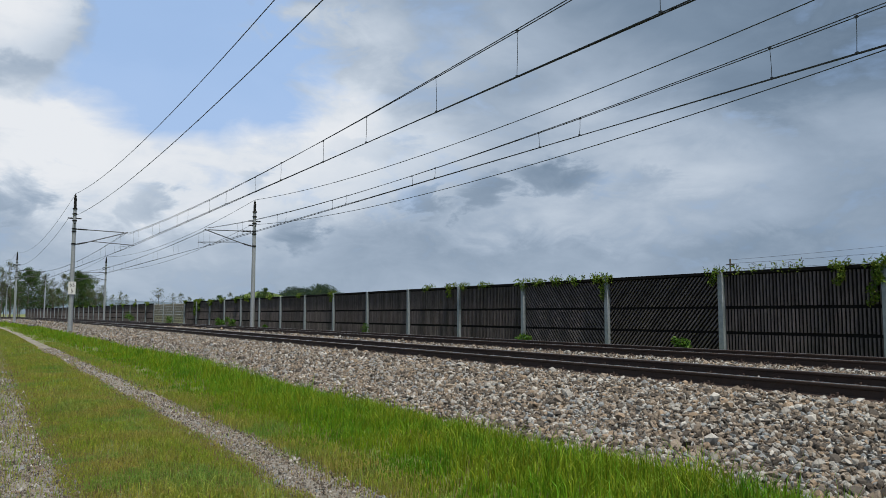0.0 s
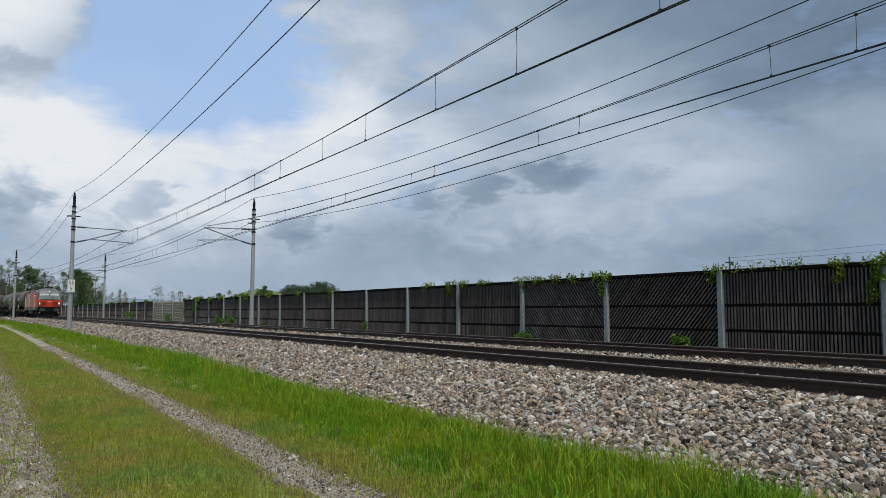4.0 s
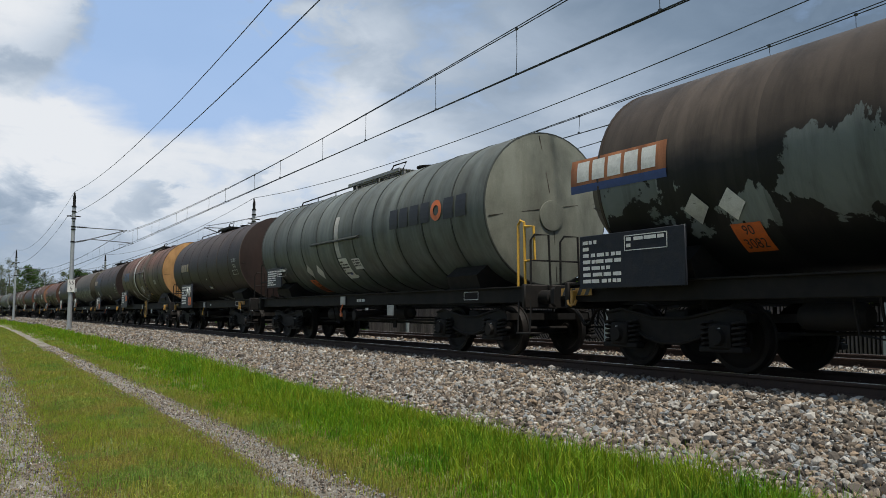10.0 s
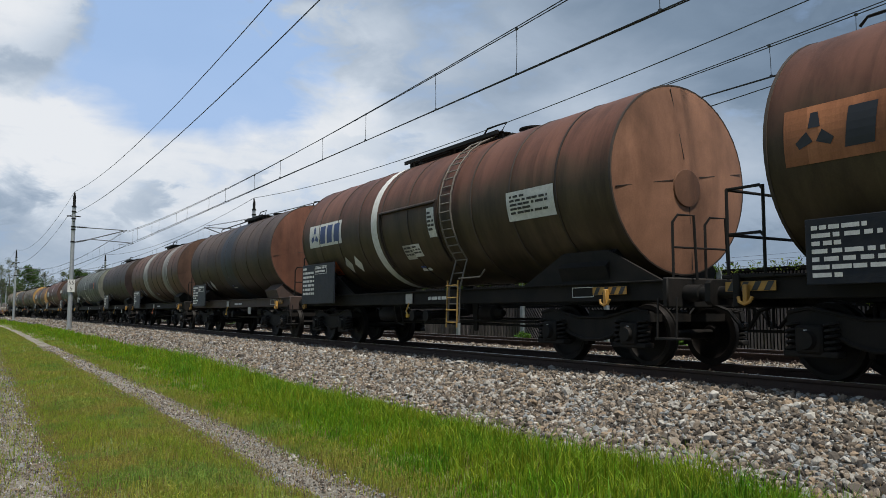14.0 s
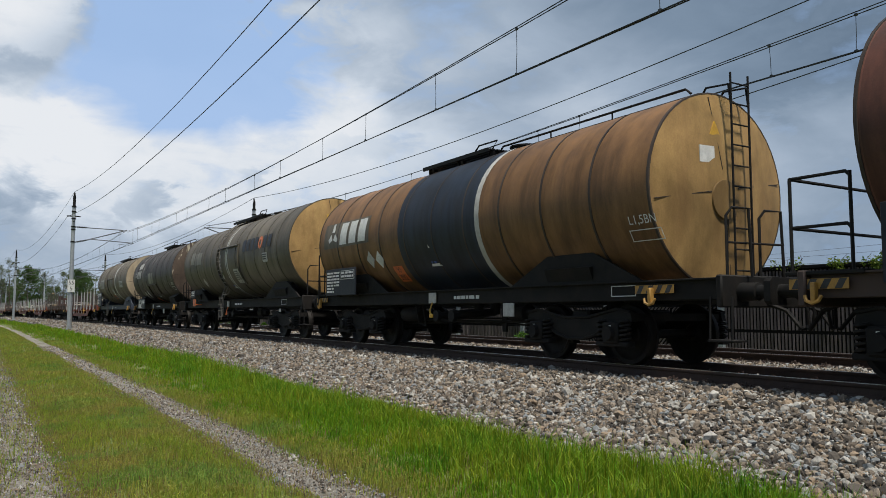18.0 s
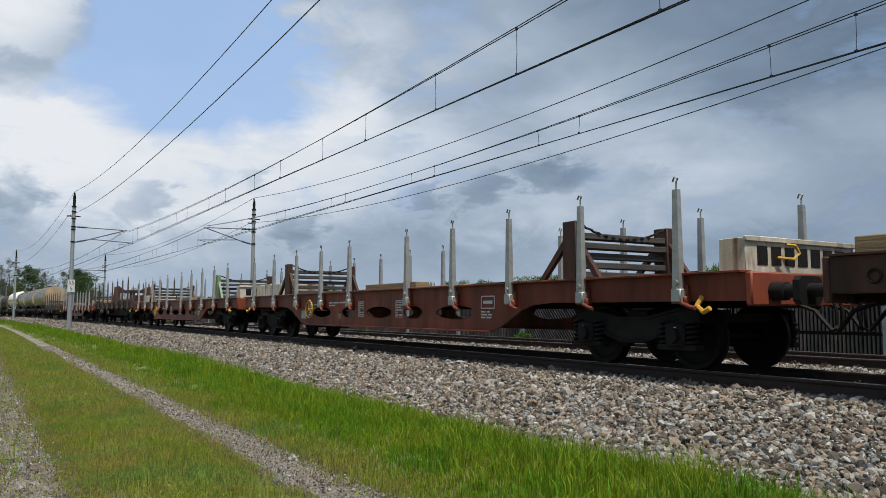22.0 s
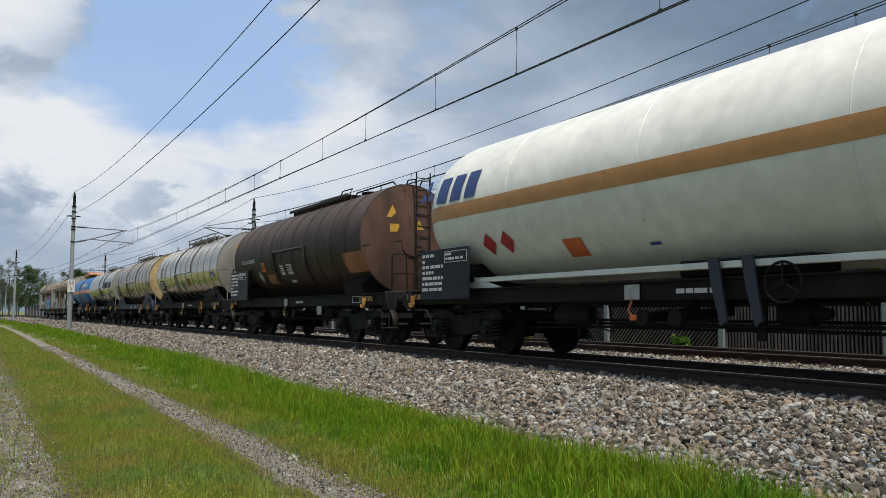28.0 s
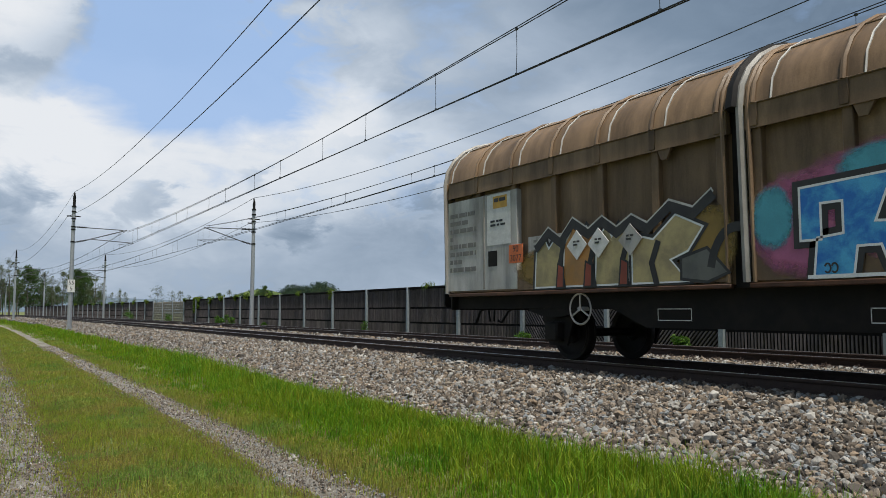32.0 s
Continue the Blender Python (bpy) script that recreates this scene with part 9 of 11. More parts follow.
def blue_mural(w, y):
    g = Mural(w, y)
    for m, z, broad, tall, tone in ((6.6, 1.75, 0.7, 0.7, "pink"), (5.2, 2.15, 1.6, 0.5, "pink"), (3.4, 2.2, 1.5, 0.5, "pink"), (2.3, 2.1, 0.7, 0.5, "orange"), (5.6, 2.35, 0.6, 0.25, "sky"), (1.75, 2.15, 0.6, 0.55, "sky"),
                                    (1.5, 1.6, 0.5, 0.5, "pink"), (6.95, 1.9, 0.3, 0.4, "sky"), (3.6, 2.3, 0.4, 0.25, "orange"), (4.8, 1.5, 1.2, 0.5, "pink"), (1.3, 1.4, 0.6, 0.35, "sky"), (2.2, 1.5, 0.8, 0.5, "orange")):
        g.cloud(m, z, broad, tall, tone)
    g.form([(6.6, 2.2), (5.55, 2.25), (5.75, 1.75), (5.35, 1.72), (5.35, 1.98), (5.05, 1.95), (5.1, 1.2), (5.6, 1.2), (5.7, 1.5), (5.95, 1.5), (6.0, 1.18), (6.45, 1.18), (6.4, 1.62), (6.1, 1.65), (6.1, 2.0), (6.35, 2.0), (6.35, 1.6), (6.6, 1.6)], "blue")
    g.form(dome_form(4.82, 1.2, 0.36, 1.0), "frost")
    g.form(dome_form(4.82, 1.45, 0.13, 0.4), "orange", 0.03, None)
    g.form([(4.55, 2.2), (4.2, 2.25), (4.25, 1.75), (3.95, 1.5), (4.2, 1.5), (4.2, 1.18), (4.7, 1.18), (4.65, 1.5), (4.85, 1.6), (4.55, 1.7)], "blue")
    g.form(dome_form(3.9, 1.2, 0.34, 1.0), "frost")
    g.form([(4.05, 1.8), (3.75, 1.8), (3.75, 1.5), (3.95, 1.45)], "pink", 0.03, None)
    g.form(dome_form(3.42, 1.18, 0.33, 1.02), "frost")
    g.form([(3.5, 1.75), (3.3, 1.75), (3.3, 1.42), (3.5, 1.42)], "pink", 0.03, "white")
    g.form([(3.12, 2.3), (2.5, 2.32), (2.42, 1.95), (2.75, 1.72), (2.5, 1.6), (2.55, 1.25), (2.9, 1.25), (2.92, 1.5), (3.12, 1.62), (2.85, 1.75), (3.1, 1.85)], "blue")
    g.form([(2.9, 2.1), (2.65, 2.0), (2.85, 1.9)], "frost", 0.02, None)
    g.form([(2.95, 1.52), (2.66, 1.52), (2.6, 1.2), (2.9, 1.2)], "silver", 0.03, "white")
    g.form([(2.45, 1.75), (2.3, 1.85), (2.02, 2.28), (1.98, 1.98), (1.9, 2.08), (1.9, 1.9), (1.58, 1.95), (1.85, 1.68), (1.5, 1.25), (1.95, 1.5), (2.1, 1.2), (2.22, 1.5), (2.45, 1.2)], "blue")
    for m in (1.35, 1.28, 1.2, 1.15):
        g.band([(m + 0.35, 2.0 + (1.35 - m)), (m + 0.15, 2.12 + (1.35 - m)), (m, 2.15 + (1.35 - m))], 0.014, "black", "graffiti_stroke")
    for m in (6.28, 6.2, 4.0, 3.9, 3.78, 3.66, 3.56):
        g.loop(m, 1.28, 0.035, 0.05, "black", 0.01, 0.5, 5.5)
    g.band([(6.5, 1.19), (5.0, 1.19), (3.2, 1.19)], 0.02, "white", "graffiti_stroke")
    g.loop(3.6, 2.42, 0.12, 0.05, "black", 0.016, 0, math.pi)


def yellow_mural(w, y):
    g = Mural(w, y)
    g.cloud(10.9, 1.45, 1.1, 0.45, "ochre")
    g.cloud(7.9, 1.6, 0.5, 0.6, "ochre")
    for m, z, broad, high, tone in ((11.05, 1.2, 0.36, 0.80, "yellow"), (10.3, 1.2, 0.40, 0.95, "orange"), (9.6, 1.2, 0.36, 0.90, "yellow")):
        g.form([(m + broad, z), (m + broad * 0.9, z + high * 0.7), (m + broad * 0.3, z + high), (m, z + high * 0.78), (m - broad * 0.4, z + high * 0.95), (m - broad, z + high * 0.7), (m - broad * 0.9, z)], tone, 0.06, "white")
    g.form([(9.2, 1.2), (9.2, 1.9), (8.8, 1.8), (8.4, 2.1), (7.95, 1.9), (8.2, 1.6), (8.5, 1.5), (8.2, 1.2)], "yellow", 0.06, "white")
    g.form([(8.3, 1.5), (7.9, 1.6), (7.6, 1.3), (7.9, 1.2), (8.3, 1.25)], "grey", 0.04, None)
    g.loop(7.45, 1.2, 0.4, 0.65, "black", 0.06, 0.3, 1.7)
    crest = [(11.35, 1.85), (11.05, 2.08), (10.75, 1.9), (10.45, 2.18), (10.1, 1.98), (9.8, 2.14), (9.5, 1.95), (9.2, 2.1), (8.9, 1.95), (8.5, 2.22), (8.1, 2.08), (7.8, 2.28)]
    g.band([(m, z + 0.07) for m, z in crest], 0.035, "silver", "graffiti_rim")
    g.band(crest, 0.07, "black", "graffiti_outline")
    for m, high in ((10.68, 0.8), (9.98, 0.75), (9.3, 0.7), (8.75, 0.55)):
        g.band([(m, 1.2), (m + 0.08, 1.2 + high * 0.5), (m - 0.04, 1.2 + high)], 0.05, "black", "graffiti_outline")
    for m in (10.75, 10.1, 9.35):
        g.form([(m + 0.09, 1.2), (m + 0.05, 1.55), (m - 0.06, 1.5), (m - 0.05, 1.2)], "red", 0.03, None)


def red_mural(w, y):
    g = Mural(w, y)
    for m, z, broad, tall in ((6.5, 1.3, 0.8, 0.35), (1.6, 1.4, 1.0, 0.5), (3.2, 1.35, 1.6, 0.4)):
        g.cloud(m, z, broad, tall, "ochre")
    g.form([(6.05, 1.2), (6.1, 1.7), (6.15, 2.05), (5.9, 2.15), (5.65, 1.95), (5.35, 2.15), (5.1, 2.05), (5.15, 1.6), (5.05, 1.18)], "red", 0.06, None)
    g.form([(5.9, 1.62), (5.5, 1.7), (5.45, 1.55), (5.85, 1.5)], "grey", 0.02, None)
    g.band([(5.85, 2.05), (5.7, 1.9), (5.65, 1.8)], 0.02, "white", "graffiti_highlight")
    # pale body with heavy dark arches
    g.form([(5.0, 1.18), (5.0, 1.75), (4.95, 2.15), (4.5, 2.2), (4.0, 2.05), (3.5, 2.25), (3.1, 2.2), (2.7, 2.1), (2.35, 2.15), (2.25, 2.05), (2.65, 1.6), (2.2, 1.45), (2.15, 1.18)], "silver", 0.06, "white")
    for m, broad, high in ((4.75, 0.16, 0.75), (4.25, 0.22, 0.85), (3.45, 0.25, 0.9)):
        g.loop(m, 1.35, broad, high, "black", 0.05, 0.0, math.pi)
    g.band([(4.9, 2.1), (4.7, 1.95), (4.85, 1.8)], 0.06, "black", "graffiti_outline")
    g.band([(3.6, 2.2), (3.7, 1.6), (3.55, 1.3)], 0.055, "black", "graffiti_outline")
    g.band([(3.3, 1.9), (3.0, 1.85), (2.75, 2.1), (2.4, 2.2), (2.55, 1.9), (2.75, 1.65)], 0.055, "black", "graffiti_outline")
    g.form([(4.5, 1.55), (4.05, 1.6), (4.1, 1.45), (4.45, 1.42)], "black", 0.02, None)
    g.form([(3.0, 1.5), (2.65, 1.5), (2.8, 1.25)], "black", 0.02, None)
    g.band([(2.8, 1.62), (2.4, 1.55), (2.2, 1.4), (2.25, 1.18)], 0.05, "black", "graffiti_outline")
    for p in ([(7.1, 1.7), (6.8, 1.85), (6.7, 1.7), (7.1, 1.55)], [(6.6, 1.5), (6.35, 1.75), (6.15, 1.8)], [(2.1, 1.9), (1.7, 1.7), (1.3, 1.72), (1.0, 1.5)], [(1.4, 1.55), (1.1, 1.6), (0.9, 1.4)]):
        g.band(p, 0.018, "yellow", "graffiti_stroke")
    for m in (6.75, 6.62, 6.5, 1.85, 1.75):
        g.loop(m, 1.3 if m > 3 else 1.45, 0.05, 0.09, "white", 0.014, 0.4, 5.6)


def silver_mural(w, y):
    g = Mural(w, y)
    g.cloud(13.3, 1.4, 1.0, 0.5, "grey")
    g.cloud(8.6, 1.5, 0.9, 0.45, "ochre")
    g.form([(14.05, 1.2), (13.9, 1.7), (13.2, 2.0), (11.8, 2.08), (11.2, 2.25), (9.9, 2.28), (9.6, 1.9), (9.55, 1.2)], "silver", 0.04, "white")
    for m, broad in ((13.2, 0.45), (12.2, 0.42), (11.3, 0.38)):
        g.form(dome_form(m, 1.28, broad, 0.6), "grey", 0.02, None)
        g.form(dome_form(m, 1.35, broad * 0.35, 0.25), "silver", 0.015, None)
        g.band([(m + broad, 1.45), (m + 0.1, 1.25), (m - broad, 1.5)], 0.02, "black", "graffiti_stroke")
    g.band([(10.9, 2.05), (10.6, 1.5), (10.4, 1.2)], 0.03, "black", "graffiti_stroke")
    g.band([(9.9, 2.15), (9.6, 1.5), (9.45, 1.2)], 0.07, "black", "graffiti_outline")
    g.form(dome_form(9.15, 1.5, 0.42, 0.55), "silver", 0.05, "white")
    g.form([(9.0, 1.9), (8.75, 2.0), (8.55, 1.75), (8.85, 1.5), (9.2, 1.48)], "grey", 0.04, None)
    for k in range(3):
        g.band([(9.5, 1.6 + 0.1 * k), (9.2, 1.66 + 0.12 * k), (8.95, 1.68 + 0.14 * k)], 0.014, "black", "graffiti_stroke")
    g.form([(9.35, 1.2), (9.2, 1.45), (8.6, 1.6), (8.2, 1.5), (7.95, 1.2)], "frost", 0.03, None)
    g.loop(8.05, 1.95, 0.12, 0.1, "black", 0.014)
    g.loop(8.35, 1.98, 0.08, 0.08, "black", 0.014)
    g.loop(14.2, 1.7, 0.15, 0.14, "white", 0.014)


def van(q, L, seed, axles, murals, last=False):
    w = thing("sliding_wall_van", "long brown covered van with arched ribbed roof and sprayed graffiti", "covered wagon", "sliding-wall vans")
    a, b = -0.62, -L + 0.62
    half, low, eave, top = 1.40, 3.03, 3.31, 4.28
    arch = lambda k, n=12: (-(half + 0.05) * math.cos(math.pi * k / n), eave + (top - eave) * math.sin(math.pi * k / n))
    prof = [arch(k) for k in range(13)]
    front = [-1.5 - 1.13 * i for i in range(6)]
    rear = [-7.68 - 1.09 * i for i in range(7)]
    for x0, x1, posts in ((a - 0.12, -7.28, front), (-7.55, b + 0.12, rear)):
        s = Shape()
        for x in (x0, x1):
            s.v += [(x, y, z) for y, z in prof]
        s.f = [(k, k + 1, k + 14, k + 13) for k in range(12)]
        roof = part("roof", s, TARP, w, "brown arched roof half")
        for z in (3.34, 3.92):
            k = min(prof[:7], key=lambda p: abs(p[1] - z))
            for e in (-1, 1):
                part("roof_seam", Shape().tube([(x0, e * k[0] * 1.004, k[1] + 0.004), (x1, e * k[0] * 1.004, k[1] + 0.004)], 0.010, 5), TARP, roof)
        for x in posts:
            part("roof_rib", Shape().tube([(x, y * 1.004, z + 0.002) for y, z in prof], 0.035, 6), TARP, roof)
            if x0 > x + 0.25 > x1:
                part("roof_strap", Shape().tube([(x + 0.25, y * 1.006, z + 0.005) for y, z in prof], 0.014, 5), PALE, roof, "pale sealing strap over the roof")
        for e in (-1, 1):
            wall = part("sliding_wall", Shape().box(min(x0, x1), max(x0, x1), e * (half - 0.10) - 0.015, e * (half - 0.10) + 0.015, 1.14, low + 0.02, 0.008), TARP, w, "brown ribbed sliding wall")
            for x in posts:
                part("wall_rib", Shape().box(x - 0.065, x + 0.065, e * (half - 0.045) - 0.05, e * (half - 0.045) + 0.05, 1.5, low + 0.01, 0.012), TARP, wall)
                part("fascia_strap", Shape().box(x - 0.06, x + 0.06, e * (half + 0.03) - 0.03, e * (half + 0.03) + 0.03, low, eave + 0.02, 0.01), TARP, wall)
            part("eave_fascia", Shape().prism([(e * (half - 0.05), low), (e * (half + 0.05), low - 0.02), (e * (half + 0.04), eave + 0.03), (e * (half - 0.05), eave + 0.03)], min(x0, x1), max(x0, x1), "yz"), TARP, wall)
            part("lower_flap", Shape().box(min(x0, x1) + 0.02, max(x0, x1) - 0.02, e * (half - 0.01) - 0.02, e * (half - 0.01) + 0.02, 1.17, 1.52, 0.006), TARP, wall)
            part("sill_beam", Shape().box(min(x0, x1), max(x0, x1), e * (half + 0.0) - 0.04, e * (half + 0.0) + 0.04, 1.09, 1.15, 0.012), BROWN2, wall, "worn brown sill edge")
            for x in (posts[1], posts[4]) if posts is front else (posts[1],):
                part("pulley_plate", Shape().prism([(x + 0.08, low - 0.01), (x + 0.32, low - 0.01), (x + 0.24, low - 0.16), (x + 0.14, low - 0.16)], e * half - 0.03, e * half + 0.0), TARP, wall)
                part("pulley", Shape().lathe([(-0.02, 0.055), (0.02, 0.055), (0.02, 0.0)], 10, "y", x + 0.2, e * half - (0.0 if e < 0 else -0.02), low - 0.08), UNDER, wall)
    # the two walls meet at a dark gap under a pale weather strip
    part("joint_post", Shape().box(-7.56, -7.27, -half + 0.08, half - 0.08, 1.1, eave), UNDER, w)
    part("joint_gap", Shape().tube([(-7.42, y * 0.985, z - 0.015) for y, z in prof], 0.12, 6), UNDER, w)
    for x, rr, m in ((-7.33, 0.055, VANEND), (-7.22, 0.03, TARP), (-7.60, 0.03, TARP)):
        part("joint_strip", Shape().tube([(x, y * 1.0, z + 0.012) for y, z in [(-half, 1.15)] + prof + [(half, 1.15)]], rr, 6), m, w, "pale weather strip over the joint" if m is VANEND else "")
    for x, d in ((a, 1), (b, -1)):
        e = part("end_wall", Shape().prism([(-half + 0.04, 1.14), (half - 0.04, 1.14)] + [(-y * 0.985, z - 0.03) for y, z in prof], x - 0.04 * d, x + 0.02 * d, "yz"), VANEND, w, "pale grey-streaked end wall")
        part("end_rim", Shape().tube([(x - 0.02 * d, y, z + 0.004) for y, z in [(-half, 1.15)] + prof + [(half, 1.15)]], 0.05, 6), VANEND, e)
        for z in (1.7, 2.4, 3.05):
            part("end_rib", Shape().box(min(x + 0.02 * d, x + 0.09 * d), max(x + 0.02 * d, x + 0.09 * d), -half + 0.06, half - 0.06, z - 0.05, z + 0.05, 0.01), VANEND, e)
        for yy in (-0.6, 0.6):
            part("end_post", Shape().prism([(yy - 0.06, 1.15), (yy + 0.06, 1.15), (yy * 0.55 + 0.06, 4.0), (yy * 0.55 - 0.06, 4.0)], x + 0.02 * d, x + 0.11 * d, "yz"), VANEND, e)
        part("end_handrail", Shape().tube([(x + 0.1 * d, -1.25, 1.3), (x + 0.18 * d, -1.25, 2.3), (x + 0.18 * d, -1.05, 2.4), (x + 0.1 * d, -0.95, 2.3), (x + 0.1 * d, -0.95, 1.3)], 0.02), YELLOW if d > 0 else BLACK, w)
    y = -half - 0.012
    # front door panel: grey, with a rusty orange band and a round prohibition sign
    pan = part("front_panel", Shape().box(-1.42, a - 0.14, y - 0.012, y + 0.1, 1.53, 2.96, 0.004), VANPANEL, w, "pale grey door panel")
    part("worn_band", Shape().box(-1.41, a - 0.15, y - 0.016, y - 0.012, *((2.34, 2.86) if not last else (2.38, 2.60)), 0.001), WORNORANGE, pan, "flaking orange band")
    if not last:
        part("worn_band", Shape().box(-1.41, a - 0.15, y - 0.016, y - 0.012, 1.68, 1.86, 0.001), WORNORANGE, pan)
        part("board", Shape().box(-1.40, a - 0.1, y - 0.02, y - 0.017, 1.86, 2.2, 0.002), VANPANEL, pan)
        part("print", bars(1, -1.33, 1.98, 0.3, 0.09, 7, y - 0.021), CHARCOAL, pan, smooth=False)
    part("prohibition_ring", ring_flat(-0.95, 1.84, 0.165, 0.205, 24).moved(0, y - 0.024, 0), SIGNRED, pan, "red ring with a bar across", smooth=False)
    part("prohibition_bar", Shape().prism([(-1.09, 1.95), (-1.06, 1.98), (-0.81, 1.73), (-0.84, 1.70)], y - 0.026, y - 0.024), SIGNRED, pan, smooth=False)
    part("wagon_sign", Shape().box(-1.05, -0.85, y - 0.023, y - 0.021, 1.82, 1.87), CHARCOAL, pan, smooth=False)
    if not last:
        part("print_band", Shape().box(-1.4, a - 0.15, y - 0.02, y - 0.017, 1.55, 1.66, 0.001), BLUEBAND, pan)
    if last:
        pan = part("rear_panel", Shape().box(b + 0.06, -11.92, y - 0.006, y + 0.1, 1.2, 2.94, 0.002), VANPANEL, w, "pale lettered door panel")
        part("panel_joint", Shape().box(-12.95, -12.90, y - 0.012, y - 0.004, 1.22, 2.94, 0.002), VANEND, pan)
        part("print", bars(8, b + 0.15, 2.7, 0.9, 1.2, seed, y - 0.008), FADEDPRINT, pan, smooth=False)
        part("data_panel", Shape().box(-12.82, -12.1, y - 0.010, y - 0.006, 2.0, 2.92, 0.001), WHITE, pan, "white painted data panel")
        part("emblem_patch", Shape().box(-12.62, -12.2, y - 0.016, y - 0.010, 2.66, 2.88, 0.002), YELLOW, pan)
        part("emblem_bar", bars(1, -12.58, 2.84, 0.34, 0.12, 9, y - 0.018), SIGNBLACK, pan, smooth=False)
        part("print", bars(2, -12.7, 2.45, 0.45, 0.14, 12, y - 0.012), CHARCOAL, pan, smooth=False)
        part("lock_hole", Shape().box(-12.78, -12.5, y - 0.014, y - 0.006, 1.62, 1.9, 0.004), UNDER, pan)
        part("pale_field", Shape().box(-11.6, -10.75, y - 0.006, y + 0.1, 1.53, 2.06, 0.002), VANPANEL, w, "pale lettered field")
        part("print", bars(5, -11.45, 2.0, 0.5, 0.4, 15, y - 0.008), FADEDPRINT, w, smooth=False)
    else:
        for x0, x1 in ((b + 0.16, -13.14), (-13.08, -12.2)):
            part("rear_panel", Shape().box(x0, x1, y - 0.006, y + 0.1, 1.53, 2.94, 0.002), VANPANEL, w, "pale sprayed-over door panel")
    for paint_on in murals:
        paint_on(w, y - 0.012)
    if last:
        pl = part("hazard_plate", Shape().box(-12.09, -11.69, y - 0.055, y - 0.045, 1.64, 1.96, 0.004), ORANGE, w, "orange hazard plate with black figures")
        for word, z in (("90", 1.9), ("3077", 1.74)):
            lettering(word, 0.12, SIGNBLACK, pl, (-11.89, y - 0.058, z - 0.02))
        for m, tone in ((10.33, WHITE), (9.85, WHITE), (9.2, VANPANEL)):
            h = 0.23
            part("hazard_diamond", Shape().prism([(-m - h, 1.83), (-m, 1.83 - h), (-m + h, 1.83), (-m, 1.83 + h)], y - 0.055, y - 0.045), tone, w, "square hazard label set on its corner")
            part("print", bars(2, -m - 0.07, 1.9, 0.14, 0.1, 31, y - 0.057), SIGNBLACK, w, smooth=False)
    else:
        cb = part("company_board", Shape().box(-2.72, -1.58, y - 0.085, y - 0.07, 2.14, 2.54, 0.004), WHITE, w, "white company board with small print")
        part("print", bars(1, -2.38, 2.42, 0.5, 0.12, 3, y - 0.087), CHARCOAL, cb, smooth=False)
        part("green_line", Shape().box(-2.42, -1.9, y - 0.0875, y - 0.085, 2.255, 2.275).box(-2.42, -2.40, y - 0.0875, y - 0.085, 2.255, 2.42), GREENPLATE, cb, smooth=False)
        part("print", bars(1, -2.25, 2.215, 0.3, 0.03, 4, y - 0.087), CHARCOAL, cb, smooth=False)
    for e in (-1, 1):
        part("solebar", Shape().prism([(a, 1.12), (a, 0.86), (a - 4.3, 0.86), (a - 5.0, 0.58), (b + 5.0, 0.58), (b + 4.3, 0.86), (b, 0.86), (b, 1.12)], e * 1.12 - 0.03, e * 1.12 + 0.03), UNDER, w, "black underframe girder")
    part("centre_sill", Shape().box(b, a, -0.9, 0.9, 0.98, 1.12), UNDER, w)
    for x in (a, b - 0.08):
        part("headstock", Shape().box(x, x + 0.08, -1.28, 1.28, 0.84, 1.16, 0.02), UNDER, w)
    for o in axles:
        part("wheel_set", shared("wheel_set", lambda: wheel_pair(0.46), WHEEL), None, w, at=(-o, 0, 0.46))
        for e in (-1, 1):
            part("axle_guard", Shape().prism([(-o - 0.5, 0.98), (-o - 0.22, 0.25), (-o + 0.22, 0.25), (-o + 0.5, 0.98)], e * 1.02 - 0.02, e * 1.02 + 0.02), UNDER, w)
            part("leaf_spring", Shape().prism([(-o - 0.65, 0.82), (-o - 0.3, 0.74), (-o, 0.70), (-o + 0.3, 0.74), (-o + 0.65, 0.82), (-o + 0.65, 0.85), (-o, 0.86), (-o - 0.65, 0.85)], e * 1.1 - 0.05, e * 1.1 + 0.05), UNDER, w)
            part("axle_box", Shape().box(-o - 0.16, -o + 0.16, e * 1.1 - 0.11, e * 1.1 + 0.11, 0.32, 0.64, 0.03), UNDER, w)
    handwheel(w, -4.6 if not last else -L + 4.4, 0.85, PALE, -1.3)
    for x in (-6.0, -9.0):
        part("print", frame_rect(x, x + 0.6, 0.68, 0.85, -1.153), WHITE, w, smooth=False)
    part("tow_hook", Shape().tube([(-1.9, -1.2, 0.95), (-1.92, -1.3, 0.8), (-1.8, -1.32, 0.72), (-1.7, -1.32, 0.76)], 0.035), YELLOW, w, "yellow tow hook")
    buffers(w, L)
    TRAIN.append((w, q, L))


van(564.0, 14.85, 41, (3.04, 11.5), (red_mural, silver_mural))
van(578.85, 14.85, 42, (3.0, 11.3), (blue_mural, yellow_mural), last=True)

# ---- stones, grass, bushes, trees, distance ----
RNG = np.random.default_rng(7)


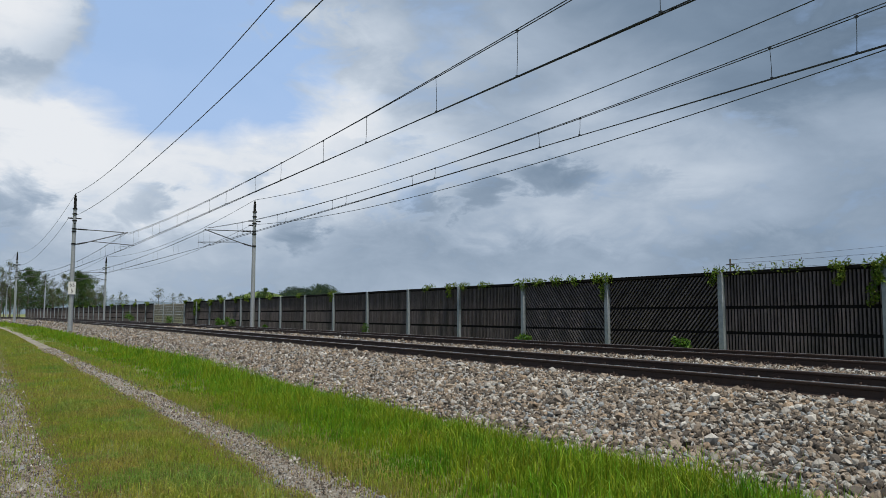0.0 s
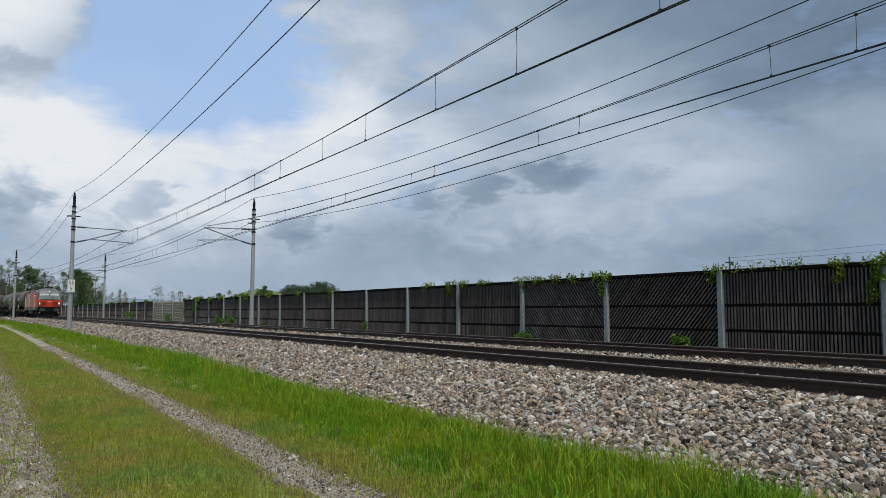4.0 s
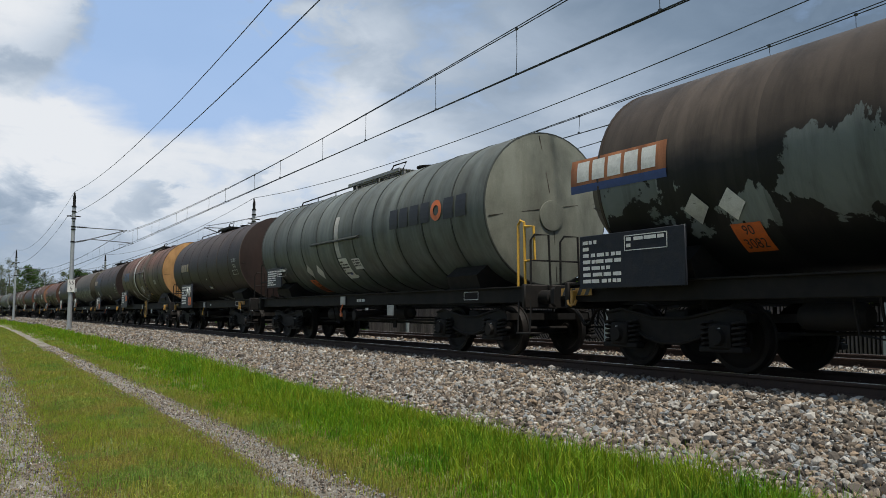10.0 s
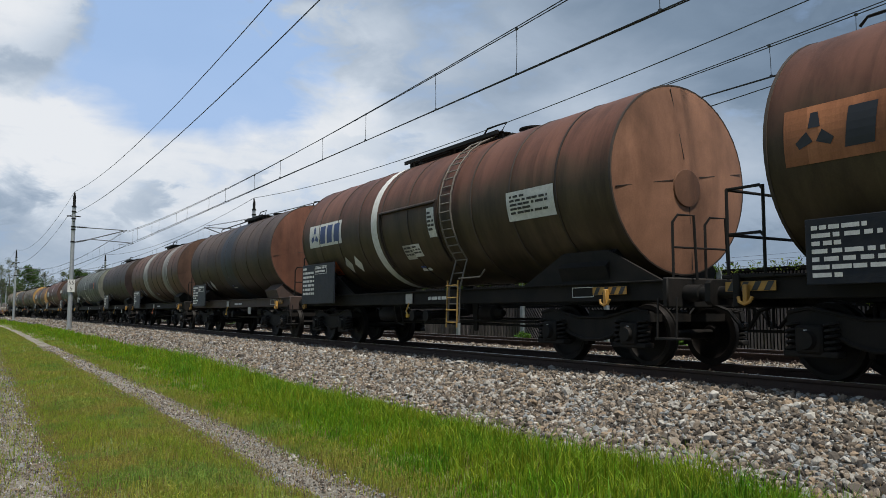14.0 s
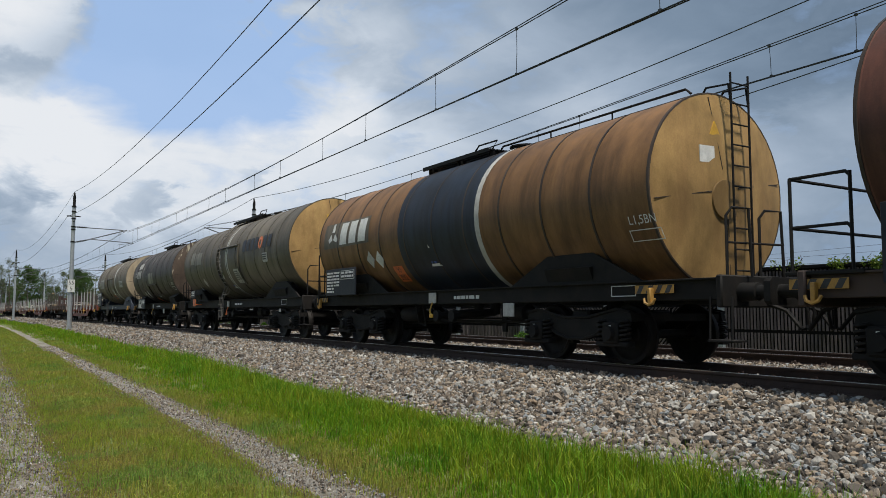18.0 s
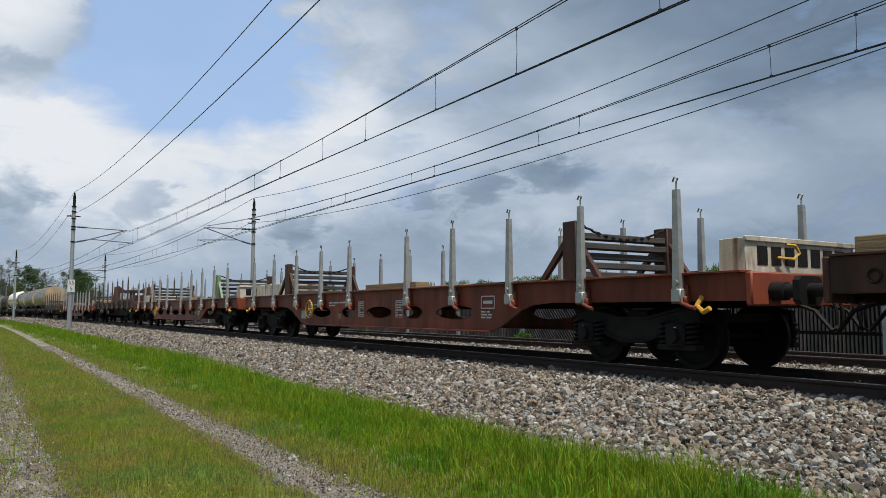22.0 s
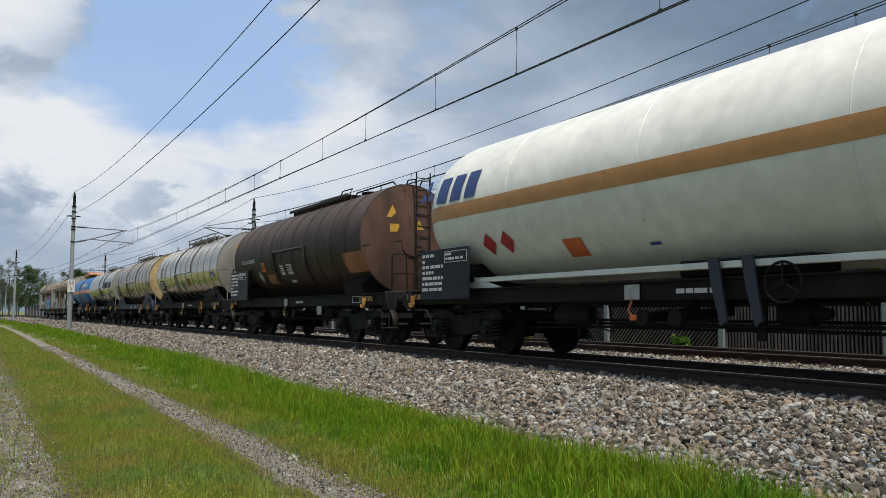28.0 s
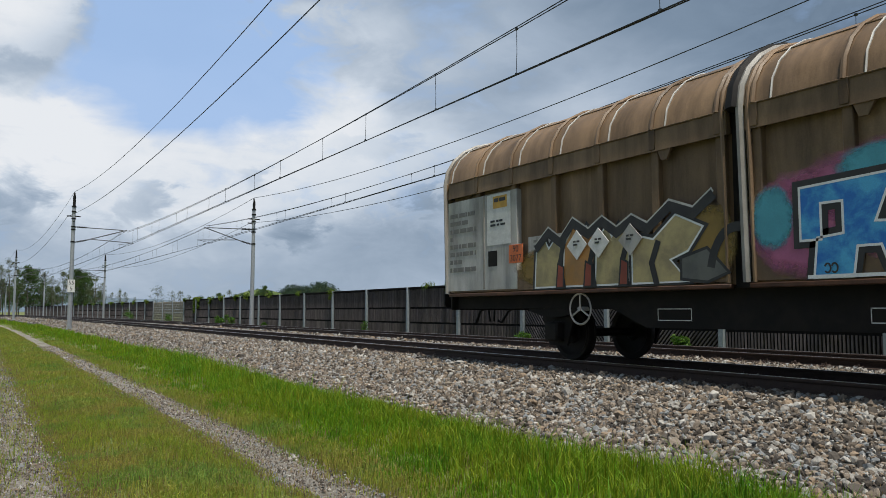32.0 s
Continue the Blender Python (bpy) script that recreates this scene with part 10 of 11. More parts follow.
def leafy(name, base, second, through=0.35, island=0.3, rough=0.6, spread=0.5, third=None, third_scale=0.8):
    """Thin leaves and blades that let some light through."""
    m = material(name, base, second, rough, scale=1.2, bump=0, island=island, spread=spread, third=third, third_scale=third_scale, third_edge=(0.50, 0.62))
    t = m.node_tree
    b = t.nodes["Principled BSDF"]
    b.inputs["Specular IOR Level"].default_value = 0.18
    tr = t.nodes.new("ShaderNodeBsdfTranslucent")
    mx = t.nodes.new("ShaderNodeMixShader")
    mx.inputs[0].default_value = through
    link(t, b.inputs["Base Color"].links[0].from_socket, tr.inputs[0])
    link(t, b.outputs[0], mx.inputs[1])
    link(t, tr.outputs[0], mx.inputs[2])
    link(t, mx.outputs[0], t.nodes["Material Output"].inputs[0])
    return m


TALLGRASS = leafy("tall_grass", (0.160, 0.290, 0.012), (0.232, 0.290, 0.020), spread=0.8, third=(0.105, 0.235, 0.014), third_scale=1.1)
SHORTGRASS = leafy("short_grass", (0.265, 0.325, 0.040), (0.355, 0.315, 0.075), spread=0.9, third=(0.200, 0.305, 0.056), third_scale=0.9)
DRYGRASS = leafy("dry_grass", (0.26, 0.20, 0.09), (0.18, 0.13, 0.06))
WEED = leafy("red_weeds", (0.17, 0.095, 0.05), (0.12, 0.11, 0.04))
IVY = leafy("climber_leaves", (0.10, 0.17, 0.02), (0.15, 0.19, 0.03))
BUSHLEAF = leafy("bush_leaves", (0.075, 0.165, 0.022), (0.05, 0.10, 0.018))
TREELEAF = leafy("tree_leaves", (0.055, 0.105, 0.028), (0.08, 0.13, 0.035), 0.3)
BUDS = leafy("sparse_spring_leaves", (0.13, 0.155, 0.075), (0.10, 0.12, 0.06), 0.3)
BARK = material("bark", (0.10, 0.085, 0.07), (0.06, 0.05, 0.042), 0.9, scale=4, bump=0.5)
# Leaf green pushed towards blue: some distance haze sits in the colour.
FOREST = leafy("hazed_forest_leaves", (0.042, 0.078, 0.050), (0.055, 0.095, 0.055), 0.15)
MEADOW = material("hill_meadow", (0.10, 0.145, 0.035), (0.06, 0.095, 0.028), 0.9, scale=0.09, bump=0)
# Haze of the distance is mixed into this pale blue-grey.
BLUEHILL = material("haze_tinted_hill", (0.12, 0.165, 0.21), (0.10, 0.14, 0.18), 0.95, scale=0.01, bump=0)


def bulk(name, verts, loops, sizes, mat, label, category, kind="stuff"):
    """A mesh of very many small pieces, from arrays."""
    me = bpy.data.meshes.new(name)
    me.vertices.add(len(verts))
    me.vertices.foreach_set("co", np.asarray(verts, np.float32).ravel())
    me.loops.add(len(loops))
    me.loops.foreach_set("vertex_index", np.asarray(loops, np.int32))
    me.polygons.add(len(sizes))
    starts = np.concatenate(([0], np.cumsum(sizes)[:-1])).astype(np.int32)
    me.polygons.foreach_set("loop_start", starts)
    me.polygons.foreach_set("use_smooth", np.zeros(len(sizes), bool))
    me.update(calc_edges=True)
    me.materials.append(mat)
    return tagged(new(name, me), label, category, kind=kind)


def bends(x):
    return -2.46e-4 * np.maximum(0.0, -x - 50.0) ** 2


BED_Y = np.array([4.85, 5.4, 6.4, 7.2, 7.75, 8.2, 10.0, 10.6, 11.6, 12.6, 15.4, 16.2, 17.2])
BED_Z = np.array([-0.66, -0.52, -0.40, -0.27, -0.20, -0.185, -0.185, -0.19, -0.21, -0.185, -0.20, -0.36, -0.6])


def stones():
    t = (1 + 5 ** 0.5) / 2
    ico = np.array([(-1, t, 0), (1, t, 0), (-1, -t, 0), (1, -t, 0), (0, -1, t), (0, 1, t), (0, -1, -t), (0, 1, -t), (t, 0, -1), (t, 0, 1), (-t, 0, -1), (-t, 0, 1)], float)
    ico /= np.linalg.norm(ico[0])
    tri = np.array([(0, 11, 5), (0, 5, 1), (0, 1, 7), (0, 7, 10), (0, 10, 11), (1, 5, 9), (5, 11, 4), (11, 10, 2), (10, 7, 6), (7, 1, 8), (3, 9, 4), (3, 4, 2), (3, 2, 6), (3, 6, 8), (3, 8, 9), (4, 9, 5), (2, 4, 11), (6, 2, 10), (8, 6, 7), (9, 8, 1)])
    octa = np.array([(1, 0, 0), (-1, 0, 0), (0, 1, 0), (0, -1, 0), (0, 0, 1), (0, 0, -1)], float) * 1.12
    eight = np.array([(0, 2, 4), (2, 1, 4), (1, 3, 4), (3, 0, 4), (2, 0, 5), (1, 2, 5), (3, 1, 5), (0, 3, 5)])
    zones = ((-16, -2.5, 4.8, 8.45, 780, 0.0238), (-35, -16, 5.1, 8.45, 520, 0.0265), (-80, -35, 5.3, 8.45, 150, 0.036),
             (-22, -4, 10.2, 13.05, 260, 0.027), (-60, -22, 10.2, 13.05, 60, 0.042), (-24, -4, 8.75, 9.9, 240, 0.028), (-30, -6, 14.8, 15.6, 80, 0.036), (-160, -80, 5.4, 8.4, 14, 0.07), (-2.5, 10, 4.8, 8.45, 240, 0.034), (-4, 10, 10.2, 13.05, 150, 0.036))
    P, R = [], []
    for x0, x1, y0, y1, dens, r in zones:
        n = int((x1 - x0) * (y1 - y0) * dens)
        x, y = RNG.uniform(x0, x1, n), RNG.uniform(y0, y1, n)
        edge = 5.02 + 0.24 * np.clip((-x - 12) / 8, 0, 1) + 0.12 * np.sin(x * 0.9) + 0.1 * np.sin(x * 2.3 + 1)
        keep = (y > edge) | (RNG.random(n) < 0.2)
        x, y = x[keep], y[keep]
        rr = r * RNG.lognormal(0, 0.28, len(x))
        z = np.interp(y, BED_Y, BED_Z) + RNG.uniform(-0.4, 0.9, len(x)) * rr
        P.append(np.stack([x, y + bends(x), z], 1))
        R.append(rr)
    lots = ((P[:1], R[:1], ico, tri, "ballast_stones"), (P[1:], R[1:], octa, eight, "distant_ballast_stones"))
    for p, r, form, faces, name in lots:
        p, r = np.concatenate(p), np.concatenate(r)
        n, m = len(p), len(form)
        shape = form[None] * (1 + RNG.uniform(-0.36, 0.30, (n, m, 1))) * (RNG.uniform(0.50, 1.45, (n, 1, 3)))
        a = RNG.uniform(0, 2 * np.pi, n)
        b = RNG.uniform(-0.9, 0.9, n)
        c, s, cb, sb = np.cos(a), np.sin(a), np.cos(b), np.sin(b)
        X, Y, Z = shape[..., 0], shape[..., 1], shape[..., 2]
        Y, Z = Y * cb[:, None] - Z * sb[:, None], Y * sb[:, None] + Z * cb[:, None]
        X, Y = X * c[:, None] - Y * s[:, None], X * s[:, None] + Y * c[:, None]
        V = np.stack([X, Y, Z], 2) * r[:, None, None] + p[:, None, :]
        loops = (faces.ravel()[None] + m * np.arange(n)[:, None]).ravel()
        bulk(name, V.reshape(-1, 3), loops, np.full(n * len(faces), 3), STONE, "loose grey and brown crushed ballast stones", "stones")


def blades(name, x, y, h, wid, mat, label, lean=0.35, z0=GROUND, turn=None):
    n = len(x)
    a = RNG.uniform(0, 2 * np.pi, n)
    la = RNG.uniform(0, 2 * np.pi, n) if turn is None else turn + RNG.normal(0, 0.5, n)
    k = RNG.uniform(0.1, 1, n) * lean * h
    w = wid * RNG.uniform(0.6, 1.3, n)
    base = np.stack([x, y + bends(x), np.full(n, z0) - 0.02 if np.isscalar(z0) else z0 - 0.02], 1)
    side = np.stack([np.cos(a), np.sin(a), np.zeros(n)], 1) * (w / 2)[:, None]
    dirv = np.stack([np.cos(la), np.sin(la), np.zeros(n)], 1)
    mid = base + dirv * (0.3 * k)[:, None] + np.array([0, 0, 1]) * (0.58 * h + 0.02)[:, None]
    tip = base + dirv * k[:, None] + np.array([0, 0, 1]) * (h * (1 - 0.25 * k / np.maximum(h, 1e-3)))[:, None]
    V = np.stack([base - side, base + side, mid + side * 0.8, mid - side * 0.8, tip], 1)
    idx = np.array([0, 1, 2, 3, 3, 2, 4])
    loops = (idx[None] + 5 * np.arange(n)[:, None]).ravel()
    bulk(name, V.reshape(-1, 3), loops, np.tile([4, 3], n), mat, label, "grass")


def scatter(zones):
    X, Y = [], []
    for x0, x1, y0, y1, dens in zones:
        n = int((x1 - x0) * (y1 - y0) * dens)
        X.append(RNG.uniform(x0, x1, n))
        Y.append(RNG.uniform(y0, y1, n))
    return np.concatenate(X), np.concatenate(Y)


def wave(x, y):
    return np.sin(x * 1.1 + 0.6 * np.sin(y * 2.1)) * 0.5 + np.sin(x * 0.37 + y * 1.7 + 1.0) * 0.5


def grass():
    dist_w = lambda x: np.clip(np.abs(x) / 12, 1.0, 9.0)
    x, y = scatter(((-14, -2, 2.85, 5.4, 1950), (-30, -14, 2.85, 5.6, 520), (-80, -30, 2.85, 5.6, 120), (-220, -80, 2.85, 5.6, 22), (-2, 8, 2.85, 5.4, 260)))
    n, m = len(x), len(x) // 13                     # tufts: blades fan out from common roots
    pick, home = RNG.permutation(n)[:m], RNG.integers(0, m, n)
    cx, cy = x[pick][home], y[pick][home]
    off = RNG.normal(0, 0.046, (2, n)) * np.clip(np.abs(cx) / 14, 1, 5)
    x, y = cx + off[0], cy + off[1]
    fan = np.arctan2(off[1], off[0])
    tall = RNG.lognormal(0, 0.24, m)[home]
    along = y - 0.28 * np.clip((-x - 12) / 8, 0, 1)
    prof = np.interp(along, [2.8, 3.2, 3.7, 4.2, 4.6, 4.95, 5.3], [0.05, 0.09, 0.19, 0.28, 0.26, 0.14, 0.06])
    h = prof * tall * RNG.uniform(0.6, 1.2, len(x)) * (1 + 0.25 * wave(x, y))
    keep = RNG.random(len(x)) < np.interp(along, [2.85, 3.3, 4.7, 5.1, 5.35], [0.45, 0.9, 1.0, 0.6, 0.25])
    dry = RNG.random(len(x)) < np.interp(along, [2.8, 3.2, 3.7, 4.8, 5.2], [0.30, 0.20, 0.05, 0.04, 0.35])
    g = keep & ~dry
    zz = lambda yy: np.maximum(GROUND, np.interp(yy, BED_Y, BED_Z) - 0.03)
    blades("tall_grass", x[g], y[g], h[g], 0.0085 * dist_w(x[g]), TALLGRASS, "tall fresh green grass along the ballast edge", 0.55, zz(y[g]), fan[g])
    g = keep & dry
    blades("dry_grass", x[g], y[g], h[g] * 0.8, 0.006 * dist_w(x[g]), DRYGRASS, "straw-coloured dry grass among the green", 0.9, zz(y[g]))
    x, y = scatter(((-14, -4.5, 0.66, 2.25, 3300), (-30, -14, 0.66, 2.25, 1000), (-80, -30, 0.66, 2.25, 200), (-14, -4.5, 2.72, 3.3, 1800), (-40, -14, 2.72, 3.3, 450), (-30, -5, 0.0, 0.66, 300), (-220, -80, 0.9, 2.25, 30), (-4.5, 8, 0.66, 2.25, 420), (-4.5, 8, 2.72, 3.3, 420), (-14, 8, -4, 0.0, 200)))
    edge = np.minimum(np.abs(y - 0.74), np.abs(y - 2.2))
    h = (0.035 + 0.045 * np.clip(edge / 0.4, 0, 1)) * RNG.uniform(0.5, 1.5, len(x)) * (1 + 0.35 * wave(x * 1.7, y * 1.3))
    bare = (wave(x * 2.3 + 4, y * 2.9) > 0.55) & (RNG.random(len(x)) < 0.6)
    dry = RNG.random(len(x)) < np.interp(edge, [0, 0.25, 0.6], [0.32, 0.14, 0.08])
    g = ~bare & ~dry
    blades("short_grass", x[g], y[g], h[g], 0.0065 * dist_w(x[g]), SHORTGRASS, "short trodden grass between the wheel ruts", 0.9)
    g = ~bare & dry
    blades("dry_tufts", x[g], y[g], h[g] * 0.9, 0.006 * dist_w(x[g]), DRYGRASS, "dry yellow grass at the edges of the ruts", 1.2)
    # reddish weeds where the grass meets the stones
    wx, wy = scatter(((-16, -3, 4.85, 5.6, 170), (-40, -16, 5.0, 5.8, 60)))
    g = wave(wx * 1.9, wy * 2.3) > 0.05
    blades("weeds", wx[g], wy[g], RNG.uniform(0.05, 0.16, g.sum()), 0.008 * dist_w(wx[g]), WEED, "thin reddish-brown weeds along the foot of the ballast", 0.8, zz(wy[g]))
    # single blades creeping into the ruts
    x, y = scatter(((-14, -4.5, 0.05, 0.80, 900), (-14, -4.5, 2.12, 2.82, 900), (-30, -14, 0.05, 0.80, 330), (-30, -14, 2.12, 2.82, 330)))
    mid = np.where(y < 1.5, 0.42, 2.47) + 0.10 * np.sin(x * 1.3) + 0.05 * np.sin(x * 3.7 + y)
    g = RNG.random(len(x)) < np.interp(np.abs(y - mid), [0.05, 0.15, 0.28], [0.02, 0.22, 0.95])
    x, y = x[g], y[g]
    dry = RNG.random(len(x)) < 0.4
    blades("creeping_grass", x[~dry], y[~dry], RNG.uniform(0.02, 0.06, (~dry).sum()), 0.0065 * dist_w(x[~dry]), SHORTGRASS, "sparse grass creeping into the ruts", 1.0)
    blades("dry_blades", x[dry], y[dry], RNG.uniform(0.02, 0.06, dry.sum()), 0.006 * dist_w(x[dry]), DRYGRASS, "dry blades along the ruts", 1.2)
    # pebbles in the ruts
    t = np.array([(1, 0, 0), (-1, 0, 0), (0, 1, 0), (0, -1, 0), (0, 0, 1), (0, 0, -1)], float)
    tri = np.array([(0, 2, 4), (2, 1, 4), (1, 3, 4), (3, 0, 4), (2, 0, 5), (1, 2, 5), (3, 1, 5), (0, 3, 5)])
    x, y = scatter(((-14, -4.5, 0.06, 0.78, 1500), (-14, -4.5, 2.14, 2.82, 1500), (-35, -14, 0.06, 0.78, 400), (-35, -14, 2.14, 2.82, 400)))
    n = len(x)
    r = 0.0072 * RNG.lognormal(0, 0.45, n) * np.clip(np.abs(x) / 14, 1, 2)
    V = t[None] * RNG.uniform(0.6, 1.3, (n, 6, 1)) * r[:, None, None] + np.stack([x, y, np.full(n, GROUND - 0.003)], 1)[:, None, :]
    bulk("gravel", V.reshape(-1, 3), (tri.ravel()[None] + 6 * np.arange(n)[:, None]).ravel(), np.full(n * 8, 3), STONE, "small pale stones in the wheel ruts", "gravel")


def leaf_cloud(centres, radii, per, size, squash=1.0, rng=RNG):
    """Small folded leaves scattered in clumps: corner array and index arrays."""
    C = np.repeat(np.asarray(centres, float), per, 0)
    Rr = np.repeat(np.asarray(radii, float), per)
    n = len(C)
    d = rng.normal(size=(n, 3))
    d /= np.linalg.norm(d, axis=1)[:, None]
    p = C + d * (Rr * rng.uniform(0.25, 1.0, n) ** 0.6)[:, None] * np.array([1, 1, squash])
    u = rng.normal(size=(n, 3))
    u /= np.linalg.norm(u, axis=1)[:, None]
    v = np.cross(u, rng.normal(size=(n, 3)))
    v /= np.linalg.norm(v, axis=1)[:, None]
    s = (size * rng.uniform(0.6, 1.4, n))[:, None]
    V = np.stack([p - u * s, p - v * s * 0.55, p + u * s, p + v * s * 0.55], 1).reshape(-1, 3)
    return V, np.arange(n * 4), np.full(n, 4)


def foliage(name, parent, centres, radii, per, size, mat, label="", squash=1.0):
    V, lo, sz = leaf_cloud(centres, radii, per, size, squash)
    ob = bulk(name, V, lo, sz, mat, label or "leaves", "", kind="")
    for key in ("category", "kind"):
        if key in ob:
            del ob[key]
    ob.parent = parent
    return ob


def tree(x, y, h, dense, seed, z0=GROUND - 0.2):
    rnd = random.Random(seed)
    w = thing("tree", "dense green leafy tree in a row beyond the line" if dense else "nearly bare spring tree with sparse pale leaves", "tree", "row of trees", (x, y, z0))
    s = Shape()
    tips = []
    wide = h * (rnd.uniform(0.20, 0.27) if dense else rnd.uniform(0.16, 0.25))
    stem = [Vector((0, 0, 0))]
    for k in range(1, 9):
        stem.append(Vector((stem[-1].x + rnd.uniform(-0.012, 0.012) * h, stem[-1].y + rnd.uniform(-0.012, 0.012) * h, h * 0.97 * k / 8)))
    for k in range(8):
        s.cyl(stem[k], stem[k + 1], h * 0.014 * (1 - k / 8.6), h * 0.014 * (1 - (k + 1) / 8.6), 6, False)
    tips.append(stem[-1])
    for k in range(46 if dense else 34):
        u = rnd.uniform(0.12 if dense else 0.25, 0.96)
        j = min(7, int(u * 8))
        p = stem[j].lerp(stem[j + 1], u * 8 - j)
        a = rnd.uniform(0, 2 * math.pi)
        prof = (math.sin(math.pi * min(1.0, (u - 0.02) * 1.02) ** 0.75) ** 0.7) * wide * rnd.uniform(0.55, 1.1)
        rise = rnd.uniform(0.35, 1.1)
        q = p + Vector((math.cos(a), math.sin(a), rise)) * prof
        q.z = min(q.z, h)
        mid = p.lerp(q, 0.5) + Vector((0, 0, -0.05 * prof))
        r = h * 0.0042 * (1.15 - u)
        s.cyl(p, mid, r, r * 0.8, 4, False)
        s.cyl(mid, q, r * 0.8, r * 0.35, 4, False)
        tips.append(q)
        for _ in range(4):
            b = rnd.uniform(0.3, 0.95)
            o = p.lerp(q, b)
            e = o + Vector((rnd.uniform(-1, 1), rnd.uniform(-1, 1), rnd.uniform(0.0, 1.1))) * prof * 0.42
            s.cyl(o, e, r * 0.5, r * 0.2, 4, False)
            tips.append(e)
    part("trunk", s, BARK, w, "brown trunk with many fine limbs")
    if dense:
        foliage("crown", w, tips, [h * rnd.uniform(0.04, 0.075) for _ in tips], 26, h * 0.011, TREELEAF, "dark green leafy crown")
    else:
        foliage("crown", w, tips, [h * rnd.uniform(0.025, 0.05) for _ in tips], 14, h * 0.0068, BUDS, "thin veil of young leaves")


def bearing(px):
    """The compass turn, from +y towards +x, of a direction px steps right of the view's middle."""
    return radians(-58.62) + math.atan((px - 784) / 1348)


def place(px, d):
    a = bearing(px)
    return d * math.sin(a), d * math.cos(a)


def woods():
    for i, (px, d, top, dense) in enumerate(((2, 300, 470, 0), (18, 310, 462, 0), (33, 330, 478, 0), (50, 290, 474, 1), (62, 300, 478, 1), (80, 300, 481, 0), (94, 310, 487, 0), (112, 300, 479, 0), (123, 305, 484, 0),
                                              (138, 285, 476, 1), (146, 290, 484, 1), (170, 280, 486, 0), (182, 290, 496, 0), (212, 290, 506, 0), (222, 300, 512, 0), (280, 280, 500, 0), (305, 280, 508, 0), (322, 285, 508, 0), (335, 290, 514, 0),
                                              (356, 260, 516, 1), (372, 270, 518, 0), (405, 260, 505, 0), (470, 330, 500, 1), (75, 330, 500, 1), (105, 340, 505, 1), (160, 330, 512, 1), (20, 345, 505, 1), (240, 330, 520, 0), (8, 320, 498, 1), (36, 340, 500, 1), (90, 335, 505, 1), (128, 300, 474, 0), (152, 310, 480, 1), (176, 330, 510, 1), (200, 300, 512, 0), (418, 300, 514, 1), (388, 300, 512, 1), (455, 340, 508, 1))):
        x, y = place(px, d)
        tree(x, y, max(4.0, (549 - top) / 1348 * d + 0.6), bool(dense), 100 + i)
    # shrubs in front of and along the barrier
    for i, (px, y, h) in enumerate(((238, 18.4, 1.5), (246, 18.6, 1.2), (305, 18.5, 1.1), (388, 18.6, 0.9), (400, 18.6, 1.0), (412, 18.7, 0.8), (470, 18.8, 0.5), (648, 19.2, 0.7), (922, 18.9, 0.62), (932, 19.0, 0.5), (1196, 18.9, 0.55), (1212, 18.9, 0.5))):
        a = bearing(px)
        x = y * math.tan(a)
        b = thing("shrub", "small bright green shrub at the foot of the barrier", "shrub", "shrubs", (x, y + bend(x), -0.55))
        rnd = random.Random(i)
        cs, rs = [], []
        for k in range(7):
            t = Vector((rnd.uniform(-0.42, 0.42) * h, rnd.uniform(-0.2, 0.2) * h, h * rnd.uniform(0.45, 1.0)))
            part("stem", Shape().tube([(0, 0, 0), (t.x * 0.5, t.y * 0.6, t.z * 0.5), tuple(t)], 0.008, 4), BARK, b)
            cs.append(t)
            rs.append(h * 0.25)
        foliage("leaves", b, cs, rs, 40, 0.045 if px > 600 else 0.07, BUSHLEAF)
    # climbers hanging over the barrier
    for i, (px, hang_down, wide) in enumerate(((1268, 0.35, 0.75), (1490, 0.55, 0.45), (1552, 1.1, 0.7), (1566, 0.5, 0.5), (1074, 0.75, 0.55), (1062, 0.2, 0.7), (1020, 0.12, 0.8), (930, 0.3, 1.0), (955, 0.12, 1.0), (985, 0.12, 0.8), (800, 0.45, 0.9), (820, 0.15, 1.0),
                                                    (860, 0.1, 0.8), (760, 0.1, 0.7), (590, 0.5, 0.9), (530, 0.2, 1.2), (480, 0.2, 1.5), (440, 0.25, 1.8), (420, 0.3, 1.6), (395, 0.3, 1.8), (375, 0.5, 1.8), (355, 0.9, 1.4), (348, 1.4, 1.2), (330, 0.15, 2), (262, 0.3, 2.5), (240, 0.3, 2.5), (220, 0.25, 2.5),
                                                    (200, 0.25, 3), (185, 0.25, 3), (170, 0.2, 3), (155, 0.2, 3), (140, 0.2, 3), (1310, 0.08, 0.5), (1345, 0.06, 0.5), (1385, 0.08, 0.6), (1415, 0.05, 0.4))):
        a = bearing(px)
        x = FENCE_Y * math.tan(a)
        for _ in range(4):
            x = (FENCE_Y + bend(x)) * math.tan(a)
        c = thing("climber", "green climbing plant spilling over the barrier's top", "climbing plant", "climbing plants", (x, FENCE_Y + bend(x) - 0.08, FENCE_TOP))
        rnd = random.Random(50 + i)
        cs, rs = [], []
        for k in range(4):
            u = rnd.uniform(-0.5, 0.5) * wide
            up = rnd.uniform(-0.04, 0.08)
            cs.append((u, rnd.uniform(-0.06, 0.06), up))
            rs.append(0.14 + 0.04 * wide)
            part("tendril", Shape().tube([(u, 0.05, -0.05), (u + rnd.uniform(-0.1, 0.1), 0.0, up + 0.06), (u + rnd.uniform(-0.2, 0.2), -0.02, up + rnd.uniform(0.06, 0.24))], 0.006, 4), BARK, c)
        k = 0.0
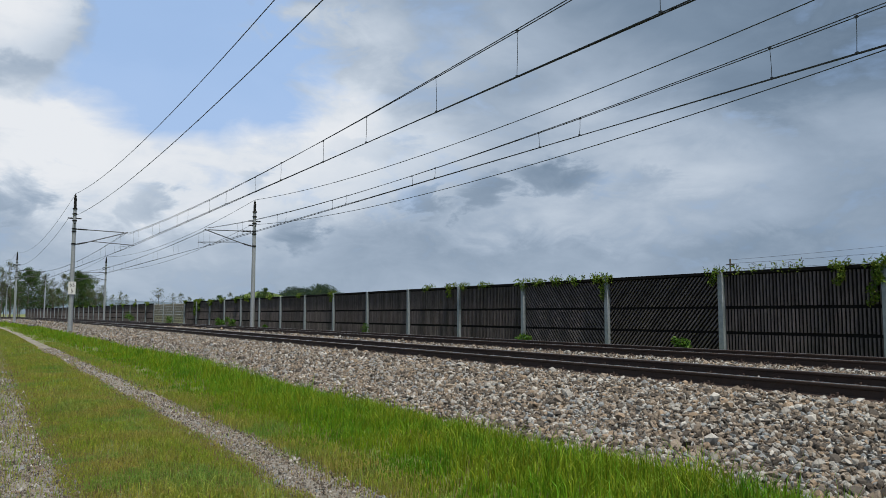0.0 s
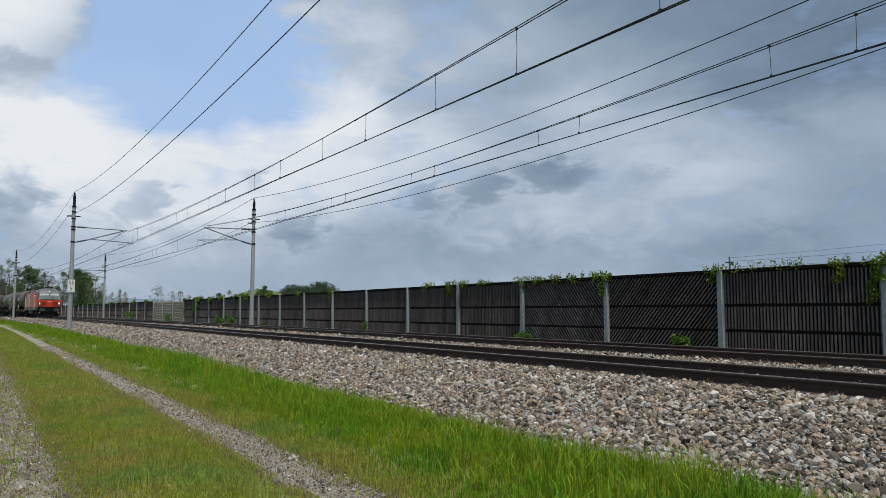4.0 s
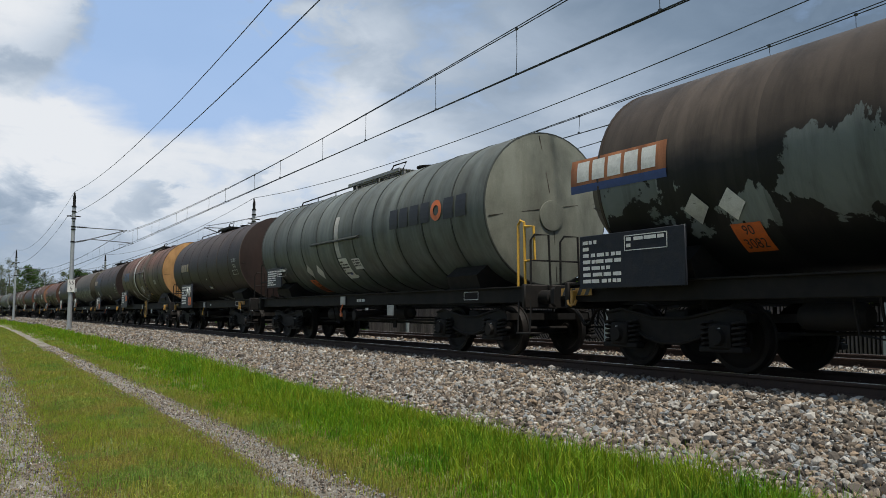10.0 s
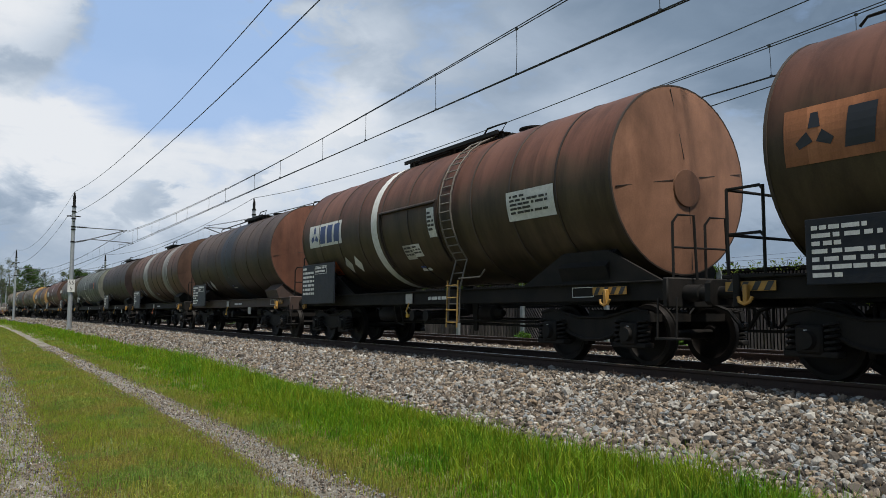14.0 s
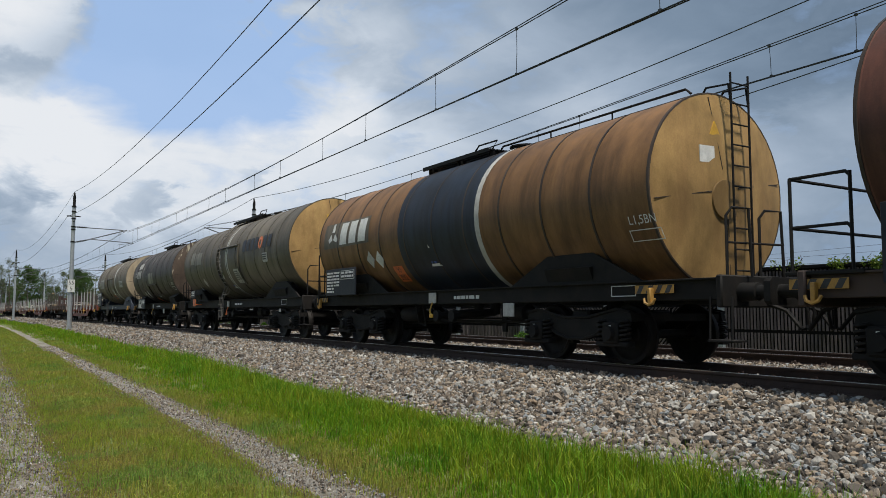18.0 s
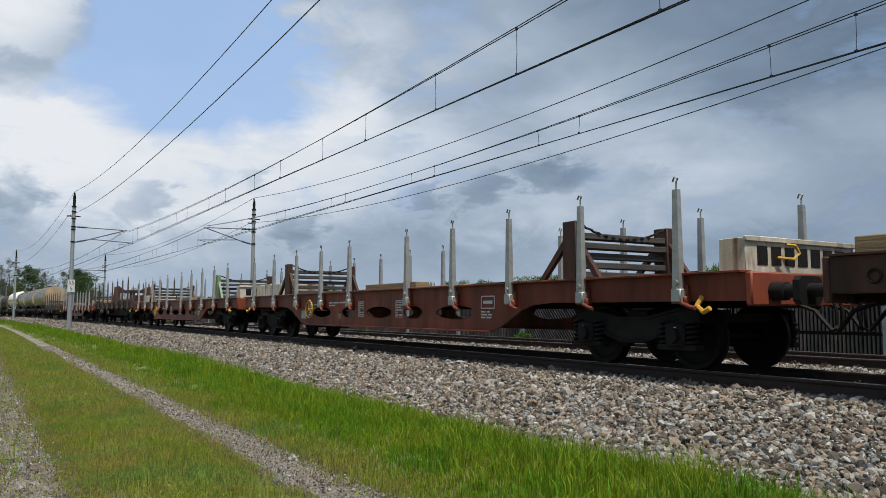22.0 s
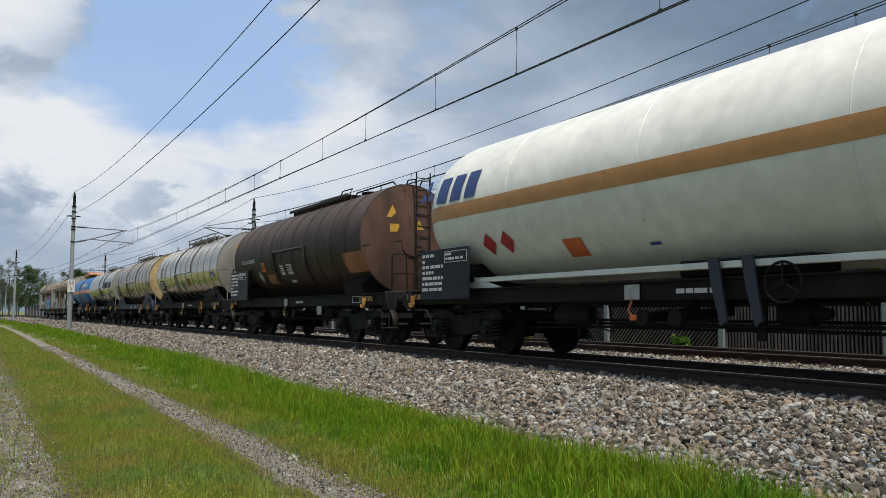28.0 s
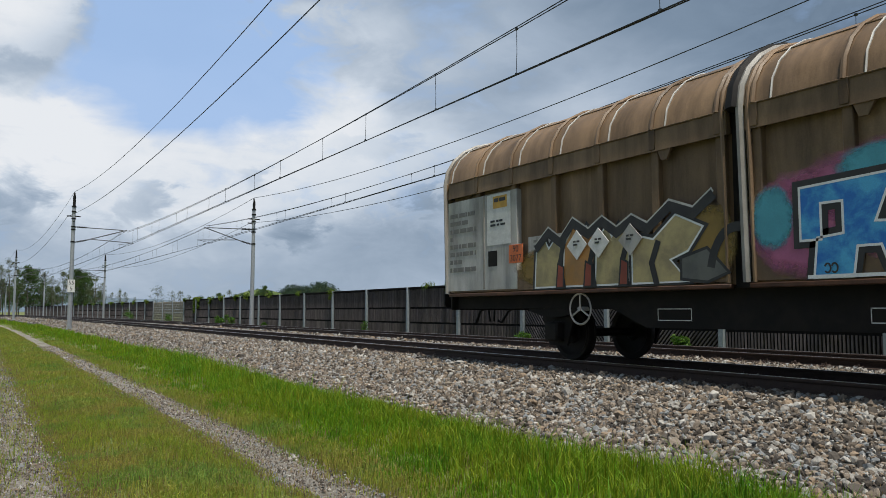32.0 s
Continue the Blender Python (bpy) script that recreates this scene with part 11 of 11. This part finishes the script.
        while k < hang_down:
            cs.append((rnd.uniform(-0.22, 0.22) * min(1, wide), -0.08, -k))
            rs.append(0.13)
            k += 0.11
        foliage("leaves", c, cs, rs, (40 if hang_down > 0.08 else 8) if px > 500 else 18, 0.040 if px > 500 else 0.09, IVY)


def far_land():
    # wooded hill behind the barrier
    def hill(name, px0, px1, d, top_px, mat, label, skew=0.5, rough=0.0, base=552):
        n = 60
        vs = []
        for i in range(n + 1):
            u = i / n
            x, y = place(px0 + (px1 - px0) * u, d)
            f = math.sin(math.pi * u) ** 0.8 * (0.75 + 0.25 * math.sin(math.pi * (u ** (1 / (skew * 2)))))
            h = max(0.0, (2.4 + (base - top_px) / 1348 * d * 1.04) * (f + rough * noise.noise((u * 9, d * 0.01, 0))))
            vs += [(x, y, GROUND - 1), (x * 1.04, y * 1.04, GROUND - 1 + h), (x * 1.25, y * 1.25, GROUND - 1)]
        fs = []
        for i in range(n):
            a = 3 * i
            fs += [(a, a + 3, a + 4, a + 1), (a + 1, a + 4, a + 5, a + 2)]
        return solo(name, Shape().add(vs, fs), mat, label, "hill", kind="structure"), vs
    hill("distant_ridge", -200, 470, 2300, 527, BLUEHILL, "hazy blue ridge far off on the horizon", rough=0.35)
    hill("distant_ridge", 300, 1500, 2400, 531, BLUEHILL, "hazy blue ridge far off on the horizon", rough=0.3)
    hill("meadow_hill", 365, 560, 620, 513, MEADOW, "low rounded green meadow hill behind the barrier")
    _, vs = hill("wooded_hill", 455, 650, 950, 504, MEADOW, "steep wooded hill behind the barrier", 0.75, 0.2)
    cs, rs = [], []
    rnd = random.Random(3)
    for i in range(61):
        p, q = Vector(vs[3 * i]), Vector(vs[3 * i + 1])
        for k in range(26):
            c = p.lerp(q, rnd.uniform(0.2, 1.0))
            cs.append((c.x + rnd.uniform(-3, 3), c.y + rnd.uniform(-3, 3), c.z + 3))
            rs.append(rnd.uniform(2.0, 4.0))
    V, lo, sz = leaf_cloud(cs, rs, 22, 0.7)
    bulk("hill_forest", V, lo, sz, FOREST, "dark green mixed forest on the hill", "forest")
    cs, rs = [], []
    for k in range(120):
        px = rnd.uniform(372, 540)
        x, y = place(px, rnd.uniform(590, 612))
        f = math.sin(math.pi * min(1.0, max(0.0, (px - 365) / 195))) ** 0.8
        cs.append((x, y, 1.0 + 16.5 * f * rnd.uniform(0.3, 1.0)))
        rs.append(rnd.uniform(1.2, 2.6))
    V, lo, sz = leaf_cloud(cs, rs, 36, 0.55)
    bulk("hedge_wood", V, lo, sz, FOREST, "scattered dark green trees on the meadow hill", "forest")
    # a wooden pole with three wires behind the barrier
    x, y = place(1292, 80)
    pole = thing("telegraph_pole", "thin dark wooden pole with wires beyond the barrier", "pole", "", (x, y, 0))
    part("pole", Shape().cyl((0, 0, -1), (0, 0, 6.3), 0.11, 0.08, 10), BARK, pole)
    part("crossbar", Shape().box(-0.5, 0.5, -0.05, 0.05, 5.7, 5.8, 0.01), BARK, pole)
    for k, dz in enumerate((6.2, 5.85, 5.3)):
        hang("power_line", (x, y, dz), (x + 62, y + 8, dz + 4.2 - 0.9 * k), 0.8, 0.012, WIRE, "thin dark power line beyond the barrier")


def bird():
    b = thing("bird", "small dark bird in flight", "bird")
    DARK = material("bird_feathers", (0.03, 0.03, 0.032), None, 0.7, bump=0)
    part("body", Shape().lathe([(-0.12, 0.0), (-0.08, 0.02), (0.0, 0.035), (0.06, 0.03), (0.1, 0.02), (0.13, 0.0)], 10, "x"), DARK, b)
    part("tail", Shape().prism([(-0.1, -0.015), (-0.2, -0.04), (-0.2, 0.04), (-0.1, 0.015)], -0.004, 0.004, "xy"), DARK, b)
    for e in (-1, 1):
        part("wing", Shape().add([(0.05, e * 0.02, 0.01), (-0.05, e * 0.02, 0.01), (-0.07, e * 0.16, 0.07), (0.03, e * 0.16, 0.07), (-0.09, e * 0.27, 0.04)], ((0, 1, 2, 3), (3, 2, 4))), DARK, b)
    rows = []
    for t, px, py, d in ((0, -260, 330, 90), (4, 250, 255, 80), (6, 473, 191, 70), (7, 640, 128, 66), (8, 770, 80, 62), (8.5, 793, 40, 60), (9, 764, 6, 60), (10, 700, -90, 60), (16, 300, -500, 120), (32, -800, -900, 300)):
        a = bearing(px)
        up = radians(4.762) + math.atan((441 - py) / 1348)
        rows.append((t, pose(d * math.sin(a), d * math.cos(a), EYE[2] + d * math.tan(up), rz=20 if t < 8.2 else 60)))
    FLYING.append((b, rows))


FLYING = []
stones()
grass()
woods()
far_land()
bird()



def motions():
    """The whole train rolls by at an even pace, each vehicle set along the curve."""
    for ob, q, length in TRAIN:
        rows = []
        for k in range(33):
            x = nose(k) - q
            rows.append((k, pose(x, NEAR + bend(x), 0, rz=math.degrees(math.atan2(bend(x) - bend(x - length), length)))))
        walk(ob, rows)
    for ob, rows in FLYING:
        walk(ob, rows)
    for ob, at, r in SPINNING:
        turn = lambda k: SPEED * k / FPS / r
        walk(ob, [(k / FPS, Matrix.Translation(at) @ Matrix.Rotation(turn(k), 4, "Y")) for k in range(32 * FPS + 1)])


motions()
